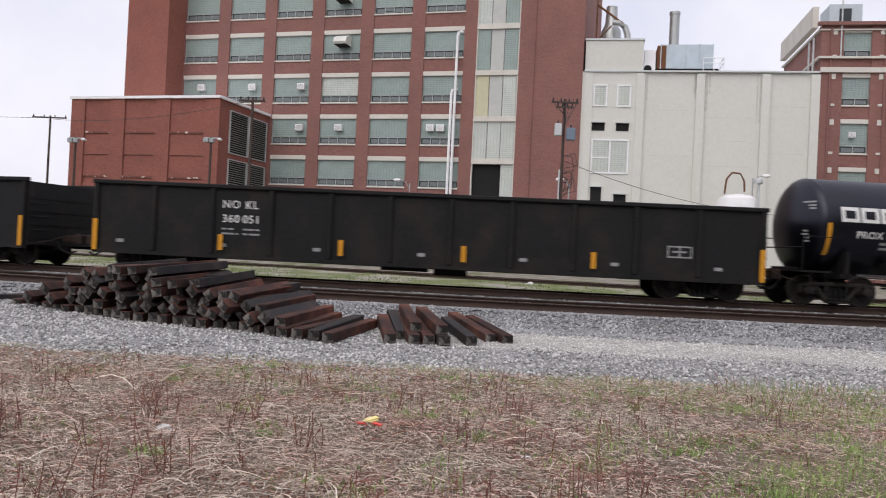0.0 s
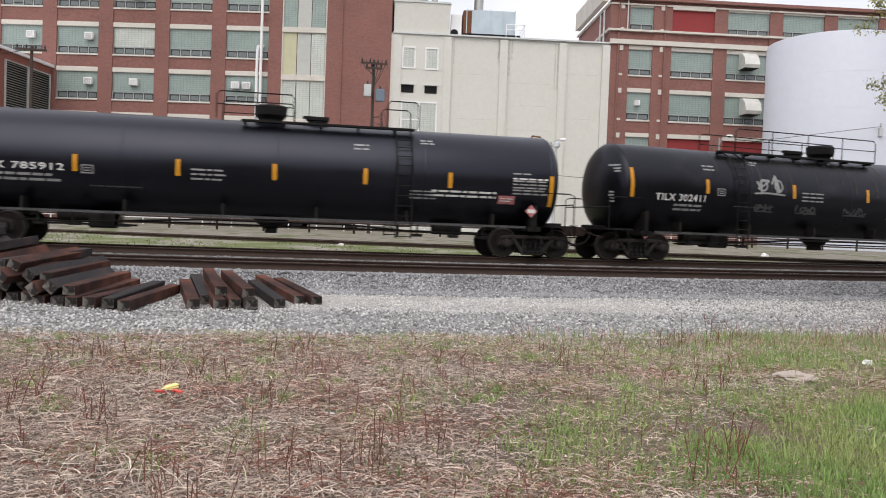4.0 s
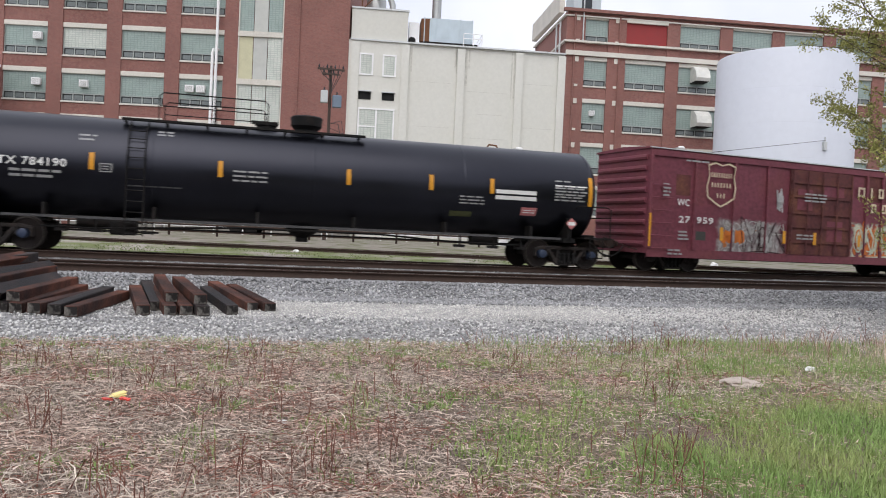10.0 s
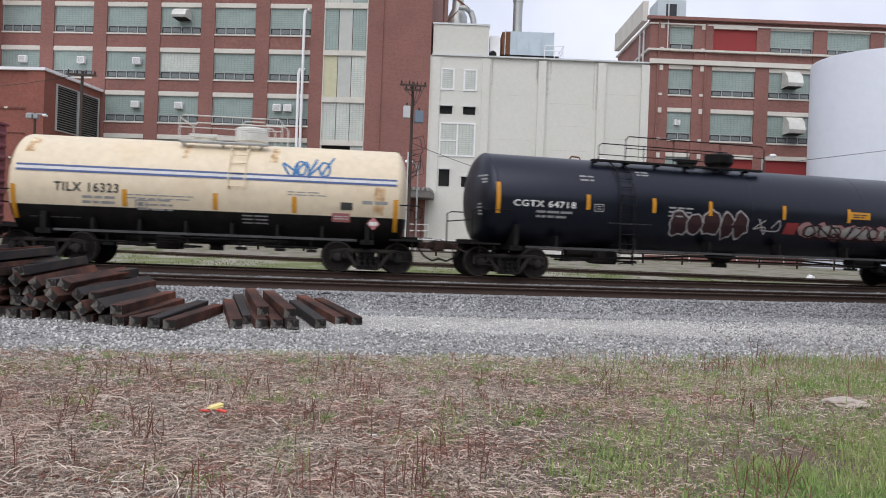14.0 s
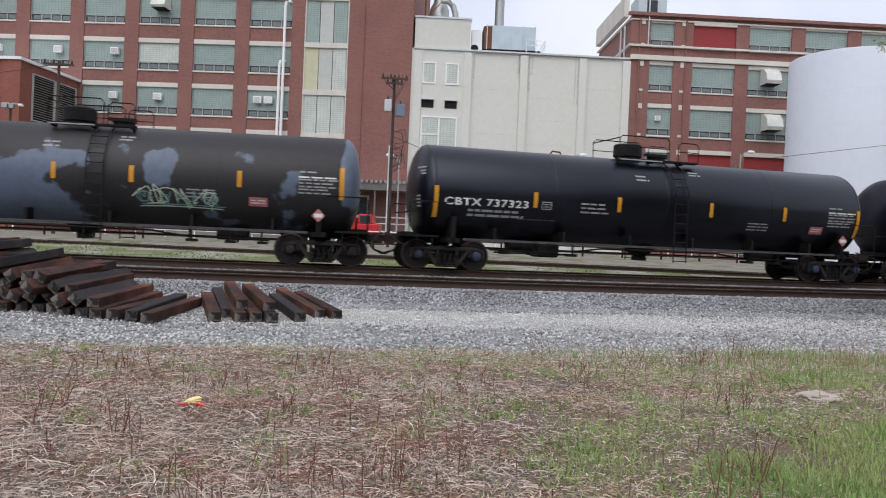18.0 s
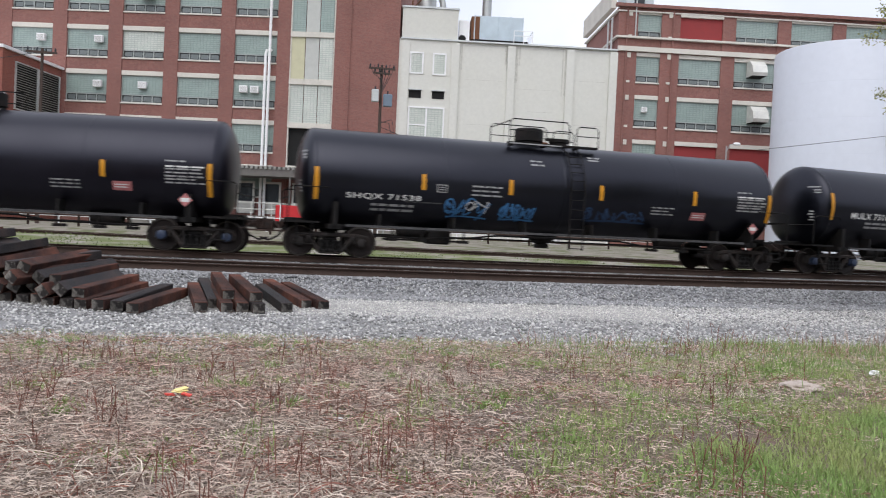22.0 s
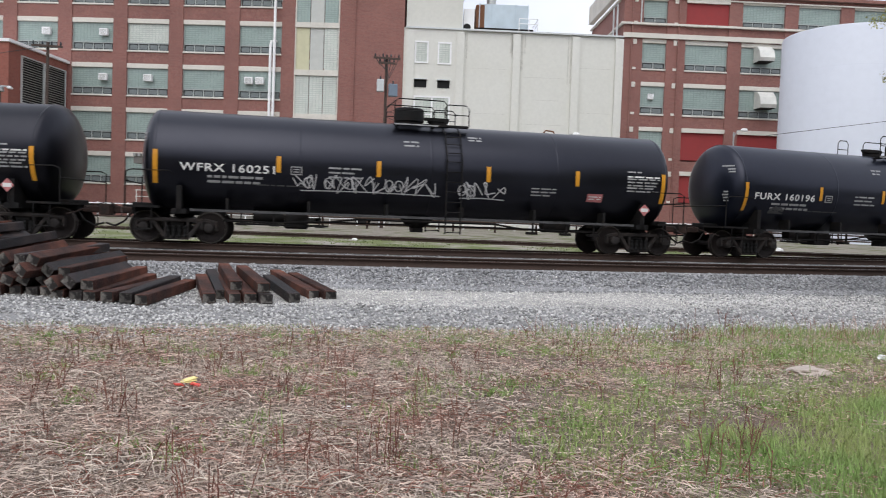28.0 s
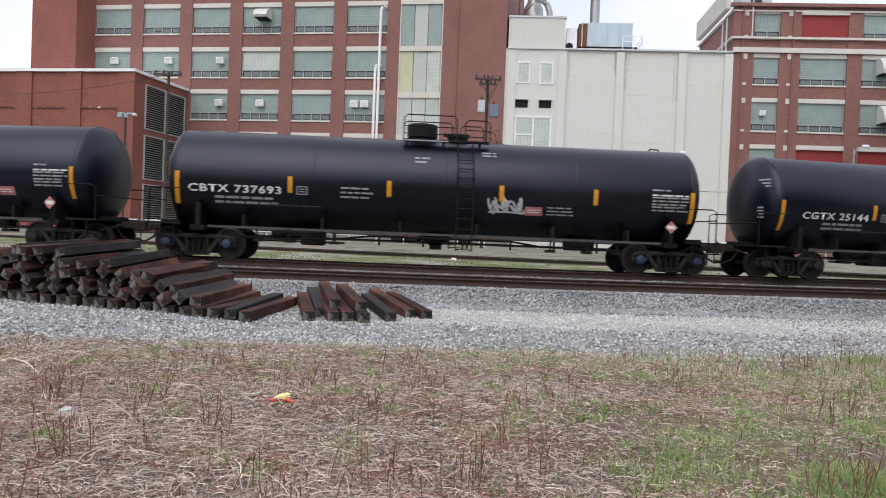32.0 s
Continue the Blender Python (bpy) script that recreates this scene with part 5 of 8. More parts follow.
def truck(car, x, caps):
    b = bmesh.new()
    bm_box(b, -0.2, 0.2, -1.0, 1.0, 0.5, 0.74)
    bm_box(b, -0.28, 0.28, -0.97, 0.97, 0.2, 0.48)
    bm_box(b, -0.75, -0.69, -0.62, 0.62, 0.42, 0.52)
    bm_box(b, 0.69, 0.75, -0.62, 0.62, 0.42, 0.52)
    bm_rod(b, (0, 0, 0.74), (0, 0, 0.86), 0.3, n=14)
    t = part("truck", b, UNDER, car, bevel=0.015)
    t.location = (x, 0, 0)
    for s in (-1, 1):
        f = part("side_frame", SIDE_FRAME, None, t)
        f.location = (0, s * 0.99, 0)
        if s < 0:
            for k in range(4):
                g = part("spring", COIL, None, t)
                g.location = (-0.24 + 0.16 * k, s * 0.99 - 0.09, 0)
        for u in (-0.889, 0.889):
            c = part("bearing_cap", caps, None, t)
            c.matrix_local = pose(u, s * 1.04, 0, 0, 0, 0 if s < 0 else 180)
    wheels = []
    for s in (-1, 1):
        w = part("wheelset", WHEELSET, None, t)
        w.location = (s * 0.889, 0, R_WHEEL)
        for a in (0, 180):
            r = part("wheel_rim", RIM, None, t)
            r.matrix_local = pose(s * 0.889, 0, R_WHEEL, 0, 0, a)
        wheels.append(w)
    return t, wheels


def couplers(car, x):
    for s in (-1, 1):
        b = bmesh.new()
        bm_box(b, min(s * x, s * (x + 0.62)), max(s * x, s * (x + 0.62)), -0.1, 0.1, 0.78, 0.98)
        bm_box(b, s * (x + 0.68) - 0.16, s * (x + 0.68) + 0.16, -0.17, 0.17, 0.72, 1.04)
        part("coupler", b, DARK_RUST, car, "rusty knuckle coupler", bevel=0.03)
        b = bmesh.new()
        bm_tube(b, [(s * x, -0.35, 0.8), (s * (x + 0.2), -0.36, 0.55), (s * (x + 0.45), -0.3, 0.42), (s * (x + 0.7), -0.2, 0.5)], 0.03)
        part("air_hose", b, UNDER, car)
        b = bmesh.new()
        bm_tube(b, [(s * (x + 0.12), -1.3, 0.72), (s * (x + 0.16), -0.9, 0.78), (s * (x + 0.3), -0.3, 0.95), (s * (x + 0.62), -0.05, 1.08)], 0.018)
        part("uncoupling_lever", b, DARK_RUST, car)


def finish(car, sl, sr, caps=CAPS):
    h = (sr - sl) / 2
    trucks = [truck(car, x, caps) for x in (-h, h)]
    MOVING.append((car, trucks, sl, sr))


def wrap(me, x, z, r, zc, lift=0.012):
    """Bends flat lettering onto the near side of a lying cylinder, its foot at height z."""
    a0 = math.asin(max(min((z - zc) / r, 1), -1))
    for v in me.vertices:
        a = a0 + v.co.y / r
        v.co = (x + v.co.x, -(r + lift) * math.cos(a), zc + (r + lift) * math.sin(a))
    me.update()
    return me


def patch(x0, x1, z0, z1, r, zc, mt, lean=0.0, lift=0.014):
    """A thin plate on the near side of the cylinder."""
    b = bmesh.new()
    rows = 7
    vs = []
    for i in range(rows):
        z = z0 + (z1 - z0) * i / (rows - 1)
        q = max(min((z - zc) / r, 1), -1)
        c = math.sqrt(1 - q * q)
        o = lean * i / (rows - 1)
        vs.append([b.verts.new((x + o, -(r + lift) * c, zc + (r + lift) * q)) for x in (x0, x1)])
    for a, c in zip(vs, vs[1:]):
        b.faces.new((a[0], a[1], c[1], c[0]))
    return mesh_of(b, "plate", mt)


def stencil_rows(car, x, z, w, rows, r, zc, mt=DECAL, h=0.06, gap=0.11, seed=0, flat=None):
    """Rows of small illegible writing, as plain bars."""
    rnd = random.Random(seed)
    b = bmesh.new()
    for k in range(rows):
        zz, xx = z - k * gap, x
        while xx < x + w * rnd.uniform(0.75, 1.0):
            d = min(rnd.uniform(0.12, 0.4), x + w - xx)
            if d < 0.05:
                break
            if flat is None:
                q0, q1 = (zz - zc) / r, (zz + h - zc) / r
                c0, c1 = math.sqrt(max(1 - q0 * q0, 0)), math.sqrt(max(1 - q1 * q1, 0))
                y0, y1 = -(r + 0.006) * c0, -(r + 0.006) * c1
            else:
                y0 = y1 = flat
            b.faces.new([b.verts.new(p) for p in ((xx, y0, zz), (xx + d, y0, zz), (xx + d, y1, zz + h), (xx, y1, zz + h))])
            xx += d + 0.05
    return tagged(part("stencil_block", b, mt, car), kind="stuff")


def squiggle(car, x, z, w, h, r, zc, mt, seed, thick=0.035, flat=None, loops=7):
    """A sprayed tag: a run of quick crossing strokes that spell nothing."""
    rnd = random.Random(seed)
    b = bmesh.new()
    cell = w / loops

    def stroke(knots):
        pts = []
        n = len(knots)
        for i in range(n - 1):
            p0, p1, p2, p3 = knots[max(i - 1, 0)], knots[i], knots[i + 1], knots[min(i + 2, n - 1)]
            for k in range(5):
                t = k / 5
                pts.append(tuple(0.5 * (2 * p1[c] + (p2[c] - p0[c]) * t + (2 * p0[c] - 5 * p1[c] + 4 * p2[c] - p3[c]) * t * t + (3 * p1[c] - p0[c] - 3 * p2[c] + p3[c]) * t ** 3) for c in (0, 1)))
        pts.append(knots[-1])
        rows = []
        for i, p in enumerate(pts):
            q = pts[min(i + 1, len(pts) - 1)]
            o = pts[max(i - 1, 0)]
            d = Vector((q[0] - o[0], q[1] - o[1]))
            if d.length < 1e-6:
                continue
            nrm = Vector((-d.y, d.x)).normalized() * thick / 2
            row = []
            for sgn in (1, -1):
                u, v = p[0] + sgn * nrm.x, p[1] + sgn * nrm.y
                if flat is None:
                    a = max(min((v - zc) / r, 0.99), -0.99)
                    y = -(r + 0.012) * math.sqrt(1 - a * a)
                else:
                    y = flat
                row.append(b.verts.new((u, y, v)))
            rows.append(row)
        for p, q in zip(rows, rows[1:]):
            b.faces.new((p[0], p[1], q[1], q[0]))

    for k in range(loops):
        x0 = x + cell * (k - 0.2)
        stroke([(x0 + cell * rnd.uniform(-0.1, 1.5), z + h * (q + rnd.uniform(-0.25, 0.25))) for q in rnd.choice(((0, 1, 0.2, 0.8), (0.9, 0.1, 0.6, 0, 0.9), (0.5, 1, 0.1, 0.4), (0.2, 0.9, 0.9, 0.1, 0.3)))])
        if rnd.random() < 0.4:
            a = rnd.uniform(0, 6)
            stroke([(x0 + cell * (0.6 + 0.45 * math.cos(a + q)), z + h * (0.5 + 0.4 * math.sin(a + q))) for q in (0, 1.3, 2.6, 3.9, 5.2, 6.3)])
    if loops > 3:
        stroke([(x + w * 0.05, z - h * 0.08), (x + w * 0.5, z - h * 0.02), (x + w * 1.05, z - h * 0.1)])
    return part("sprayed_scrawl", b, mt, car)


def bubbles(car, x, z, w, h, n, r, zc, fill, line, seed):
    """Fat sprayed shapes: overlapping filled blobs with a pale rim."""
    rnd = random.Random(seed)
    for k in range(n):
        cx, cz = x + w * (k + 0.5) / n + rnd.uniform(-0.05, 0.05), z + h * rnd.uniform(0.42, 0.58)
        aw, ah = w / n * rnd.uniform(0.55, 0.7), h * rnd.uniform(0.42, 0.55)
        wob = [rnd.uniform(0.8, 1.12) for _ in range(14)]
        for mt, name, size, lift in ((line, "sprayed_rim", 1.0, 0.008 + 0.003 * k), (fill, "sprayed_blob", 0.86, 0.0095 + 0.003 * k)):
            b = bmesh.new()
            vs = []
            for i in range(14):
                a = 2 * math.pi * i / 14
                u, v = cx + aw * size * wob[i] * math.cos(a), cz + ah * size * wob[i] * math.sin(a)
                q = max(min((v - zc) / r, 0.99), -0.99)
                vs.append(b.verts.new((u, -(r + lift) * math.sqrt(1 - q * q), v)))
            q = (cz - zc) / r
            c = b.verts.new((cx, -(r + lift + 0.012) * math.sqrt(1 - q * q), cz))
            for i in range(14):
                b.faces.new((vs[i], vs[(i + 1) % 14], c))
            part(name, b, mt, car)


def blocks(car, name, x0, x1, z, h, widths, r, zc, mt, flat=None, stroke=0.27):
    """A row of plain slotted blocks in place of a maker's name, spread from x0 to x1: narrow ones are bars, wide ones have a slot."""
    gap = (x1 - x0 - sum(widths)) / max(len(widths) - 1, 1)
    x, t = x0, h * stroke
    for w in widths:
        b = bmesh.new()
        strips = [(0, min(t, w), 0, h)]
        if w > 2.2 * t:
            strips += [(w - t, w, 0, h), (t, w - t, h - t * 0.85, h), (t, w - t, 0, t * 0.85)]
        for u0, u1, v0, v1 in strips:
            k = 1 if flat is not None else max(int((v1 - v0) / 0.08), 1)
            rows = []
            for i in range(k + 1):
                v = z + v0 + (v1 - v0) * i / k
                q = 0 if flat is not None else (v - zc) / r
                y = flat if flat is not None else -(r + 0.012) * math.sqrt(1 - q * q)
                rows.append([b.verts.new((x + u, y, v)) for u in (u0, u1)])
            for p, q in zip(rows, rows[1:]):
                b.faces.new((p[0], p[1], q[1], q[0]))
        x += w + gap
        part(name, b, mt, car)


def rail_loop(b, x0, x1, y, z, h, r=0.02, posts=3, mid=True):
    bm_tube(b, [(x0, y, z), (x0, y, z + h - 0.1), (x0 + 0.1, y, z + h), (x1 - 0.1, y, z + h), (x1, y, z + h - 0.1), (x1, y, z)], r)
    if mid:
        bm_tube(b, [(x0, y, z + h * 0.52), (x1, y, z + h * 0.52)], r * 0.8)
    for i in range(1, posts - 1):
        x = x0 + (x1 - x0) * i / (posts - 1)
        bm_rod(b, (x, y, z), (x, y, z + h), r * 0.9, n=6)


def sized(me, x0, x1, z0, z1):
    """Stretches flat lettering to the width and height that it has on the car."""
    xs, ys = [v.co.x for v in me.vertices], [v.co.y for v in me.vertices]
    a, c, e, f = min(xs), max(xs), min(ys), max(ys)
    for v in me.vertices:
        v.co.x, v.co.y = (v.co.x - (a + c) / 2) / (c - a) * (x1 - x0), (v.co.y - e) / (f - e) * (z1 - z0)
    return me


def marking(car, text, box, r, zc, mt):
    """A line of lettering on the near side, in the rectangle x0, x1, z0, z1."""
    x0, x1, z0, z1 = box
    part("lettering", wrap(sized(text_mesh(text, 0.3, mt, 0.006), x0, x1, z0, z1), (x0 + x1) / 2, z0, r, zc), None, car)


def head_bars(car, L, r, zc, dish, seed):
    """Small illegible writing on the curved end that comes first."""
    rnd = random.Random(seed)
    b = bmesh.new()
    for k, (z, y0, y1) in enumerate(((0.66, 1.12, 0.62), (0.55, 1.16, 0.86), (0.46, 1.18, 0.95), (-0.2, 1.0, 0.78), (-0.3, 1.0, 0.72), (-0.4, 1.0, 0.8), (-0.5, 1.0, 0.76))):
        e = y1 + (y0 - y1) * rnd.uniform(0.0, 0.25)
        vs = []
        for y, v in ((y0, z), (e, z), (e, z + 0.05), (y0, z + 0.05)):
            q = min((y * y + v * v) / (r * r), 0.98)
            vs.append(b.verts.new((-L + dish * (1 - math.sqrt(1 - q)) - 0.02, -y - 0.01, zc + v)))
        b.faces.new(vs)
    part("head_stencil", b, DECAL_GREY, car)


def tank_car(centre, h, half, label, paint, r=1.465, zc=2.375, dome=-0.6, hatch=0.5, ladder=0.57, deck=(-1.4, 1.48), long_walk=None, rails=None, mark="",
             box=(-7.27, -4.63, 1.97, 2.2), mark_mat=None, trim=None, reflect=(-4.4, -1.58, 1.73, 4.55), low=0.13, seed=0, caps=CAPS, lower=None, flip=False, bowl=False, plac=5.38, data=True, head=0.5):
    car = thing("tank_car", label, "tank car", group="train cars")
    sl, sr = centre - h, centre + h
    span, L, T = 2 * h, half + 0.62, half + head
    trim = trim or UNDER
    mark_mat = mark_mat or DECAL
    b = bmesh.new()
    dish = head - 0.02
    prof = [(-T, 0.02)] + [(-T + dish * (1 - math.cos(a)), r * math.sin(a)) for a in [radians(d) for d in (12, 26, 40, 54, 66, 78)]]
    prof += [(-T + dish, r), (-L / 3, r), (L / 3, r), (T - dish, r)]
    prof += [(T - dish * (1 - math.cos(a)), r * math.sin(a)) for a in [radians(d) for d in (78, 66, 54, 40, 26, 12)]] + [(T, 0.02)]
    bm_turn(b, prof, "x", 48, (0, 0, zc))
    if lower:
        bmesh.ops.bisect_plane(b, geom=b.verts[:] + b.edges[:] + b.faces[:], plane_co=(0, 0, zc - 0.57), plane_no=(0, 0, 1))
        for f in b.faces:
            f.material_index = int(f.calc_center_median().z < zc - 0.57)
    part("tank", b, [paint, lower] if lower else paint, car, smooth=True)
    # weld seams
    for x in (-T + dish, -L * 0.45, 0.15, L * 0.5, T - dish):
        b = bmesh.new()
        bm_turn(b, [(x - 0.03, r), (x - 0.02, r + 0.004), (x + 0.02, r + 0.004), (x + 0.03, r)], "x", 48, (0, 0, zc), caps=False)
        if not lower:
            part("weld_seam", b, paint, car, smooth=True)
    # running sills, saddles and end platforms
    zs = 0.92
    for s in (-1, 1):
        b = bmesh.new()
        bm_box(b, min(s * (h - 1.2), s * (L + 0.15)), max(s * (h - 1.2), s * (L + 0.15)), -0.33, 0.33, 0.8, 1.12)
        part("stub_sill", b, UNDER, car, bevel=0.02)
        b = bmesh.new()
        for y in (-1, 1):
            vs = [(-0.32, y * 1.36, zc - 0.55), (0.32, y * 1.36, zc - 0.55), (0.2, y * 1.25, 0.86), (-0.2, y * 1.25, 0.86)]
            bm_box(b, s * h - 0.07, s * h + 0.07, min(y * 1.42, y * 0.3), max(y * 1.42, y * 0.3), 0.86, zc - 0.75)
        bm_box(b, s * h - 0.2, s * h + 0.2, -1.42, 1.42, 0.84, 0.98)
        part("body_bolster", b, UNDER, car)
        b = bmesh.new()
        bm_box(b, min(s * (L - 0.75), s * (L + 0.2)), max(s * (L - 0.75), s * (L + 0.2)), -1.45, 1.45, 0.98, 1.04)
        p = part("end_platform", b, UNDER, car)
        b = bmesh.new()
        for y in (-1.42, 1.42):
            x = s * (L + 0.15)
            bm_tube(b, [(x, y, 1.04), (x, y, 1.95), (x - s * 0.15, y, 2.02), (x - s * 1.15, y, 2.02), (x - s * 1.25, y * 0.96, 1.9)], 0.02)
        bm_tube(b, [(s * (L + 0.15), -1.42, 1.7), (s * (L + 0.15), 1.42, 1.7)], 0.02)
        for y in (-1, 1):
            for z in (0.38, 0.66):
                bm_tube(b, [(s * (L - 0.1), y * 1.45, z), (s * (L - 0.55), y * 1.45, z)], 0.018)
            for dx in (0.1, 0.55):
                bm_tube(b, [(s * (L - dx), y * 1.45, 0.38), (s * (L - dx), y * 1.45, 1.0)], 0.018)
        part("end_handrail", b, UNDER, p)
    for y in (-1.42, 1.42):
        b = bmesh.new()
        bm_box(b, -h + 0.3, h - 0.3, y - 0.03, y + 0.03, zs, zs + 0.07)
        part("side_sill", b, SILL, car)
    for x in np.arange(-h + 1.3, h - 1.2, (span - 2.6) / 5):
        b = bmesh.new()
        bm_box(b, x - 0.04, x + 0.04, -1.4, -0.95, zs, zs + 0.4)
        part("sill_bracket", b, UNDER, car)
    # brake gear below
    b = bmesh.new()
    bm_rod(b, (-h + 2.0, -0.5, 0.85), (-h + 2.9, -0.5, 0.85), 0.19, n=14)
    part("brake_cylinder", b, UNDER, car, smooth=True)
    b = bmesh.new()
    bm_rod(b, (h - 3.0, -0.4, 0.86), (h - 2.1, -0.4, 0.86), 0.23, n=14)
    part("air_reservoir", b, UNDER, car, smooth=True)
    b = bmesh.new()
    bm_tube(b, [(-h + 0.8, -0.3, 0.72), (-1, -0.25, 0.72), (h - 0.8, -0.3, 0.72)], 0.025)
    bm_tube(b, [(-h + 1.5, -0.8, 0.6), (-h + 4.2, -0.8, 0.6)], 0.03)
    bm_box(b, -h + 3.2, -h + 3.6, -0.95, -0.6, 0.6, 0.9)
    part("brake_rigging", b, UNDER, car)
    for x in (-h + 1.7, -h + 2.6, -h + 3.9, h - 3.6, h - 2.5, h - 1.6):
        b = bmesh.new()
        bm_box(b, x - 0.025, x + 0.025, -1.36, -1.31, 0.58, 0.94)
        bm_box(b, x - 0.12, x + 0.16, -1.34, -1.0, 0.56, 0.64)
        part("pipe_hanger", b, UNDER, car)
    b = bmesh.new()
    bm_tube(b, [(-h + 1.2, -1.2, 0.68), (-h + 2.6, -1.24, 0.66), (-h + 4.2, -1.2, 0.74), (-2.0, -1.15, 0.84), (2.2, -1.15, 0.84), (h - 3.9, -1.2, 0.72), (h - 1.4, -1.2, 0.68)], 0.03)
    part("train_pipe", b, UNDER, car)
    b = bmesh.new()
    bm_box(b, -h + 2.9, -h + 3.6, -0.95, -0.2, 0.5, 0.92)
    part("brake_valve", b, UNDER, car, bevel=0.05)
    # bottom outlet
    b = bmesh.new()
    bm_turn(b, [(0.58, 0.12), (0.64, 0.2), (0.75, 0.38), (0.93, 0.55)], "z", 14, (0.0, 0, 0))
    bm_box(b, -0.18, 0.18, -0.18, 0.18, 0.5, 0.64)
    part("outlet_valve", b, UNDER, car)
    # dome, deck, rails and ladder on top
    side = hatch - dome
    top = zc + r
    b = bmesh.new()
    bm_turn(b, [(top - 0.12, 0.42), (top + 0.06, 0.42), (top + 0.1, 0.47), (top + 0.46, 0.47), (top + 0.5, 0.42), (top + 0.53, 0.25)], "z", 24, (dome, 0, 0))
    if bowl:
        b.free()
        b = bmesh.new()
        bm_turn(b, [(top - 0.1, 0.34), (top + 0.08, 0.36), (top + 0.2, 0.47), (top + 0.46, 0.49), (top + 0.5, 0.44), (top + 0.54, 0.2)], "z", 24, (dome, 0, 0))
    d = part("fittings_housing", b, trim if trim is not UNDER else UNDER, car, "round fittings housing", smooth=True)
    b = bmesh.new()
    bm_turn(b, [(top - 0.1, 0.3), (top + 0.1, 0.3), (top + 0.13, 0.34), (top + 0.2, 0.34)], "z", 18, (dome + side, 0, 0))
    bm_box(b, dome + side - 0.45, dome + side + 0.35, -0.1, 0.1, top + 0.18, top + 0.26)
    part("manway_cover", b, trim, car, smooth=True)
    x0, x1 = long_walk if long_walk else deck
    b = bmesh.new()
    for y in (-0.95, 0.7):
        bm_box(b, x0, x1, y, y + 0.25, top - 0.1, top - 0.04)
    for x in np.arange(x0 + 0.1, x1, 1.1):
        bm_box(b, x - 0.03, x + 0.03, -0.95, 0.95, top - 0.16, top - 0.1)
    part("walkway", b, trim, car)
    if not long_walk:
        b = bmesh.new()
        bm_box(b, x0, dome + 0.75, -0.975, -0.955, top - 0.11, top - 0.07)
        part("walkway_edge", b, DECAL_GREY, car, "worn pale walkway edge")
    b = bmesh.new()
    if long_walk:
        u0, u1 = rails or long_walk
        k = max(int((u1 - u0) / 1.4) + 1, 3)
        rail_loop(b, u0, u1, -0.95, top - 0.05, 0.78, 0.018, k)
        rail_loop(b, u0, u1, 0.95, top - 0.05, 0.78, 0.018, k)
        if ladder is not None and abs(ladder - u0) > 0.6:
            for y in (-0.9, 0.9):
                rail_loop(b, ladder - 0.5, ladder + 0.45, y, top - 0.05, 0.8, 0.018, 2, False)
    elif flip:
        for y in (-0.95, 0.95):
            rail_loop(b, dome - 0.75, x1, y, top - 0.05, 0.72, 0.018, 2)
            rail_loop(b, x0, x0 + 0.5, y, top - 0.05, 0.7, 0.018, 2)
    else:
        rail_loop(b, x0, dome + 1.0, -0.95, top - 0.05, 0.72, 0.018, 2)
        rail_loop(b, x0, dome + 1.0, 0.95, top - 0.05, 0.78, 0.018, 2)
        rail_loop(b, x1 - 0.75, x1, -0.95, top - 0.05, 0.62, 0.018, 2)
        rail_loop(b, x1 - 0.75, x1, 0.95, top - 0.05, 0.7, 0.018, 2)
        bm_tube(b, [(x0, -0.95, top + 0.6), (x0, 0.95, top + 0.6)], 0.018)
    part("handrail", b, trim, car)
    for y in (-1, 1) if ladder is not None else ():
        b = bmesh.new()
        foot = 0.5 if not lower else zc + 0.1
        bm_tube(b, [(ladder - 0.23, y * 0.6, top - 0.05), (ladder - 0.23, y * 1.15, top - 0.35), (ladder - 0.23, y * 1.56, zc + 0.35), (ladder - 0.23, y * 1.56, foot)], 0.022)
        lad = part("ladder", b, paint if lower else trim, car)
        b = bmesh.new()
        bm_tube(b, [(ladder + 0.23, y * 0.6, top - 0.05), (ladder + 0.23, y * 1.15, top - 0.35), (ladder + 0.23, y * 1.56, zc + 0.35), (ladder + 0.23, y * 1.56, foot)], 0.022)
        part("ladder_stile", b, paint if lower else trim, lad)
        spots = [(1.56, z) for z in np.arange(foot + 0.05, zc + 0.4, 0.3)] + [(1.56 - 0.41 * f, zc + 0.35 + (top - 0.7 - zc) * f) for f in (0.25, 0.6, 0.9)]
        for yy, zz in spots:
            rg = part("rung", RUNG_PALE if lower else RUNG, None, lad)
            rg.location = (ladder, y * yy, zz)
    # reflective strips, lettering and placards on the side
    for x in (-half, *reflect, half):
        m = zc - low - (0.2 if abs(x) == half and low > 0 else 0.0)
        z0, z1 = (m - 0.46, m + 0.46) if abs(x) == half else (m - 0.23, m + 0.23)
        part("reflector", patch(x - 0.065, x + 0.065, z0, z1, r, zc, YELLOW), None, car)
    if mark:
        marking(car, mark, box, r, zc, mark_mat)
        soft = DECAL_GREY if mark_mat is not DECAL_YELLOW else mark_mat
        stencil_rows(car, box[0] + 0.75, box[2] - 0.17, box[1] - box[0] - 0.85, 2, r, zc, soft, 0.07, 0.14, seed)
    head_bars(car, T, r, zc, dish, seed + 8)
    if data:
        for k, (dz, w) in enumerate(((0.0, 0.5), (-0.15, 1.0), (-0.22, 1.0), (-0.32, 1.0), (-0.42, 0.95), (-0.5, 0.9), (-0.6, 1.0))):
            stencil_rows(car, half - 1.22, zc + 0.27 - low + dz, 1.1 * w, 1, r, zc, DECAL if k == 1 else DECAL_GREY, 0.045, 0.085, seed + 30 + k)
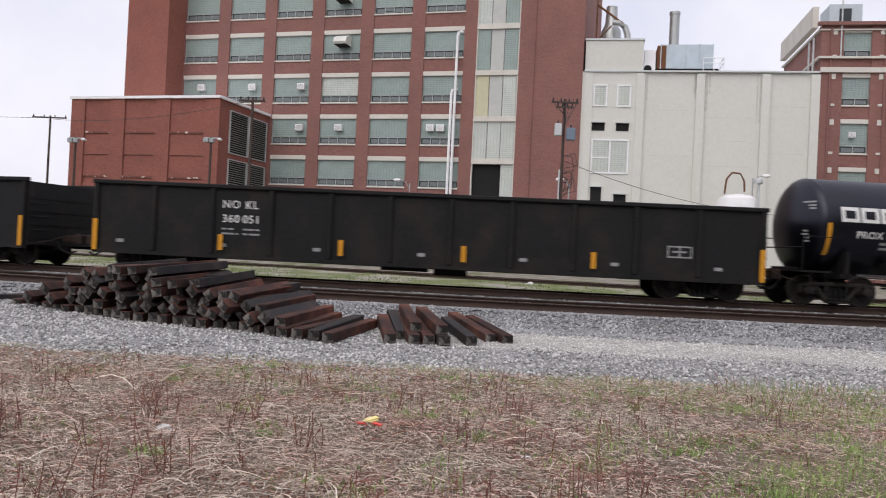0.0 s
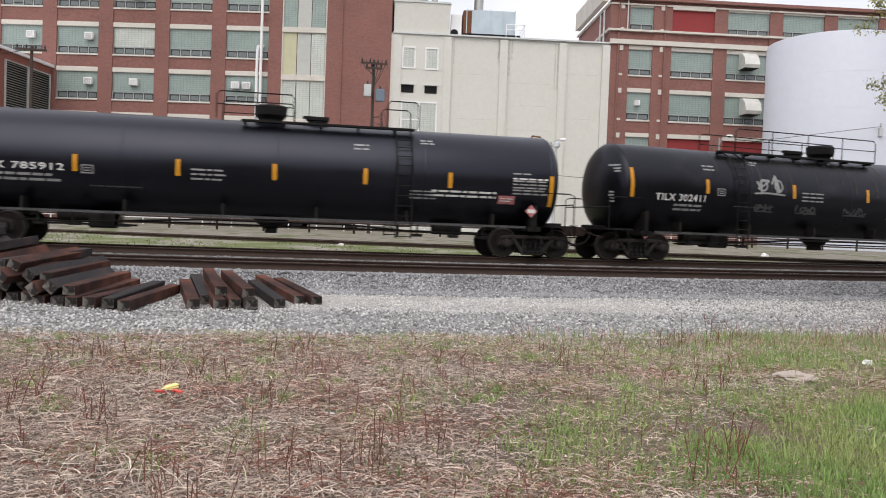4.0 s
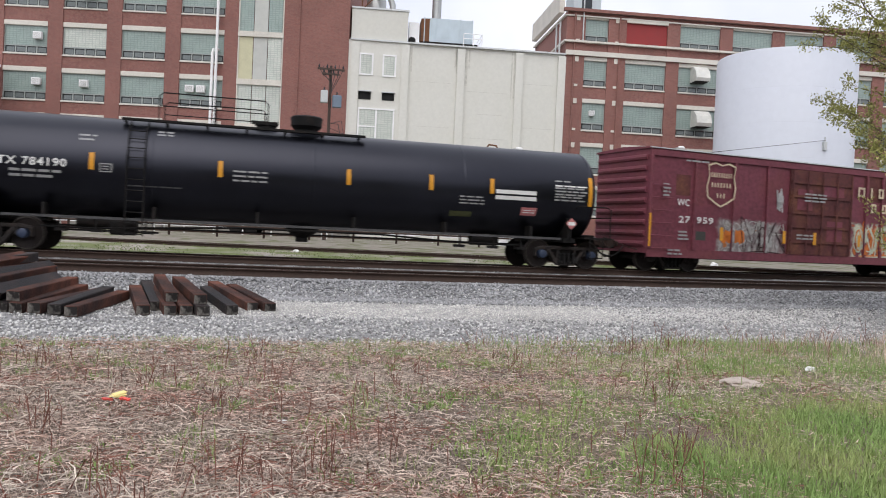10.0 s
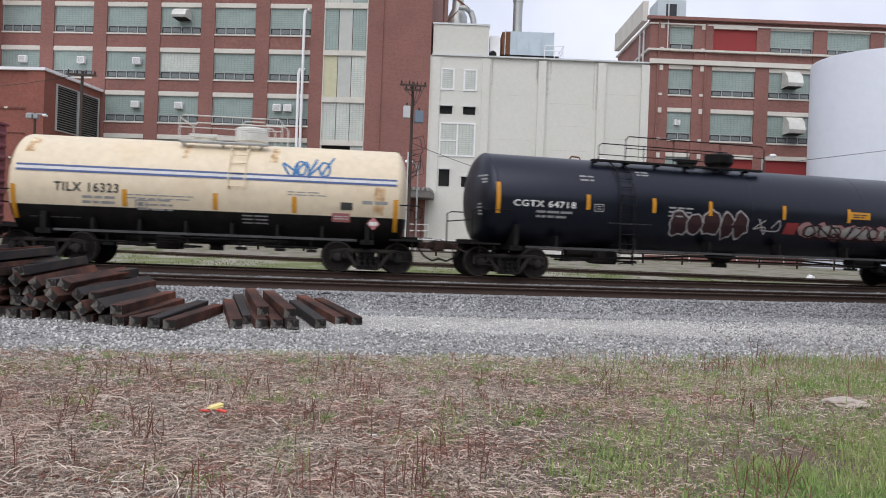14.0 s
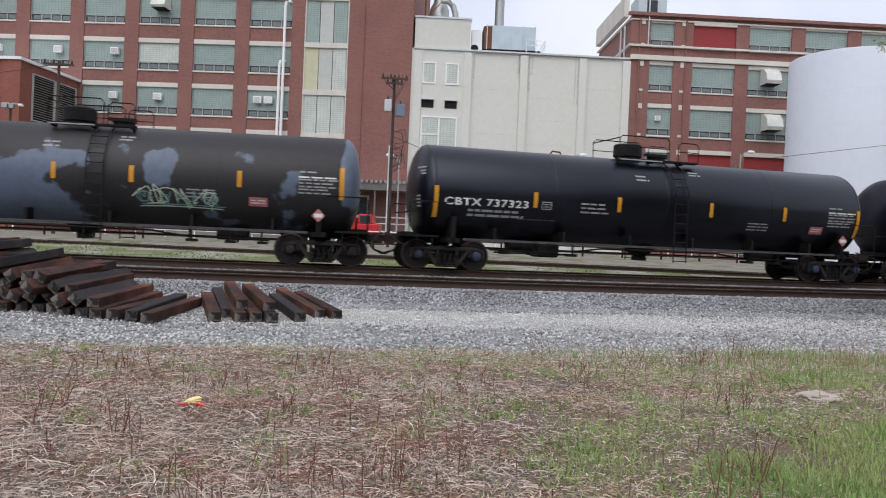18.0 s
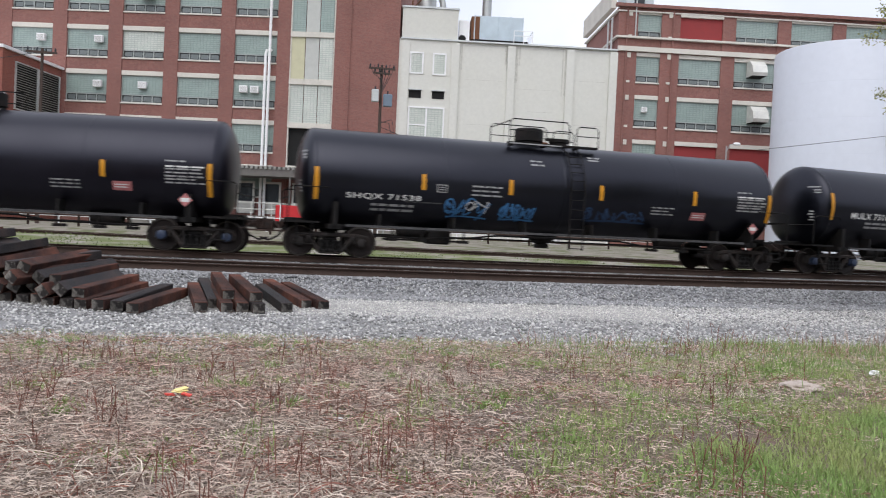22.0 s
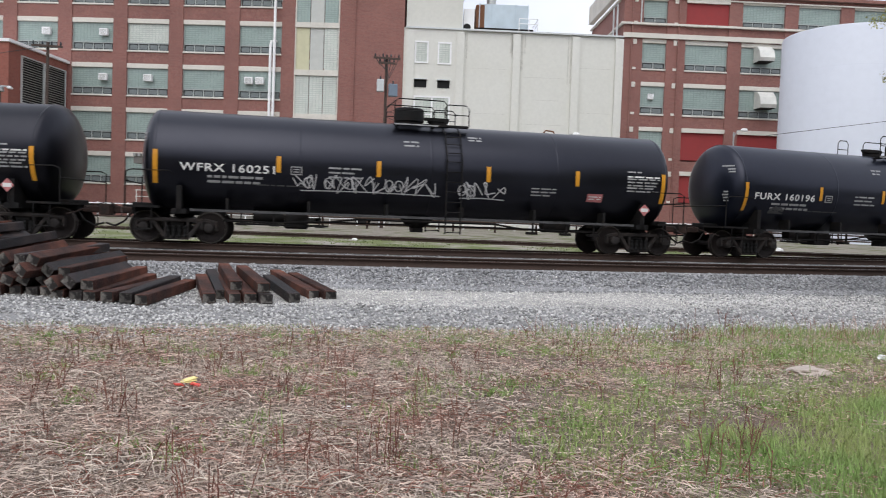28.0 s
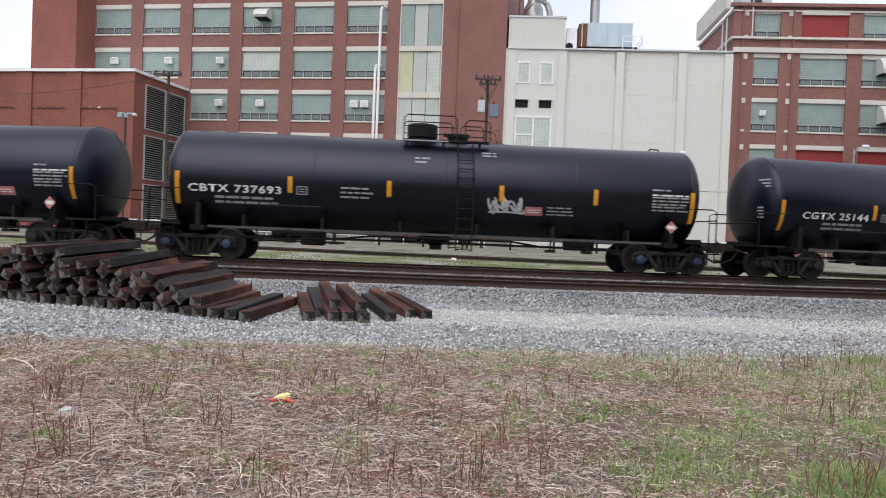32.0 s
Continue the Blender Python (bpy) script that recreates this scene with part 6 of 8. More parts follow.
    near = [q for q in reflect if -3.0 < q < -1.85]
    stencil_rows(car, near[0] + 0.35 if near else -2.88, zc - 0.06 - low, 0.95, 3, r, zc, DECAL_GREY, 0.05, 0.13, seed + 2)
    stencil_rows(car, half - 4.35, zc - 0.38 - low, 0.8, 3, r, zc, DECAL_GREY, 0.04, 0.1, seed + 3)
    stencil_rows(car, -4.9, zc - 0.62 - low, 1.5, 1, r, zc, DULL_TAG, 0.035, 0.1, seed + 4)
    b = bmesh.new()
    u_, v_ = box[1] + 0.44, zc - 0.28 - low
    u_ = max([u_] + [q + 0.2 for q in reflect if u_ - 0.1 < q < u_ + 0.45])
    for u0, u1, v0, v1 in ((0, 0.32, 0.21, 0.24), (0, 0.32, 0, 0.03), (0, 0.03, 0.03, 0.21), (0.29, 0.32, 0.03, 0.21), (0.08, 0.24, 0.07, 0.1), (0.08, 0.24, 0.14, 0.17)):
        b.faces.new([b.verts.new((u_ + u, -(r + 0.02) * math.sqrt(1 - ((v + v_ - zc) / r) ** 2), v_ + v)) for u, v in ((u0, v0), (u1, v0), (u1, v1), (u0, v1))])
    part("stencil_box", b, DECAL_GREY, car)
    if ladder is not None and not lower:
        stencil_rows(car, ladder - 1.5, zc + 0.8, 0.45, 2, r, zc, DECAL_GREY, 0.05, 0.12, seed + 6)
        stencil_rows(car, ladder + 0.5, zc + 1.05, 0.42, 2, r, zc, DECAL_GREY, 0.045, 0.09, seed + 7)
    pc = part("placard", patch(plac - 0.26, plac + 0.26, zc - 0.73, zc - 0.48, r, zc, DECAL_RED), None, car, "faded red placard")
    stencil_rows(pc, plac - 0.2, zc - 0.59, 0.4, 2, r + 0.012, zc, DECAL, 0.03, 0.07, seed + 5)
    b = bmesh.new()
    zz = 1.45
    for u in (L - 1.25,):
        b.faces.new([b.verts.new(p) for p in ((u, -1.5, zz - 0.19), (u + 0.19, -1.5, zz), (u, -1.5, zz + 0.19), (u - 0.19, -1.5, zz))])
    pl = part("hazard_placard", b, DECAL_RED, car, "diamond-shaped hazard placard")
    b = bmesh.new()
    bm_box(b, L - 1.37, L - 1.13, -1.506, -1.502, zz - 0.055, zz + 0.055)
    part("placard_band", b, DECAL, pl)
    b = bmesh.new()
    bm_rod(b, (L - 1.25, -1.45, 1.0), (L - 1.25, -1.45, zz - 0.1), 0.02)
    part("placard_stem", b, UNDER, pl)
    couplers(car, L + 0.15)
    finish(car, sl, sr, caps)
    return car, L, r, zc


def gondola(centre, h, half, label, mark):
    car = thing("gondola_car", label, "gondola car", group="train cars")
    sl, sr, z0, z1, y = centre - h, centre + h, 0.64, 2.62, 1.5
    for s in (-1, 1):
        b = bmesh.new()
        bm_box(b, -half, half, s * y - 0.015, s * y + 0.015, z0, z1)
        part("side_wall", b, GONDOLA, car)
        b = bmesh.new()
        bm_box(b, s * half - 0.03, s * half + 0.03, -y + 0.02, y - 0.02, z0, z1)
        part("end_wall", b, GONDOLA, car)
    b = bmesh.new()
    bm_box(b, -half + 0.04, half - 0.04, -y + 0.03, y - 0.03, z0 + 0.35, z0 + 0.45)
    part("car_floor", b, GONDOLA, car)
    for s in (-1, 1):
        b = bmesh.new()
        bm_box(b, -half - 0.05, half + 0.05, s * y - 0.11, s * y + 0.08, z1, z1 + 0.12)
        part("top_chord", b, GONDOLA, car, bevel=0.02)
        b = bmesh.new()
        bm_box(b, -half, half, s * y - 0.07, s * y + 0.05, z0 - 0.1, z0 + 0.02)
        part("side_sill", b, GONDOLA, car)
        n = 11
        for i in range(n + 1):
            x = -half + 0.08 + (2 * half - 0.16) * i / n
            b = bmesh.new()
            w = 0.075
            bm_box(b, x - w, x + w, s * y + (-0.11 if s < 0 else 0.016), s * y + (-0.016 if s < 0 else 0.11), z0 + 0.02, z1)
            part("side_stake", b, GONDOLA, car, bevel=0.03)
    b = bmesh.new()
    bm_box(b, -half, half, -0.3, 0.3, 0.5, 0.95)
    part("centre_sill", b, UNDER, car)
    b = bmesh.new()
    bm_box(b, -1.2, 0.2, -1.0, -0.4, 0.42, 0.62)
    bm_rod(b, (0.4, -0.8, 0.5), (1.4, -0.8, 0.5), 0.16)
    part("brake_gear", b, UNDER, car)
    for s in (-1, 1):
        b = bmesh.new()
        for k in range(4):
            bm_tube(b, [(s * (half + 0.07), -1.35, 0.7 + 0.42 * k), (s * (half + 0.07), -0.8, 0.7 + 0.42 * k)], 0.02)
            bm_box(b, s * half + s * 0.03 - 0.02, s * half + s * 0.03 + 0.02, -1.45, 1.45, 0.85 + 0.42 * k, 0.93 + 0.42 * k)
        part("end_ladder", b, GONDOLA, car)
    for f, tall in ((0.005, 1), (0.2, 0), (0.383, 0), (0.566, 0), (0.755, 0), (0.995, 1)):
        x = -half + 2 * half * f
        b = bmesh.new()
        bm_box(b, x - 0.07, x + 0.07, -y - 0.125, -y - 0.112, 0.62 if tall else 0.78, 1.55 if tall else 1.25)
        part("reflector", b, YELLOW, car)
    rnd = random.Random(3)
    for k in range(7):
        b = bmesh.new()
        x = -half + 1.0 + (2 * half - 2) * k / 6 + rnd.uniform(-0.3, 0.3)
        bm_box(b, x - 0.11, x + 0.11, -y - 0.03, -y - 0.018, 0.88, 0.98)
        part("small_label", b, DECAL_GREY, car)
    if mark:
        for i, (w, z) in enumerate(zip(mark, (2.05, 1.62))):
            for j, t in enumerate(w):
                me = text_mesh(t, 0.33, DECAL, 0.003)
                o = part("lettering", me, None, car)
                o.matrix_local = pose(-half + 4.22 + 0.62 * j, -y - 0.022, z, 90, 0, 0)
        stencil_rows(car, -half + 3.95, 1.4, 0.5, 2, 1, 0, DECAL_GREY, 0.05, 0.14, 4, flat=-y - 0.022)
        stencil_rows(car, -half + 4.6, 1.4, 0.5, 2, 1, 0, DECAL_GREY, 0.05, 0.14, 5, flat=-y - 0.022)
        b = bmesh.new()
        x = half - 2.4
        for a, c, e, f in ((-0.35, 0.35, 1.2, 1.24), (-0.35, 0.35, 1.5, 1.54), (-0.35, -0.31, 1.24, 1.5), (0.31, 0.35, 1.24, 1.5), (-0.02, 0.02, 1.24, 1.5), (-0.2, 0.2, 1.35, 1.4)):
            bm_box(b, x + a, x + c, -y - 0.03, -y - 0.02, e, f)
        part("stencil_box", b, DECAL_GREY, car)
    couplers(car, half + 0.1)
    finish(car, sl, sr)
    return car


def boxcar(centre, h, half):
    car = thing("boxcar", "faded maroon boxcar with sprayed graffiti along its foot", "boxcar", group="train cars")
    sl, sr, z0, z1, y = centre - h, centre + h, 0.62, 4.08, 1.48
    b = bmesh.new()
    bm_box(b, -half, half, -y, y, z0, z1)
    part("body", b, MAROON, car)
    b = bmesh.new()
    prof = [(-y - 0.06, z1), (-y - 0.06, z1 + 0.06), (0, z1 + 0.14), (y + 0.06, z1 + 0.06), (y + 0.06, z1)]
    rings = [[b.verts.new((x, p, q)) for p, q in prof] for x in (-half - 0.05, half + 0.05)]
    for i in range(4):
        b.faces.new((rings[0][i], rings[0][i + 1], rings[1][i + 1], rings[1][i]))
    for r_ in rings:
        b.faces.new(r_)
    part("roof", b, MAROON, car)
    b = bmesh.new()
    bm_box(b, -half - 0.05, half + 0.05, -y - 0.085, -y - 0.063, z1 + 0.02, z1 + 0.055)
    part("roof_edge", b, LIGHT_METAL, car, "pale galvanised roof edge")
    b = bmesh.new()
    bm_box(b, -half, half, -y - 0.06, -y - 0.004, z1 - 0.22, z1 - 0.02)
    part("top_chord", b, MAROON, car)
    b = bmesh.new()
    bm_box(b, -half, half, -y - 0.05, -y - 0.004, z0 - 0.12, z0 + 0.16)
    part("side_sill", b, MAROON, car)
    posts = [-half + 0.06, -5.8, -4.08, -2.54, 2.45, 3.3, 4.12, 4.95, 5.9, 6.88, half - 0.06]
    for x in posts:
        b = bmesh.new()
        bm_box(b, x - 0.06, x + 0.06, -y - 0.09, -y - 0.004, z0 + 0.16, z1 - 0.22)
        part("side_post", b, MAROON, car, bevel=0.02)
    # plug door
    dx0, dx1 = -1.5, 1.58
    b = bmesh.new()
    bm_box(b, dx0, dx1, -y - 0.07, -y - 0.004, z0 + 0.16, z1 - 0.24)
    door = part("sliding_door", b, DOOR_RUST, car, "rust-stained double sliding door")
    for z in (1.2, 1.75, 2.25, 2.85, 3.35):
        b = bmesh.new()
        bm_box(b, dx0 + 0.02, dx1 - 0.02, -y - 0.12, -y - 0.072, z, z + 0.09)
        part("door_rib", b, DOOR_RUST, door)
    for x in np.linspace(dx0 + 0.05, dx1 - 0.05, 5):
        b = bmesh.new()
        bm_rod(b, (x, -y - 0.14, z0 + 0.18), (x, -y - 0.14, z1 - 0.26), 0.028, n=6)
        part("lock_rod", b, DOOR_RUST, door)
    for x, z, w, h in ((dx0 + 0.35, 2.4, 0.75, 0.75), (dx1 - 1.2, 1.3, 0.8, 0.75), (dx1 - 1.5, 2.95, 1.1, 0.4)):
        b = bmesh.new()
        bm_box(b, x, x + w, -y - 0.08, -y - 0.073, z, z + h)
        part("rust_patch", b, MAROON, door)
    # end ladder bars
    for s in (-1, 1):
        b = bmesh.new()
        for k in range(6):
            bm_tube(b, [(s * (half - 0.1), -y - 0.12, 0.8 + 0.42 * k), (s * (half - 0.9), -y - 0.12, 0.8 + 0.42 * k)], 0.018)
        part("grab_irons", b, MAROON, car)
        b = bmesh.new()
        bm_box(b, s * half - 0.08 if s > 0 else -half, half if s > 0 else -half + 0.08, -y - 0.11, -y - 0.1, 0.85, 1.95)
        part("reflector", b, YELLOW, car)
    for x in (-4.68, -1.79, -0.29, 2.0, 4.2):
        b = bmesh.new()
        bm_box(b, x - 0.07, x + 0.07, -y - 0.16, -y - 0.15, 1.15, 1.6)
        part("reflector", b, YELLOW, car)
    f = -y - 0.008
    # shield outline and rows of name blocks
    b = bmesh.new()
    cx = -half + 2.99
    ring = [(-0.62, 3.72), (-0.3, 3.82), (0, 3.74), (0.3, 3.82), (0.62, 3.72), (0.56, 3.35), (0.66, 2.95), (0.6, 2.6), (0.3, 2.42), (0, 2.28), (-0.3, 2.42), (-0.6, 2.6), (-0.66, 2.95), (-0.56, 3.35)]
    rim = [[b.verts.new((cx + px * k, f - 0.085, 3.1 + (pz - 3.1) * k)) for px, pz in ring] for k in (1.0, 0.92)]
    for i in range(len(ring)):
        n_ = (i + 1) % len(ring)
        b.faces.new((rim[0][i], rim[0][n_], rim[1][n_], rim[1][i]))
    part("shield_emblem", b, NAME_TAN, car, "pale shield outline")
    cream_ = NAME_TAN
    for z, w, n_ in ((3.3, 0.92, 9), (2.96, 0.86, 7), (2.6, 0.36, 3)):
        blocks(car, "name_block", cx - w / 2, cx + w / 2, z, 0.16, [w / n_ * 0.66] * n_, 1, 0, NAME_TAN, f - 0.085, 0.3)
    blocks(car, "name_block", 1.9, 6.72, 3.05, 0.36, [0.36, 0.1, 0.27, 0.28, 0.28, 0.28, 0.27, 0.1, 0.28], 1, 0, cream_, f - 0.092, 0.24)
    blocks(car, "name_block", 2.64, 6.3, 2.48, 0.34, [0.27, 0.25, 0.28, 0.26, 0.27, 0.27, 0.1], 1, 0, cream_, f - 0.092, 0.24)
    for t, x0, x1, z0_, z1_ in (("WC", -6.6, -6.08, 2.25, 2.48), ("27", -6.5, -6.02, 1.68, 1.91), ("959", -5.74, -5.02, 1.69, 1.91)):
        o = part("lettering", sized(text_mesh(t, 0.3, DECAL, 0.006), x0, x1, z0_, z1_), None, car)
        o.matrix_local = pose((x0 + x1) / 2, -y - 0.1, z0_, 90, 0, 0)
    for x, z, w, n_ in ((-6.5, 1.35, 0.45, 3), (-6.3, 3.75, 1.0, 1), (-7.2, 2.9, 0.3, 4), (-0.9, 2.95, 1.1, 3), (-1.2, 1.45, 0.8, 2), (-6.9, 0.72, 0.6, 2)):
        stencil_rows(car, x, z, w, n_, 1, 0, DECAL_GREY, 0.06, 0.12, int(60 + x * 3), flat=-y - 0.17 if abs(x) < 2 else -y - 0.1)
    b = bmesh.new()
    bm_box(b, -5.75, -5.25, -y - 0.012, -y - 0.004, 1.12, 1.42)
    part("dark_plate", b, DECAL_BLACK, car)
    for x0, x1, z0_, z1_ in ((-6.6, -6.0, 2.6, 3.3), (2.3, 3.9, 2.9, 3.9), (5.2, 6.4, 2.2, 3.0)):
        b = bmesh.new()
        bm_box(b, x0, x1, -y - 0.006, -y - 0.002, z0_, z1_)
        part("repainted_patch", b, DOOR_RUST, car)
    # sprayed letters along the foot, over the panels and the posts
    marks = sorted(posts)
    for x0, x1, mt in ((dx1 + 0.02, half - 0.02, MURAL), (-half + 1.7, dx0 - 0.02, MURAL_SILVER)):
        stops = [x0] + [q for p in marks if x0 < p < x1 for q in (p - 0.061, p + 0.061)] + [x1]
        for a, c in zip(stops[0::2], stops[1::2]):
            if c > a:
                b = bmesh.new()
                bm_box(b, a, c, f - 0.002, -y - 0.001, z0 + 0.165, 2.3)
                part("sprayed_panel", b, mt, car)
        for p in marks:
            if x0 < p < x1:
                b = bmesh.new()
                bm_box(b, p - 0.055, p + 0.055, -y - 0.093, -y - 0.0905, z0 + 0.17, 2.3)
                part("sprayed_post", b, mt, car)
    squiggle(car, 6.0, 0.95, 1.3, 0.7, 1, 0, SPRAY_WHITE, 7, 0.04, f - 0.01, 5)
    squiggle(car, -2.1, 2.36, 0.28, 0.66, 1, 0, SPRAY_WHITE, 9, 0.06, f - 0.02, 3)
    part_x = (-4.5, -3.75)
    for k in range(3):
        squiggle(car, part_x[0] + 0.1 * k, 1.1 + 0.05 * k, part_x[1] - part_x[0], 0.32, 1, 0, SPRAY_ORANGE, 80 + k, 0.13, f - 0.012 - 0.003 * k, 3)
    squiggle(car, -3.6, 0.85, 1.9, 0.95, 1, 0, DARK_TAG, 84, 0.03, f - 0.02, 5)
    squiggle(car, -4.4, 1.5, 2.6, 0.42, 1, 0, SPRAY_SILVER, 85, 0.04, f - 0.014, 5)
    squiggle(car, 2.0, 0.9, 4.4, 1.1, 1, 0, SPRAY_ORANGE, 86, 0.045, f - 0.012, 8)
    squiggle(car, 1.9, 0.85, 4.6, 1.15, 1, 0, SPRAY_MINT, 87, 0.05, f - 0.015, 8)
    for s in (-1, 1):
        for k in range(9):
            b = bmesh.new()
            zz = z0 + 0.3 + k * 0.36
            bm_rod(b, (s * (half - 0.01), -y + 0.1, zz), (s * (half - 0.01), y - 0.1, zz), 0.1, n=8)
            part("end_rib", b, MAROON, car)
    b = bmesh.new()
    bm_box(b, -half + 1, half - 1, -0.35, 0.35, 0.45, 0.62)
    part("centre_sill", b, UNDER, car)
    couplers(car, half + 0.1)
    finish(car, sl, sr)
    return car


# the train, in the order in which it passes
gondola(-23.6, 8.2, 9.9, "black sooty gondola ahead of the train", None)
gondola(-1.75, 8.2, 9.9, "long black ribbed gondola with yellow reflectors", (("NO", "KL"), ("360", "051")))
NAME6 = [0.56] * 6
TOP_L, TOP_R = (-5.18, 1.7), (-0.9, 5.3)
c, L, r, zc = tank_car(18.4, 7.95, 8.56, "long black tank car with large white name blocks", BLACK_PAINT, dome=0.07, hatch=1.5, ladder=None, long_walk=(-1.15, 5.04), rails=(0.5, 4.6), bowl=True,
                       reflect=(-4.75, -2.33, 0.26, 2.83, 5.16), low=0.2, box=(-7.71, -6.0, 2.03, 2.24), mark="PROX 35262", seed=11, plac=6.7)
blocks(c, "name_block", -8.2, -4.57, zc + 0.11, 0.44, NAME6, r, zc, DECAL)
part("yellow_label", patch(0.49, 1.33, 1.84, 2.07, r, zc, DECAL_YELLOW), None, c, "faded greenish-yellow label")
stencil_rows(c, 5.27, 1.9, 1.25, 2, r, zc, DECAL_GREY, 0.05, 0.1, 13)
stencil_rows(c, 7.1, 2.65, 1.4, 1, r, zc, DECAL_GREY, 0.03, 0.1, 14)
c, L, r, zc = tank_car(38.01, 7.9, 8.39, "long black tank car with small white stencil lines", BLACK_PAINT, dome=-0.1, hatch=1.3, ladder=3.85, long_walk=(-0.9, 4.2), rails=(-1.6, 0.6), bowl=True,
                       reflect=(-5.25, -2.55, 0.1, 2.7, 5.23), low=0.1, mark="CBTX 785912", box=(-8.15, -5.53, 2.05, 2.24), seed=21, plac=7.0)
stencil_rows(c, 4.68, 1.92, 2.0, 2, r, zc, DECAL, 0.06, 0.13, 26)
c, L, r, zc = tank_car(57.86, 8.3, 8.92, "weathered black tank car with drip-stained upper shell", BLACK_WORN, dome=0.07, hatch=-1.2, ladder=-4.64, long_walk=TOP_L, rails=(-4.6, 1.7), bowl=True,
                       reflect=(-6.04, -2.44, 0.9, 3.21, 6.19), low=-0.14, mark="TILX 302411", box=(-8.03, -6.1, 2.0, 2.23), seed=31, plac=5.2)
squiggle(c, -4.2, 2.42, 1.3, 0.5, r, zc, DECAL_GREY, 3, 0.06, loops=4)
for x, w in ((-4.05, 0.75), (-2.3, 0.9), (-0.2, 1.05)):
    squiggle(c, x, 1.8, w, 0.22, r, zc, DULL_TAG, 40 + int(w * 9), 0.05, loops=4)
rnd = random.Random(35)
for k in range(22):
    x, w, z = -5.6 + 7.4 * k / 21 + rnd.uniform(-0.15, 0.15), rnd.uniform(0.02, 0.09), rnd.uniform(2.3, 3.3)
    part("drip_stain", patch(x, x + w, z, 3.72, r, zc, DRIP, 0.02, 0.007), None, c, "brownish drip stain")
part("white_bar", patch(7.54, 8.2, 2.57, 2.7, r, zc, DECAL, -0.05), None, c)
part("white_bar", patch(7.5, 8.36, 2.76, 2.89, r, zc, DECAL, -0.05), None, c)
part("white_bar", patch(1.95, 2.12, 1.72, 1.9, r, zc, DECAL_GREY, 0.04), None, c)
yl = part("yellow_label", patch(5.73, 6.5, 1.8, 2.06, r, zc, YELLOW), None, c)
stencil_rows(yl, 5.85, 1.95, 0.5, 2, r + 0.012, zc, DECAL_BLACK, 0.04, 0.08, 33)
stencil_rows(c, 5.7, 1.62, 2.2, 2, r, zc, DECAL_GREY, 0.06, 0.12, 34)
c, L, r, zc = tank_car(77.95, 8.03, 8.42, "long black tank car with name blocks and small tags", BLACK_PAINT, dome=0.07, hatch=1.5, ladder=None, long_walk=(-0.65, 5.45), rails=(-1.55, 5.8), bowl=True,
                       reflect=(-5.45, -2.48, 0.12, 2.83, 5.2), low=0.09, box=(-7.76, -5.98, 2.07, 2.28), mark="PROX 33895", seed=41, plac=6.2)
blocks(c, "name_block", -8.1, -4.52, zc + 0.23, 0.42, NAME6, r, zc, DECAL)
squiggle(c, -4.47, 1.96, 1.6, 0.22, r, zc, SPRAY_WHITE, 5, 0.05, loops=7)
squiggle(c, -2.3, 1.6, 0.85, 0.5, r, zc, SPRAY_WHITE, 6, 0.028, loops=5)
squiggle(c, 1.84, 2.0, 1.75, 0.2, r, zc, SPRAY_WHITE, 7, 0.05, loops=7)
squiggle(c, 1.84, 1.6, 1.4, 0.17, r, zc, DECAL_GREY, 8, 0.045, loops=7)
part("yellow_label", patch(0.28, 1.09, 1.77, 1.97, r, zc, DECAL_YELLOW), None, c, "faded greenish-yellow label")
c, L, r, zc = tank_car(98.1, 8.3, 8.95, "long black tank car with a top walkway", BLACK_PAINT, dome=0.0, hatch=-1.2, ladder=-4.7, long_walk=TOP_L, rails=(-4.2, -1.2), bowl=True,
                       reflect=(-5.83, -2.47, 1.17, 3.68, 5.62), low=-0.11, mark="CBTX 784190", box=(-8.6, -6.45, 2.28, 2.5), seed=51, caps=CAPS_BLUE, plac=6.9)
part("white_bar", patch(5.75, 7.1, 2.28, 2.4, r, zc, DECAL), None, c)
part("white_bar", patch(5.75, 7.1, 2.1, 2.22, r, zc, DECAL), None, c)
part("yellow_label", patch(4.34, 5.05, 1.52, 1.68, r, zc, OLIVE_LABEL), None, c, "dull olive label")
boxcar(116.74, 6.22, 7.72)
c, L, r, zc = tank_car(131.5, 4.47, 5.26, "short cream tank car with blue stripes and black belly", CREAM, r=1.5, zc=2.2, dome=0.9, hatch=-0.45, ladder=0.74, deck=(-1.0, 1.5), mark="TILX 16323",
                       box=(-4.19, -2.46, 2.02, 2.28), mark_mat=DECAL_BLACK, trim=AWNING, reflect=(-2.3, 0.17, 2.37), low=0.3, seed=61, lower=UNDER, plac=3.7, data=False, head=0.4)
for z in (2.69, 2.55):
    part("blue_stripe", patch(-L + 0.66, L - 0.6, z, z + 0.055, r, zc, DECAL_BLUE), None, c, "faded blue stripe")
part("white_stripe", patch(-L + 0.66, L - 0.6, 2.61, 2.685, r, zc, DECAL), None, c)
for k in range(4):
    squiggle(c, 2.02 + 0.34 * k, 2.68, 0.36, 0.55, r, zc, SPRAY_BLUE, 31 + k, 0.06, loops=1).name = "emblem_loop"
part("dark_plate", patch(3.68, 4.02, 1.82, 2.03, r, zc, DECAL_BLACK), None, c)
stencil_rows(c, -2.24, 1.98, 1.8, 2, r, zc, DECAL_GREY, 0.03, 0.09, 62)
stencil_rows(c, 2.17, 2.25, 1.1, 2, r, zc, DECAL_GREY, 0.03, 0.08, 63)
stencil_rows(c, 4.3, 2.0, 0.75, 1, r, zc, DECAL_GREY, 0.1, 0.08, 64)
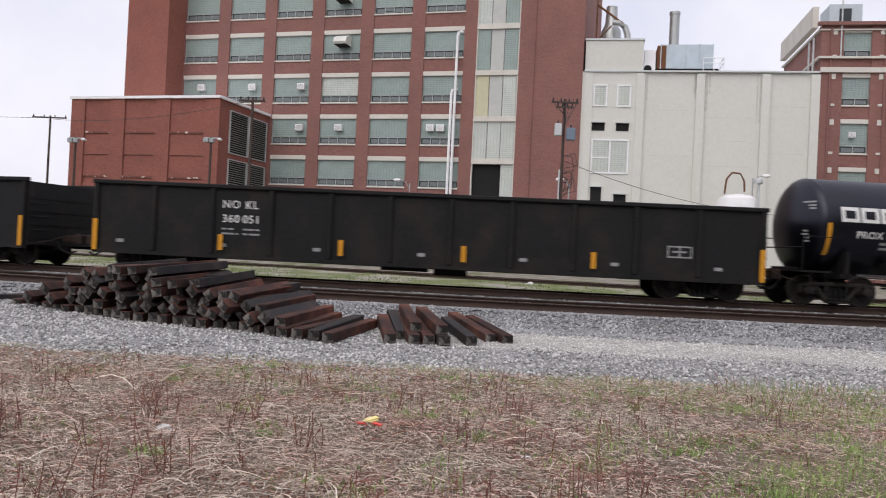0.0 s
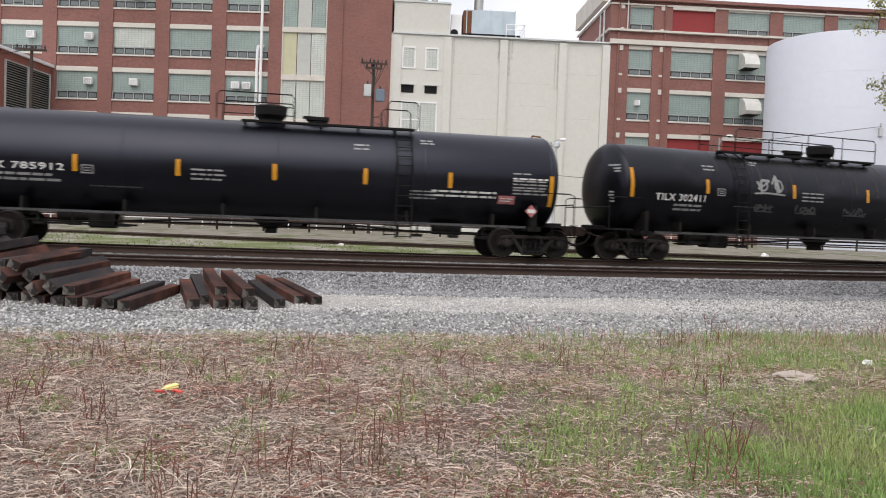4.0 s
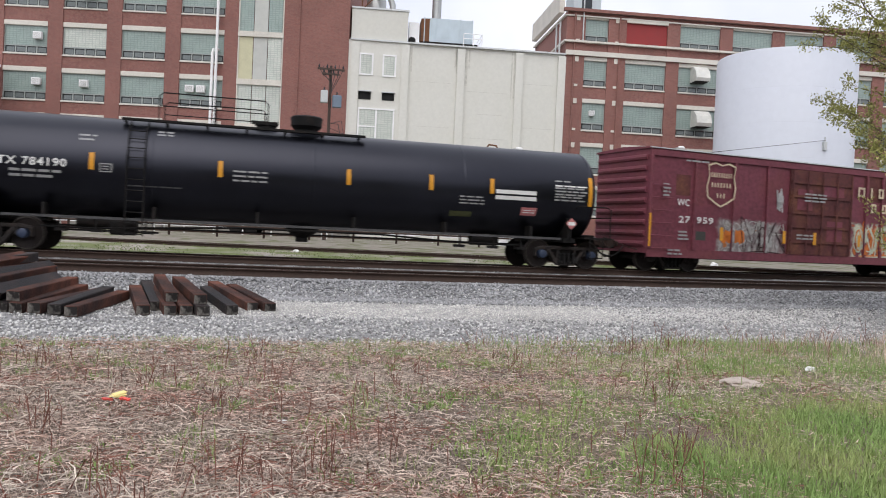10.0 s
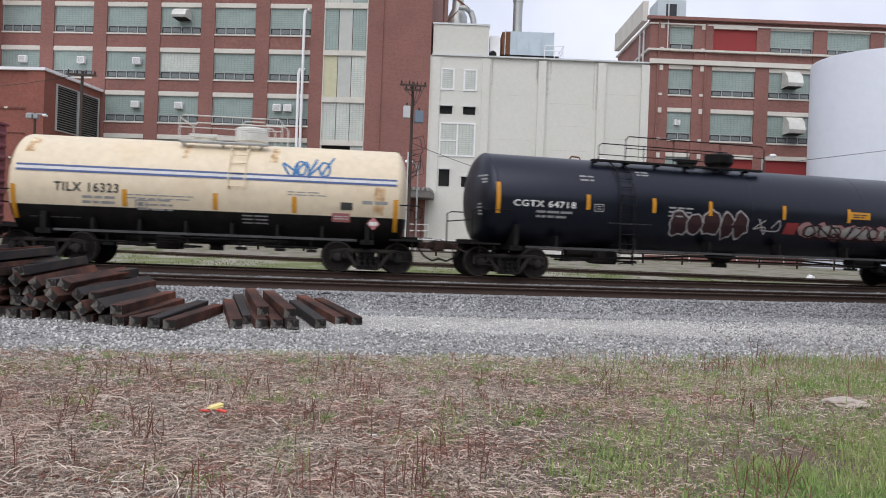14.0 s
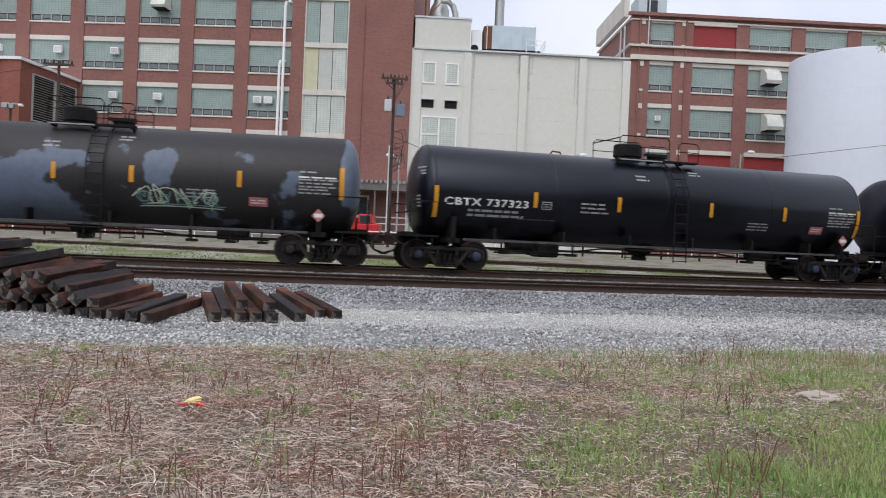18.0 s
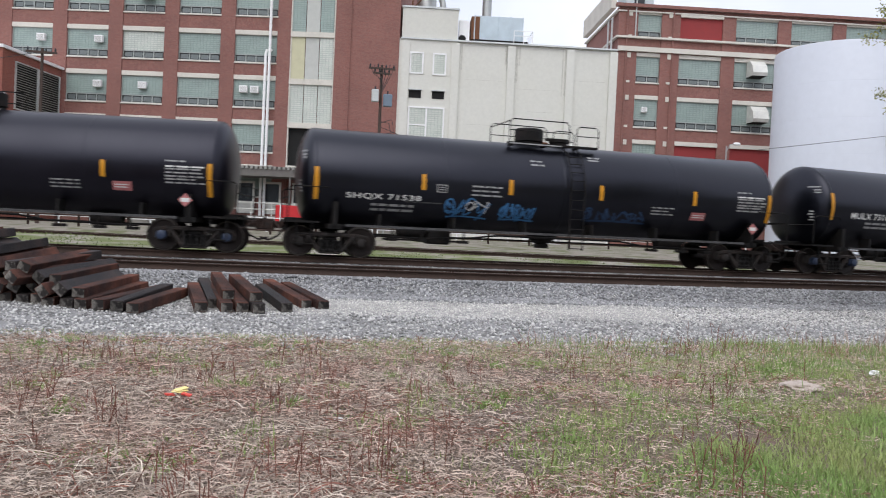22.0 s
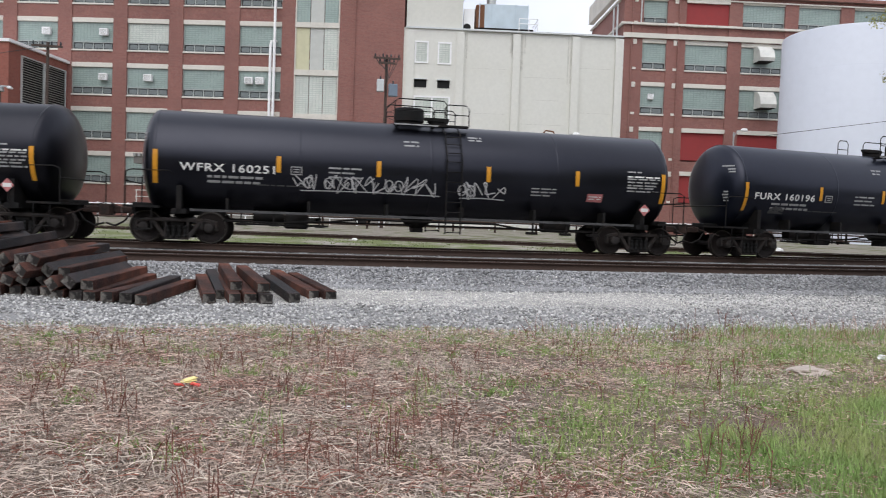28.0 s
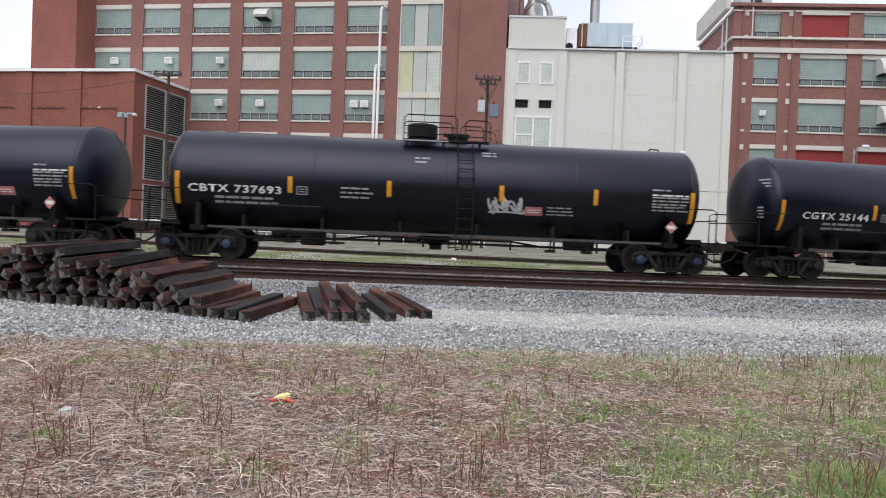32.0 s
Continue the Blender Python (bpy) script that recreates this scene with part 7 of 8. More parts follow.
for x, w in ((-0.84, 0.16), (1.6, 0.22), (4.6, 0.3), (-5.1, 0.25)):
    part("rust_streak", patch(x, x + w, 1.7 if x > 4 else 3.1, 2.5 if x > 4 else 3.55, r, zc, RUST_STAIN, 0.06, 0.006), None, c, "pale rust streak")
c, L, r, zc = tank_car(148.14, 7.93, 8.55, "long blue-black tank car with graffiti along its rear half", BLACK_BLUE, dome=-0.17, hatch=-1.4, ladder=-4.36, long_walk=(-5.28, 0.9), rails=(-4.2, 0.9), bowl=True,
                       reflect=(-5.65, -3.4, -1.39, 1.38, 3.94, 6.0), low=-0.02, mark="CGTX 64718", box=(-8.07, -6.06, 2.17, 2.37), seed=71, plac=6.43)
bubbles(c, -2.75, 1.42, 2.85, 0.92, 5, r, zc, DARK_TAG, SPRAY_PALE, 11)
squiggle(c, 0.25, 1.65, 0.85, 0.5, r, zc, SPRAY_PALE, 51, 0.04, loops=2)
bubbles(c, 2.0, 1.52, 5.6, 0.66, 9, r, zc, SPRAY_PINK, DARK_TAG, 12)
bubbles(c, 2.15, 1.62, 5.3, 0.42, 7, r + 0.012, zc, SPRAY_SILVER, SPRAY_PINK, 13)
squiggle(c, 2.2, 1.6, 5.2, 0.45, r + 0.03, zc, DARK_TAG, 12, 0.05, loops=10)
part("dark_red_patch", patch(1.42, 1.9, 1.7, 2.08, r, zc, RED_PANEL, 0.08), None, c)
part("dark_red_patch", patch(7.75, 8.34, 1.57, 2.0, r, zc, RED_PANEL, 0.05), None, c)
pp = part("pink_placard", patch(6.12, 6.75, 1.74, 2.08, r + 0.05, zc, DECAL_RED), None, c)
stencil_rows(pp, 6.2, 1.98, 0.48, 3, r + 0.065, zc, DECAL, 0.05, 0.1, 72)
yl = part("yellow_label", patch(3.89, 4.8, 2.3, 2.54, r, zc, YELLOW), None, c)
stencil_rows(yl, 4.1, 2.43, 0.6, 2, r + 0.012, zc, DECAL_BLACK, 0.04, 0.08, 73)
squiggle(c, 7.5, 2.64, 1.0, 0.14, r, zc, DECAL, 74, 0.07, loops=6)
c, L, r, zc = tank_car(166.78, 6.93, 7.55, "peeling grey-blue tank car with black patches and teal tags", GREY_BLUE, dome=-0.27, hatch=1.0, ladder=0.73, deck=(-0.8, 1.59), mark="NATX 250685", box=(-6.62, -4.7, 2.0, 2.24),
                       mark_mat=DECAL_YELLOW, reflect=(-3.75, -0.4, 1.7, 4.67), low=-0.01, seed=81, plac=5.2)
for x, w, z in ((-4.87, 2.4, 1.53), (1.8, 2.3, 1.55)):
    squiggle(c, x, z, w, 0.48, r, zc, SPRAY_MINT, 14 + int(w * 10), 0.03, loops=6)
    squiggle(c, x + 0.05, z + 0.05, w, 0.36, r, zc, SPRAY_TEAL, 34 + int(w * 10), 0.03, loops=5)
Q = "clean black tank car with a centre platform"
tank_car(184.37, 6.95, 7.53, Q + " and blue wheel caps", BLACK_PAINT, mark="CBTX 737323", seed=91, caps=CAPS_BLUE, plac=5.9)
tank_car(202.13, 6.95, 7.5, "faded purple-black tank car with a centre platform", PURPLE_BLACK, dome=0.82, hatch=-0.57, ladder=-0.4, deck=(-1.48, 1.41), flip=True, reflect=(-4.53, -1.46, 1.58, 4.59), low=0.15,
         mark="GBRX 703668", box=(-7.4, -4.79, 1.95, 2.18), seed=101, caps=CAPS_BLUE, plac=5.1)
c, L, r, zc = tank_car(219.82, 6.95, 7.53, Q + " and blue graffiti", BLACK_PAINT, dome=-0.6, hatch=0.45, ladder=0.52, deck=(-1.6, 1.41), reflect=(-4.38, -1.65, 1.37, 4.7), low=0.04, mark="SHQX 71538",
                       box=(-6.66, -4.42, 1.74, 1.94), seed=111, plac=4.9)
squiggle(c, -3.65, 1.4, 1.3, 0.55, r, zc, SPRAY_BLUE, 16, 0.045, loops=4)
squiggle(c, -3.0, 1.55, 0.6, 0.3, r, zc, SPRAY_WHITE, 46, 0.035, loops=2)
squiggle(c, -1.9, 1.38, 1.1, 0.4, r, zc, SPRAY_BLUE, 36, 0.05, loops=5)
squiggle(c, 0.9, 1.48, 2.05, 0.33, r, zc, DULL_BLUE, 17, 0.06, loops=8)
tank_car(237.48, 6.95, 7.56, "satin black tank car with a centre platform", BLACK_PAINT, dome=0.15, hatch=1.02, ladder=1.1, deck=(-1.03, 2.1), reflect=(-4.18, -1.02, 2.32, 4.93), low=-0.01, mark="MULX 731070",
         box=(-6.67, -4.5, 2.0, 2.22), seed=121, caps=CAPS_BLUE, plac=5.2)
c, L, r, zc = tank_car(255.14, 6.95, 7.5, "dusty black tank car with angular white tags", BLACK_WORN, dome=-0.62, hatch=0.5, ladder=0.75, deck=(-1.2, 1.4), reflect=(-4.4, -1.36, 1.65, 4.7), low=0.11, mark="GBRX 703687",
                       box=(-7.35, -4.72, 2.0, 2.22), seed=131, plac=6.0)
squiggle(c, -3.2, 1.28, 2.2, 0.5, r, zc, SPRAY_SILVER, 18, 0.03, loops=5)
squiggle(c, 1.02, 1.4, 2.8, 0.7, r, zc, SPRAY_SILVER, 19, 0.035, loops=5)
squiggle(c, 1.1, 1.4, 2.6, 0.66, r, zc, SPRAY_SILVER, 29, 0.03, loops=4)
squiggle(c, 4.04, 1.66, 1.2, 0.28, r, zc, DECAL_GREY, 52, 0.03, loops=6)
yl = part("yellow_label", patch(2.87, 3.63, 2.18, 2.46, r, zc, DECAL_YELLOW), None, c, "yellow and red warning label")
part("label_band", patch(2.95, 3.55, 2.26, 2.38, r, zc, DECAL_RED, 0, 0.018), None, yl)
c, L, r, zc = tank_car(273.2, 7.0, 7.64, "black tank car with a long white scrawl", BLACK_PAINT, dome=-0.35, hatch=0.57, ladder=0.82, deck=(-0.94, 1.35), reflect=(-4.3, -1.43, 1.9, 4.75), low=0.04, mark="WFRX 160251",
                       box=(-7.0, -4.4, 2.05, 2.28), seed=141)
squiggle(c, -3.86, 1.66, 4.1, 0.4, r, zc, SPRAY_WHITE, 20, 0.03, loops=14)
squiggle(c, 1.0, 1.62, 1.4, 0.4, r, zc, SPRAY_WHITE, 21, 0.035, loops=5)
c, L, r, zc = tank_car(291.35, 6.95, 7.53, "blue-black tank car with a centre platform", BLACK_BLUE, dome=0.73, hatch=-0.6, ladder=-0.46, deck=(-1.28, 1.37), flip=True, low=0.12, mark="FURX 160196",
                       box=(-7.18, -4.65, 1.98, 2.21), seed=151)
squiggle(c, -6.45, 1.56, 0.6, 0.18, r, zc, DULL_TAG, 154, 0.05, loops=4)
c, L, r, zc = tank_car(309.22, 6.95, 7.55, Q + " and one silver tag", BLACK_PAINT, dome=-0.53, hatch=0.57, ladder=0.75, deck=(-1.11, 1.47), reflect=(-4.34, -1.48, 1.82, 4.63), low=0.13, mark="CBTX 737693",
                       box=(-7.24, -4.59, 1.95, 2.18), seed=161, caps=CAPS_BLUE, plac=2.8)
squiggle(c, 1.41, 1.72, 1.1, 0.38, r, zc, SPRAY_WHITE, 22, 0.05, loops=5)
tank_car(327.1, 6.95, 7.6, "glossy blue-black tank car at the end of view", BLACK_BLUE, low=0.2, mark="CGTX 25144", box=(-6.9, -4.6, 1.9, 2.12), seed=171)


# ---- heaps of old sleepers beside the track ----
def tie_mesh(seed):
    rnd = random.Random(seed)
    b = bmesh.new()
    lx, hy, hz = 1.28 + rnd.uniform(-0.03, 0.03), 0.114, 0.089
    bm_box(b, -lx, lx, -hy, hy, -hz, hz)
    bmesh.ops.bevel(b, geom=b.edges[:], offset=0.012, segments=1, affect="EDGES")
    for v in b.verts:
        v.co += Vector((rnd.uniform(-0.012, 0.012), rnd.uniform(-0.006, 0.006), rnd.uniform(-0.006, 0.006)))
    for f in b.faces:
        f.material_index = int(abs(f.normal.x) > 0.9)
    return mesh_of(b, "railway_sleeper", [TIE_BLACK if seed in (1, 4) else TIE_WOOD, TIE_END])


TIES = [tie_mesh(k) for k in range(6)]


def tie(x, y, z, turn, tilt=0.0, roll=0.0, k=0, grp="heap of sleepers", label="dark creosoted wooden railway sleeper in a heap"):
    """One sleeper, by the middle of its near end's foot: turn is the way it points from there, in degrees left of straight ahead."""
    o = tagged(new("railway_sleeper", TIES[k % 6]), label, "railway sleeper", grp)
    o.matrix_world = Matrix.Translation((x, y, z)) @ pose(0, 0, 0, 0, 0, 90 + turn) @ pose(0, 0, 0, 0, -tilt, 0) @ pose(1.28, 0, 0.09, roll, 0, 0)
    return o


B_LABEL = "reddish-black wooden sleeper laid out on gravel"
for k, (x, y, z, a, t) in enumerate(((-1.57, 14.18, 0.03, 10, 3.2), (-1.42, 14.81, 0.03, 10.5, 4.6), (-1.14, 14.24, 0.03, 10.5, 3.4), (-0.87, 14.28, 0.03, 12, 3.4), (-0.58, 14.16, 0.03, 13, 3.2),
                                  (-1.15, 14.65, 0.215, 10.4, 3.6), (-0.65, 14.37, 0.215, 12.8, 3.2), (-0.09, 14.4, 0.03, 13.4, 3.2), (0.25, 15.01, 0.04, 18, 4.6), (0.58, 14.87, 0.04, 17, 3.6))):
    tie(x, y, z, a, t, 0, k, "row of sleepers", B_LABEL)
rnd = random.Random(12)
k = 0
# side by side in loose layers, all pointing the same way, many rolled on their edges
for layer, (x0, x1, step) in enumerate(((-10.3, -2.62, 0.27), (-10.0, -3.6, 0.29), (-9.6, -4.05, 0.3), (-9.0, -4.6, 0.32), (-8.6, -5.6, 0.33), (-8.1, -6.6, 0.36))):
    x = x1
    while x > x0:
        roll = rnd.choice((0, 6, -12, 30, 45, 40, 55, 24)) if layer and x < -3.9 else 0
        y = 13.8 - 0.44 * (x + 2.6) + rnd.uniform(-0.16, 0.16) + rnd.uniform(-0.2, 0.35) * min(layer, 1)
        turn = -11.5 + rnd.uniform(-4.5, 4.5) + (rnd.uniform(-14, 8) if layer > 1 else 0)
        tie(x, y, 0.03 + 0.18 * layer + rnd.uniform(-0.01, 0.03) + (0.03 if roll in (30, 45, 40) else 0), turn, 2.2 + rnd.uniform(-0.8, 1.2), roll, k)
        k += 1
        x -= step * rnd.uniform(0.9, 1.25)
for x, y, a in ((-11.6, 17.6, -40), (-12.1, 18.0, -30), (-11.9, 17.4, -55), (-12.9, 17.9, -35)):
    tie(x, y, 0.05, a, 1, 0, k)
    k += 1



# ---- crushed stone, straw and grass ----
def stones(n, seed, box, lo, hi, hgt=None):
    """Loose angular stones strewn over a stretch of ground."""
    g = np.random.default_rng(seed)
    x, y = g.uniform(box[0], box[1], n), g.uniform(box[2], box[3], n)
    if hgt:
        y = y + np.array([swing(v)[0] for v in x])
    z = np.array([land(a, c) for a, c in zip(x, y)])
    s = g.uniform(lo, hi, n)
    base = np.array([(1, 0, 0), (0, 1, 0), (-1, 0, 0), (0, -1, 0), (0, 0, 0.8), (0, 0, -0.8)], dtype=float)
    v = base[None] * s[:, None, None] * g.uniform(0.6, 1.3, (n, 6, 1)) + g.uniform(-0.25, 0.25, (n, 6, 3)) * s[:, None, None]
    a = g.uniform(0, 6.28, n)
    ca, sa = np.cos(a)[:, None], np.sin(a)[:, None]
    vx, vy = v[..., 0] * ca - v[..., 1] * sa, v[..., 0] * sa + v[..., 1] * ca
    v = np.stack([vx + x[:, None], vy + y[:, None], v[..., 2] + z[:, None] + s[:, None] * 0.3], 2).reshape(-1, 3)
    f = np.array([(0, 1, 4), (1, 2, 4), (2, 3, 4), (3, 0, 4), (1, 0, 5), (2, 1, 5), (3, 2, 5), (0, 3, 5)])
    return v, (f[None] + 6 * np.arange(n)[:, None, None]).reshape(-1, 3)


def strewn(name, label, category, sets, mt):
    vs, fs, k = [], [], 0
    for v, f in sets:
        vs.append(v)
        fs.append(f + k)
        k += len(v)
    return tagged(new(name, raw(name, np.concatenate(vs), np.concatenate(fs), mt)), label, category, kind="stuff")


def keep_off(sets, lo, hi, x0, share, seed):
    """Thins the stones of a strip, so that the finer ground shows."""
    g = np.random.default_rng(seed)
    v, f = sets
    c = v.reshape(-1, 6, 3).mean(1)
    d = c[:, 1] - np.array([swing(q)[0] for q in c[:, 0]])
    m = ~((d > lo) & (d < hi) & (c[:, 0] > x0) & (g.random(len(c)) < share))
    n = int(m.sum())
    return v.reshape(-1, 6, 3)[m].reshape(-1, 3), (f[:8][None] + 6 * np.arange(n)[:, None, None]).reshape(-1, 3)


strewn("gravel", "pale grey crushed stone beside the tracks", "gravel", [
    keep_off(stones(66000, 1, (-13, 29, 11.2, 18.4), 0.012, 0.038), 14.3, 16.5, -1.5, 0.5, 1), stones(5000, 4, (-8, 14, 10.2, 11.5), 0.012, 0.03)], STONES)
strewn("ballast", "blue-grey track ballast on the shoulder", "gravel", [stones(30000, 2, (-14, 26, 16.7, 18.9), 0.022, 0.055, True), stones(9000, 3, (-14, 26, 21.0, 23.0), 0.02, 0.05, True), stones(3500, 5, (-14, 28, 25.3, 26.8), 0.02, 0.05, True)], BALLAST)


strewn("fine_gravel", "pale fine stone chips of a worn way", "gravel", [stones(34000, 6, (-1.8, 30, 14.0, 16.6), 0.007, 0.02, True)], FINE_STONES)


def blades(n, seed, place, lo, hi, width, lean, flat=0.0, pile=0.0):
    """Bent blades of grass: three-point ribbons with random lean; flat: share that lies nearly down."""
    g = np.random.default_rng(seed)
    xy = place(g, n)
    n = len(xy)
    z = np.array([land(a, c) for a, c in xy]) + pile * g.random(n) ** 1.5
    h = g.uniform(lo, hi, n)
    a = g.uniform(0, 2 * np.pi, n)
    tip = g.uniform(0.2, 1.0, n) * lean
    low = g.random(n) < flat
    rise = np.where(low, g.uniform(-0.1, 0.1, n), np.sqrt(np.maximum(1 - tip ** 2, 0.05)))
    run = np.where(low, 0.95, tip)
    d = np.stack([np.cos(a), np.sin(a)], 1)
    side = np.stack([-np.sin(a), np.cos(a)], 1)
    g2 = g.uniform(0, np.pi, n)
    side = np.stack([np.cos(g2), np.sin(g2)], 1)
    w = width * g.uniform(0.6, 1.4, n)[:, None]
    p0 = np.column_stack([xy, z])
    mid = np.column_stack([xy + d * (h * run * 0.35)[:, None], z + h * rise * 0.6])
    end = np.column_stack([xy + d * (h * run)[:, None], z + h * rise])
    off = np.column_stack([side * w, np.zeros(n)])
    v = np.stack([p0 - off, p0 + off, mid - off * 0.8, mid + off * 0.8, end], 1).reshape(-1, 3)
    i = 5 * np.arange(n)[:, None]
    f = np.concatenate([i + np.array([[0, 1, 3]]), i + np.array([[0, 3, 2]]), i + np.array([[2, 3, 4]])])
    return v, f


def patchy(x, y, s, k):
    return np.array([noise.noise((a * s, c * s, k)) for a, c in zip(x, y)])


def fallen(n, seed, place, lo, hi, width, pile, arch=0.12, curve=0.13):
    """Dead stems lying in a loose mat: arched and curved four-point ribbons turned at random about their length."""
    g = np.random.default_rng(seed)
    xy = place(g, n)
    n = len(xy)
    z = np.array([land(a, c) for a, c in xy]) + 0.004 + pile * g.random(n) ** 1.6
    h = lo + (hi - lo) * g.random(n) ** 1.8
    a = g.uniform(0, 2 * np.pi, n)
    d = np.stack([np.cos(a), np.sin(a)], 1)
    s = np.stack([-np.sin(a), np.cos(a)], 1)
    bend = g.uniform(-curve, curve, n) * h
    up = g.uniform(0.0, arch, n) * h
    slope = g.uniform(-0.04, arch * 1.2, n) * h
    w = width * g.uniform(0.6, 1.5, n)
    roll = g.uniform(0, np.pi, n)
    off = np.column_stack([s * (w * np.cos(roll))[:, None], w * np.sin(roll)])
    pts = []
    for t in (0.0, 0.33, 0.67, 1.0):
        q = 4 * t * (1 - t)
        p = np.column_stack([xy + d * (h * t)[:, None] + s * (bend * q)[:, None], z + up * q + slope * t])
        k = 1.0 - 0.55 * t
        pts += [p - off * k, p + off * k]
    v = np.stack(pts, 1).reshape(-1, 3)
    i = 8 * np.arange(n)[:, None]
    f = np.concatenate([np.stack([i + np.array([[a, a + 1, a + 3, a + 2]])], 1).reshape(-1, 4) for a in (0, 2, 4)])
    return v, np.concatenate([f[:, [0, 1, 2]], f[:, [0, 2, 3]]])


def greenness(x, y):
    """How green the grass is at a place: most to the right of the camera and close by, and along the tree."""
    x, y = x + 1.1 * patchy(x, y, 0.6, 22), y + 1.2 * patchy(x, y, 0.55, 21)
    q = np.clip((x - 0.3 * y - 0.4) / 2.0, 0, 1) * np.clip((7.4 - y) / 1.6, 0.28, 1)
    q = np.maximum(q, np.clip((x - 5.6) / 2.0, 0, 1) * np.clip((y - 8.0) / 0.8, 0, 1) * 0.8)
    bare = ((x - 6.0) / 0.9) ** 2 + ((y - 7.9) / 0.75) ** 2
    return q * np.clip(bare - 0.5, 0, 1)


def straw_place(g, n):
    y = 3.6 + 7.6 * g.random(n) ** 1.35
    x = g.uniform(-0.62, 1.15, n) * (y + 1.5) + 0.2
    keep = greenness(x, y) * (0.7 + patchy(x, y, 0.8, 1)) < g.uniform(0.1, 0.75, n)
    keep &= np.clip((x - 0.2 * y + 0.3) / 3.0, 0, 0.42) + 0.5 * patchy(x, y, 0.9, 8) < g.uniform(0.0, 1.0, n)
    keep &= ((x - 6.0) / 0.6) ** 2 + ((y - 7.9) / 0.5) ** 2 > g.uniform(0.3, 1.2, n)
    return np.column_stack([x, y])[keep]


def left_place(g, n):
    """Where the dead stems lie thickest, short of the green."""
    xy = straw_place(g, n)
    return xy[(xy[:, 0] - 0.12 * xy[:, 1] < g.normal(0.3, 0.9, len(xy))) & (xy[:, 1] < g.normal(8.6, 1.0, len(xy)))]


def band_place(g, n):
    """The paler, finer grass between the dead stems and the gravel."""
    y = 7.6 + 3.8 * g.random(n)
    x = g.uniform(-0.6, 1.0, n) * (y + 1.0)
    return np.column_stack([x, y])[patchy(x, y, 0.9, 33) > g.uniform(-0.5, 0.4, n)]


def red_place(g, n):
    xy = straw_place(g, n)
    return xy[patchy(xy[:, 0], xy[:, 1], 1.0, 15) > g.uniform(-0.35, 0.4, len(xy))]


def green_place(g, n):
    y = 3.4 + 8.2 * g.random(n) ** 1.3
    x = g.uniform(-0.1, 1.3, n) * (y + 1.2)
    keep = greenness(x, y) * (0.85 + 1.5 * patchy(x, y, 0.9, 1)) + 0.45 * patchy(x, y, 2.2, 5) > g.uniform(0.1, 0.66, n)
    return np.column_stack([x, y])[keep]


def sward_place(g, n):
    """Short thin green between the dead stems."""
    y = 3.6 + 7.6 * g.random(n) ** 1.2
    x = g.uniform(-0.5, 1.2, n) * (y + 1.5)
    keep = patchy(x, y, 1.1, 2) + 0.5 * patchy(x, y, 3.5, 6) + np.clip((x - 0.2 * y) / 4, -0.3, 0.45) > g.uniform(-0.1, 0.55, n)
    return np.column_stack([x, y])[keep]


def strip_place(g, n):
    y = g.uniform(9.2, 11.6, n)
    x = g.uniform(-9, 14, n)
    keep = 0.7 * patchy(x, y, 0.8, 4) + 0.04 * x + 0.12 > g.uniform(-0.1, 0.45, n)
    return np.column_stack([x, y])[keep]


def edge_place(g, n):
    """The overgrown rim of the gravel."""
    x = 3.5 + 13 * g.random(n)
    y = 10.6 + 0.05 * x + g.normal(0, 0.45, n)
    keep = patchy(x, y, 0.8, 12) > g.uniform(-0.3, 0.5, n)
    return np.column_stack([x, y])[keep]


def tall_place(g, n):
    """Tan grass that stands along the gravel under the tree."""
    x = 8.0 + 9.5 * g.random(n)
    y = 10.3 + 0.05 * x + g.normal(0, 0.5, n)
    keep = (patchy(x, y, 0.7, 31) > g.uniform(-0.35, 0.35, n)) & (g.random(n) < np.clip((x - 8) / 4, 0.1, 1))
    return np.column_stack([x, y])[keep]


def underfoot(g, n):
    """The same thin cover round and behind the camera."""
    return np.column_stack([g.uniform(-9, 11, n), g.uniform(-7, 4.2, n)])


def tuft_place(g, n):
    c = np.column_stack([g.uniform(-4, 9, 110), g.uniform(4.0, 11, 110)])
    return c[g.integers(0, 110, n)] + g.normal(0, 0.07, (n, 2))


strewn("dry_grass", "matted dead straw-coloured grass", "grass", [
    fallen(115000, 11, straw_place, 0.03, 0.14, 0.0034, 0.045), fallen(14000, 12, left_place, 0.08, 0.34, 0.0032, 0.06, 0.12, 0.14),
    fallen(60000, 20, straw_place, 0.015, 0.06, 0.0045, 0.03, 0.4), fallen(30000, 27, underfoot, 0.04, 0.22, 0.004, 0.03), fallen(14000, 13, strip_place, 0.04, 0.2, 0.004, 0.03), fallen(26000, 55, band_place, 0.02, 0.1, 0.0045, 0.025), blades(7000, 15, edge_place, 0.05, 0.2, 0.004, 0.8), blades(9000, 51, tall_place, 0.12, 0.42, 0.004, 0.55), blades(9000, 16, strip_place, 0.03, 0.1, 0.004, 0.8)], STRAW)
strewn("bleached_stems", "pale bleached dead stems lying loose", "grass", [blades(2600, 54, left_place, 0.1, 0.32, 0.0028, 0.97), fallen(3600, 18, left_place, 0.1, 0.4, 0.0032, 0.08, 0.24, 0.1), blades(9000, 53, band_place, 0.03, 0.1, 0.004, 0.95), fallen(26, 19, left_place, 0.4, 0.8, 0.006, 0.09, 0.2, 0.12)], STRAW_PALE)
strewn("brown_stems", "fallen reddish-brown weed stems", "grass", [fallen(34000, 14, red_place, 0.04, 0.22, 0.0034, 0.05, 0.2), blades(900, 17, edge_place, 0.1, 0.35, 0.004, 0.6)], STALK)
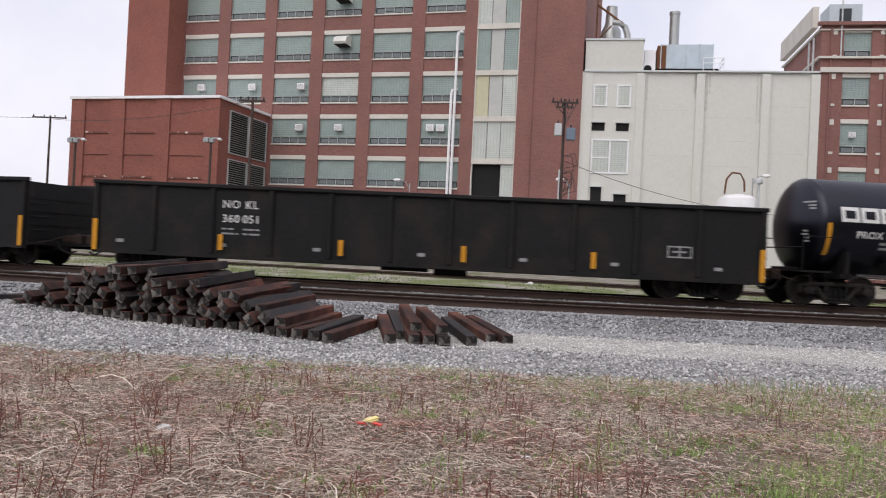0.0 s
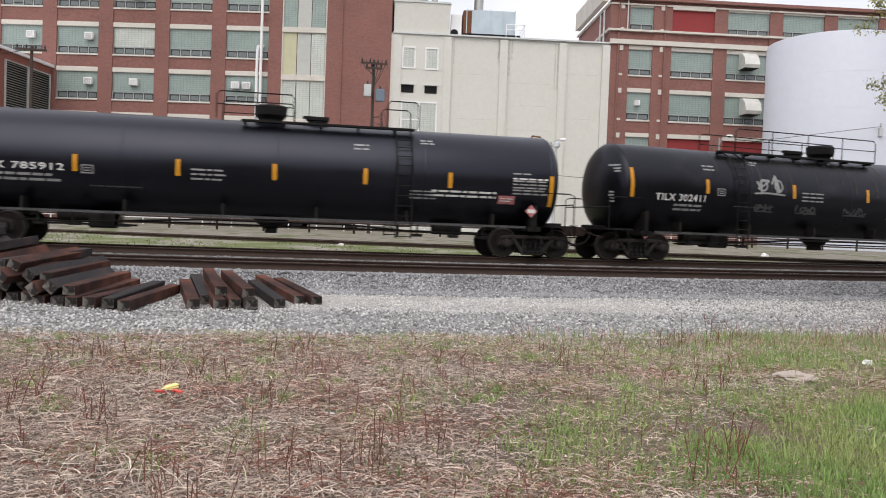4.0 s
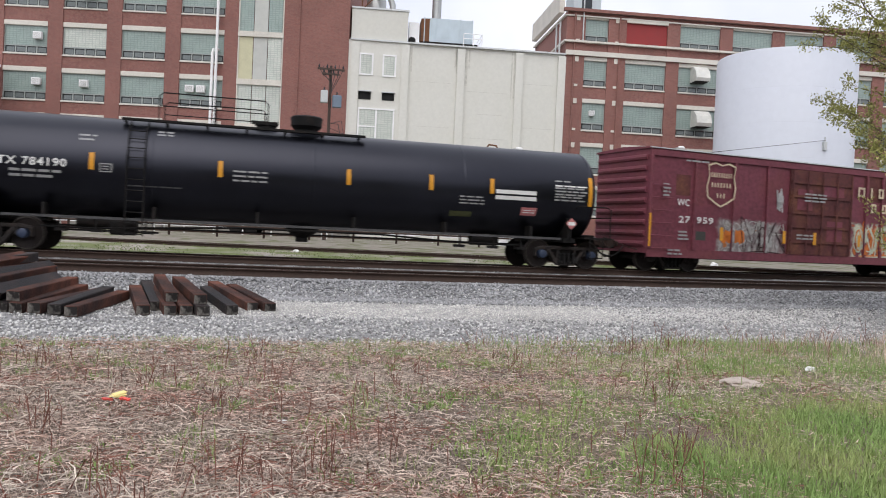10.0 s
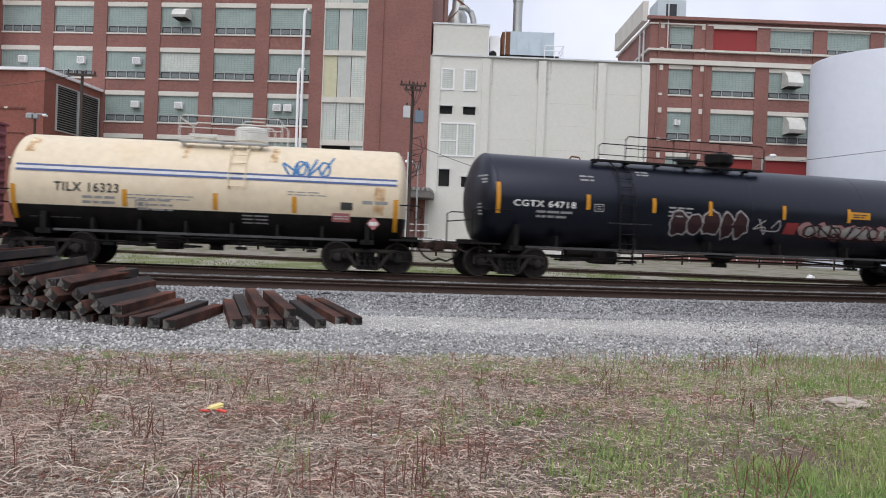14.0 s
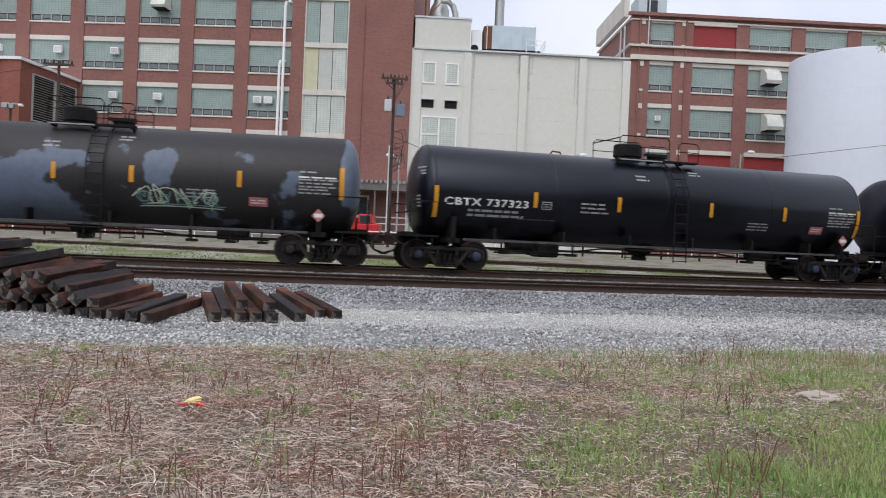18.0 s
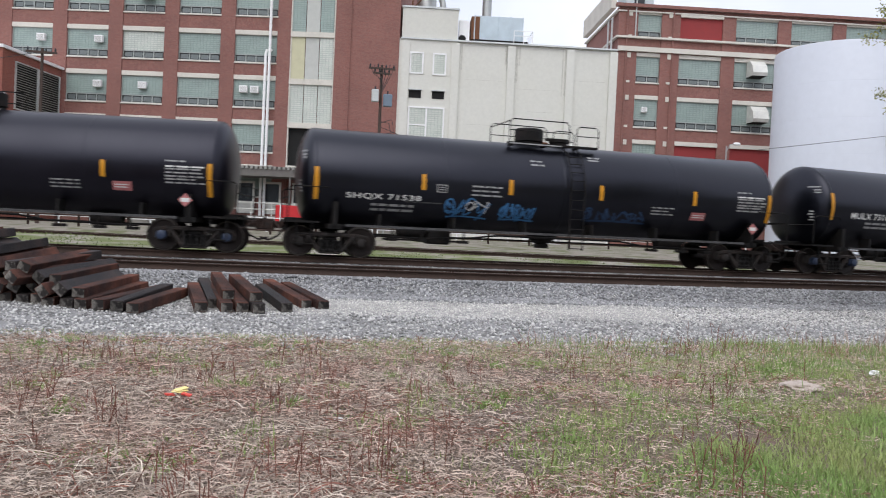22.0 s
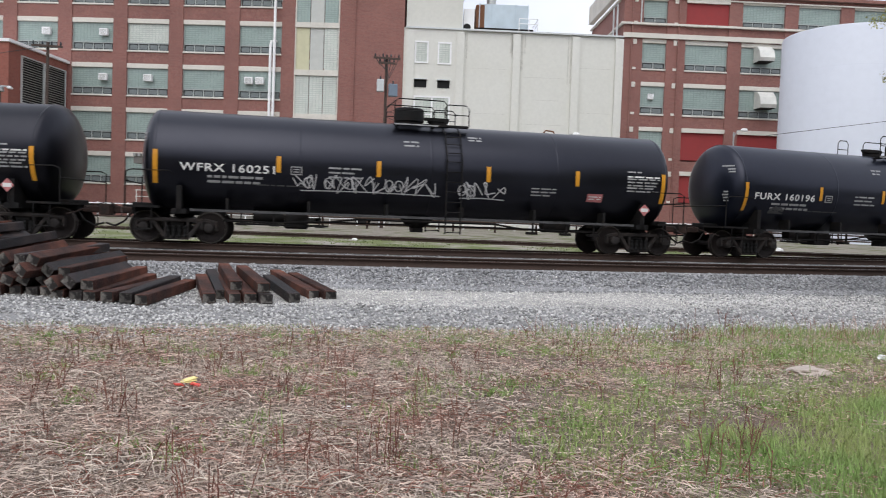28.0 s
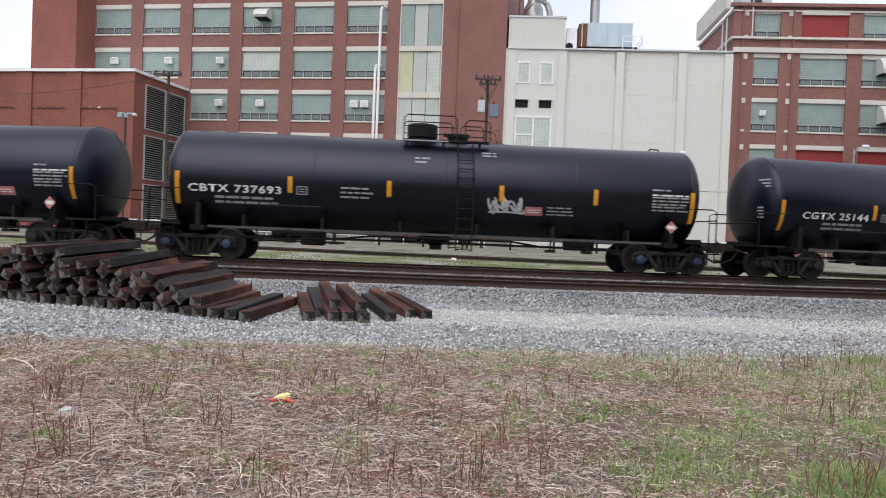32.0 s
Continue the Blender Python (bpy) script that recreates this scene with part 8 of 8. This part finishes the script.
strewn("green_grass", "fresh green spring grass", "grass", [
    blades(72000, 21, green_place, 0.04, 0.14, 0.0042, 0.85), blades(90000, 25, sward_place, 0.02, 0.07, 0.004, 0.95), blades(30000, 22, strip_place, 0.02, 0.08, 0.0045, 0.8),
    blades(16000, 28, underfoot, 0.03, 0.1, 0.004, 0.9), blades(12000, 29, green_place, 0.08, 0.22, 0.0042, 0.5), blades(5200, 23, tuft_place, 0.03, 0.11, 0.006, 0.9), blades(5000, 26, edge_place, 0.08, 0.25, 0.004, 0.6)], GRASS)


def yard_place(g, n):
    x = g.uniform(-22, 34, n)
    y = g.uniform(26.8, 40, n) + np.array([swing(v)[0] for v in x])
    keep = (patchy(x, y, 0.4, 9) > g.uniform(-0.3, 0.35, n)) & (y + SIDING[1] * x - SIDING[0] < g.normal(-0.6, 0.9, n))
    return np.column_stack([x, y])[keep]


strewn("yard_grass", "short rough grass beyond the tracks", "grass", [blades(26000, 31, yard_place, 0.02, 0.07, 0.02, 0.8)], YARD_GRASS)


def stalk_set(n, seed, spread, lo, hi):
    """Dead upright weed stalks with a few side twigs."""
    g = random.Random(seed)
    vs, fs = [], []
    for k in range(n):
        x, y = spread(g)
        z = land(x, y)
        h = g.uniform(lo, hi)
        a = g.uniform(0, 6.28)
        ln = g.uniform(0, 0.35) * h * (1 if g.random() < 0.7 else 2.4)
        top = Vector((x + ln * math.cos(a), y + ln * math.sin(a), z + h))
        segs = [(Vector((x, y, z)), top, 0.004)]
        for j in range(g.randint(1, 5)):
            t = g.uniform(0.4, 0.95)
            p = Vector((x, y, z)).lerp(top, t)
            b2 = g.uniform(0, 6.28)
            q = p + Vector((math.cos(b2), math.sin(b2), g.uniform(0.4, 1.6))) * g.uniform(0.03, 0.1)
            segs.append((p, q, 0.0025))
        for p, q, r in segs:
            i = len(vs)
            for c in (p, q):
                for m in range(3):
                    e = 2.09 * m
                    vs.append((c.x + r * math.cos(e), c.y + r * math.sin(e), c.z))
            for m in range(3):
                fs.append((i + m, i + (m + 1) % 3, i + 3 + (m + 1) % 3, i + 3 + m))
    return np.array(vs), np.array(fs)


CLUMPS = [(random.Random(k).uniform(-0.6, 0.6), 4.2 + 6.3 * random.Random(k + 500).random()) for k in range(46)]


def weedy(g):
    u, y = g.choice(CLUMPS)
    return u * (y + 1.2) - 0.3 + g.gauss(0, 0.12), y + g.gauss(0, 0.12)


def weedy_any(g):
    y = 4.0 + 5.5 * g.random()
    return (g.random() * 1.2 - 0.68) * (y + 1.0), y


def weedy_right(g):
    y = 6.5 + 5.0 * g.random()
    return 3.0 + g.random() * 1.1 * y, y


def weedy_edge(g):
    x = 6.0 + 9 * g.random()
    return x, 10.4 + 0.05 * x + g.gauss(0, 0.5)


strewn("weed_stalks", "reddish dead weed stalks standing in the straw", "weeds", [stalk_set(330, 41, weedy, 0.08, 0.34), stalk_set(110, 44, weedy_any, 0.06, 0.22), stalk_set(55, 42, weedy_right, 0.1, 0.32), stalk_set(45, 43, weedy_edge, 0.2, 0.5)], STALK)


# ---- the tree at the edge of the grass ----
def tree(x, y, seed):
    t = thing("tree", "young tree with sparse fresh green leaves", "tree", pose(x, y, land(x, y) - 0.05))
    g = random.Random(seed)
    tips = []
    b = bmesh.new()

    def limb(p, d, length, r, depth):
        q = p
        for k in range(4):
            d = (d + Vector((g.uniform(-0.25, 0.25), g.uniform(-0.25, 0.25), g.uniform(-0.08, 0.16)))).normalized()
            e = q + d * length / 4
            bm_rod(b, q, e, r * (1 - 0.14 * k), r * (1 - 0.14 * (k + 1)), 7 if depth < 2 else 4, False)
            if depth >= 2:
                tips.append((q.copy(), e.copy()))
            if depth < 4 and (k > 0 or depth > 0):
                for s in range(1 if depth < 3 else g.randint(0, 1)):
                    a = g.uniform(0, 6.28)
                    nd = (d * 0.75 + Vector((math.cos(a), math.sin(a), g.uniform(-0.15, 0.5)))).normalized()
                    limb(e, nd, length * g.uniform(0.5, 0.72), r * 0.5, depth + 1)
            q = e
        tips.append((q - d * 0.1, q))

    limb(Vector((0, 0, 0)), Vector((-0.05, 0, 1)), 5.6, 0.11, 0)
    limb(Vector((0, 0, 0.5)), Vector((-0.5, -0.1, 1)), 4.6, 0.09, 0)
    limb(Vector((0, 0, 0.9)), Vector((-0.9, 0.05, 0.9)), 3.0, 0.07, 1)
    limb(Vector((0, 0, 0.4)), Vector((0.5, 0.3, 1)), 3.8, 0.09, 0)
    limb(Vector((0, 0, 1.2)), Vector((-1.0, 0.2, 0.35)), 2.8, 0.05, 2)
    limb(Vector((0, 0, 2.0)), Vector((-0.8, -0.5, 0.1)), 2.6, 0.05, 2)
    limb(Vector((0, 0, 0.3)), Vector((-0.9, -0.3, 0.45)), 2.2, 0.05, 2)
    limb(Vector((0, 0, 0.2)), Vector((-0.5, 0.4, 0.5)), 2.4, 0.05, 2)
    part("trunk", b, BARK, t)
    gg = np.random.default_rng(seed)
    n = 85000
    seg = gg.integers(0, len(tips), n)
    p0 = np.array([tuple(a) for a, c in tips])[seg]
    p1 = np.array([tuple(c) for a, c in tips])[seg]
    u = gg.random((n, 1))
    c = p0 + (p1 - p0) * u + gg.normal(0, 0.075, (n, 3))
    d1 = gg.normal(0, 1, (n, 3))
    d1 /= np.linalg.norm(d1, axis=1)[:, None]
    d2 = np.cross(d1, gg.normal(0, 1, (n, 3)))
    d2 /= np.linalg.norm(d2, axis=1)[:, None]
    s = gg.uniform(0.025, 0.05, (n, 1))
    v = np.stack([c - d1 * s, c + d2 * s * 0.45, c + d1 * s, c - d2 * s * 0.45], 1).reshape(-1, 3)
    f = 4 * np.arange(n)[:, None] + np.array([[0, 1, 2, 3]])
    part("crown", raw("crown", v, f, LEAF), None, t)


tree(17.0, 13.2, 3)
tree(17.4, 12.4, 8)
tree(19.0, 13.0, 15)

# ---- litter in the grass ----
wr = thing("yellow_wrapper", "crumpled yellow and red plastic wrapper in dead grass", "litter", pose(-1.0, 7.45, 0.05, 0, 0, 12) @ Matrix.Scale(0.72, 4))
b = bmesh.new()
random.seed(2)
for k in range(3):
    bm_box(b, -0.09 + 0.02 * k, 0.1 + 0.015 * k, -0.045, 0.045, 0.02 + 0.014 * k, 0.03 + 0.016 * k, pose(0, 0.015 * k, 0, 5 * k - 4, 6 - 7 * k, 14 * k))
part("sheet", b, YELLOW_CLOTH, wr, bevel=0.008)
for x, y, a in ((-0.11, -0.04, 20), (0.09, -0.08, -25)):
    b = bmesh.new()
    bm_box(b, -0.06, 0.06, -0.03, 0.03, 0.0, 0.02, pose(x, y, 0, 6, 10, a))
    part("red_scrap", b, RED_CLOTH, wr)


def lump(name, label, cat, x, y, s, mt, seed, squash=0.5):
    g = random.Random(seed)
    b = bmesh.new()
    bmesh.ops.create_icosphere(b, subdivisions=3, radius=1)
    for v in b.verts:
        v.co *= 1 + 0.35 * noise.noise(v.co * 1.7 + Vector((seed, 0, 0))) + 0.16 * noise.noise(v.co * 6 + Vector((0, seed, 0)))
        v.co = Vector((v.co.x * s, v.co.y * s * 0.8, v.co.z * s * squash))
    o = part(name, b, mt, None, smooth=False)
    o.location = (x, y, land(x, y) + s * squash * 0.4)
    return tagged(o, label, cat)


lump("soil_mound", "low pale mound of dry soil in bare earth", "soil", 5.85, 8.1, 0.24, SOIL_LUMP, 1, 0.26)
lump("plastic_bag", "white plastic bag in tall green grass", "litter", 8.84, 8.05, 0.09, LITTER, 8, 0.8)
lump("plastic_bag", "small white plastic bag in the grass", "litter", 7.64, 9.1, 0.07, LITTER, 2, 0.8)
lump("paper_scrap", "scrap of white paper in dead grass", "litter", 0.42, 6.65, 0.05, LITTER, 3, 0.3)
lump("plastic_bag", "white plastic bag beyond the tracks", "litter", 22.5, 34.0, 0.2, LITTER, 4, 0.9)
lump("plastic_bag", "white bag lying in the yard grass", "litter", 2.2, 33.0, 0.12, LITTER, 5, 0.6)
lump("grey_stone", "rounded grey stone among dry stalks", "stone", -2.75, 6.9, 0.07, STONES, 6, 0.6)


# ---- the train rolls by at a steady pace ----
def car_pose(sl, sr, t):
    ax, ay, _ = on_line(sl - SPEED * t, 24.15)
    cx, cy, _ = on_line(sr - SPEED * t, 24.15)
    return (ax + cx) / 2, (ay + cy) / 2, math.degrees(math.atan2(cy - ay, cx - ax))


def motions():
    ticks = [k * 0.5 for k in range(65)]
    for car, trucks, sl, sr in MOVING:
        rows = [(t, car_pose(sl, sr, t)) for t in ticks]
        walk(car, [(t, pose(x, y, RAIL_TOP_Z, 0, 0, a)) for t, (x, y, a) in rows])
        h = (sr - sl) / 2
        for (bogie, wheels), s0, off in zip(trucks, (sl, sr), (-h, h)):
            walk(bogie, [(t, pose(off, 0, 0, 0, 0, on_line(s0 - SPEED * t, 24.15)[2] - a)) for t, (x, y, a) in rows])
            # wheels turn while the car is near
            t0, t1 = max((s0 - 34) / SPEED, 0), min((s0 + 26) / SPEED, 32)
            k0, k1 = max(int(t0 * 15), 0), min(int(t1 * 15) + 1, 480)
            turn = [k / 15 for k in range(k0, k1 + 1)] if k1 > k0 else []
            turn = ([0.0] if not turn or turn[0] > 0 else []) + turn + ([32.0] if not turn or turn[-1] < 32 else [])
            first = turn[1] if len(turn) > 2 and turn[0] == 0.0 and turn[1] > 0.2 else turn[0]
            last = turn[-2] if len(turn) > 2 and turn[-1] - turn[-2] > 0.2 else turn[-1]
            for w, x in zip(wheels, (-0.889, 0.889)):
                walk(w, [(t, pose(x, 0, R_WHEEL, 0, -math.degrees(SPEED * min(max(t, first), last) / R_WHEEL) % 360, 0)) for t in turn])


motions()
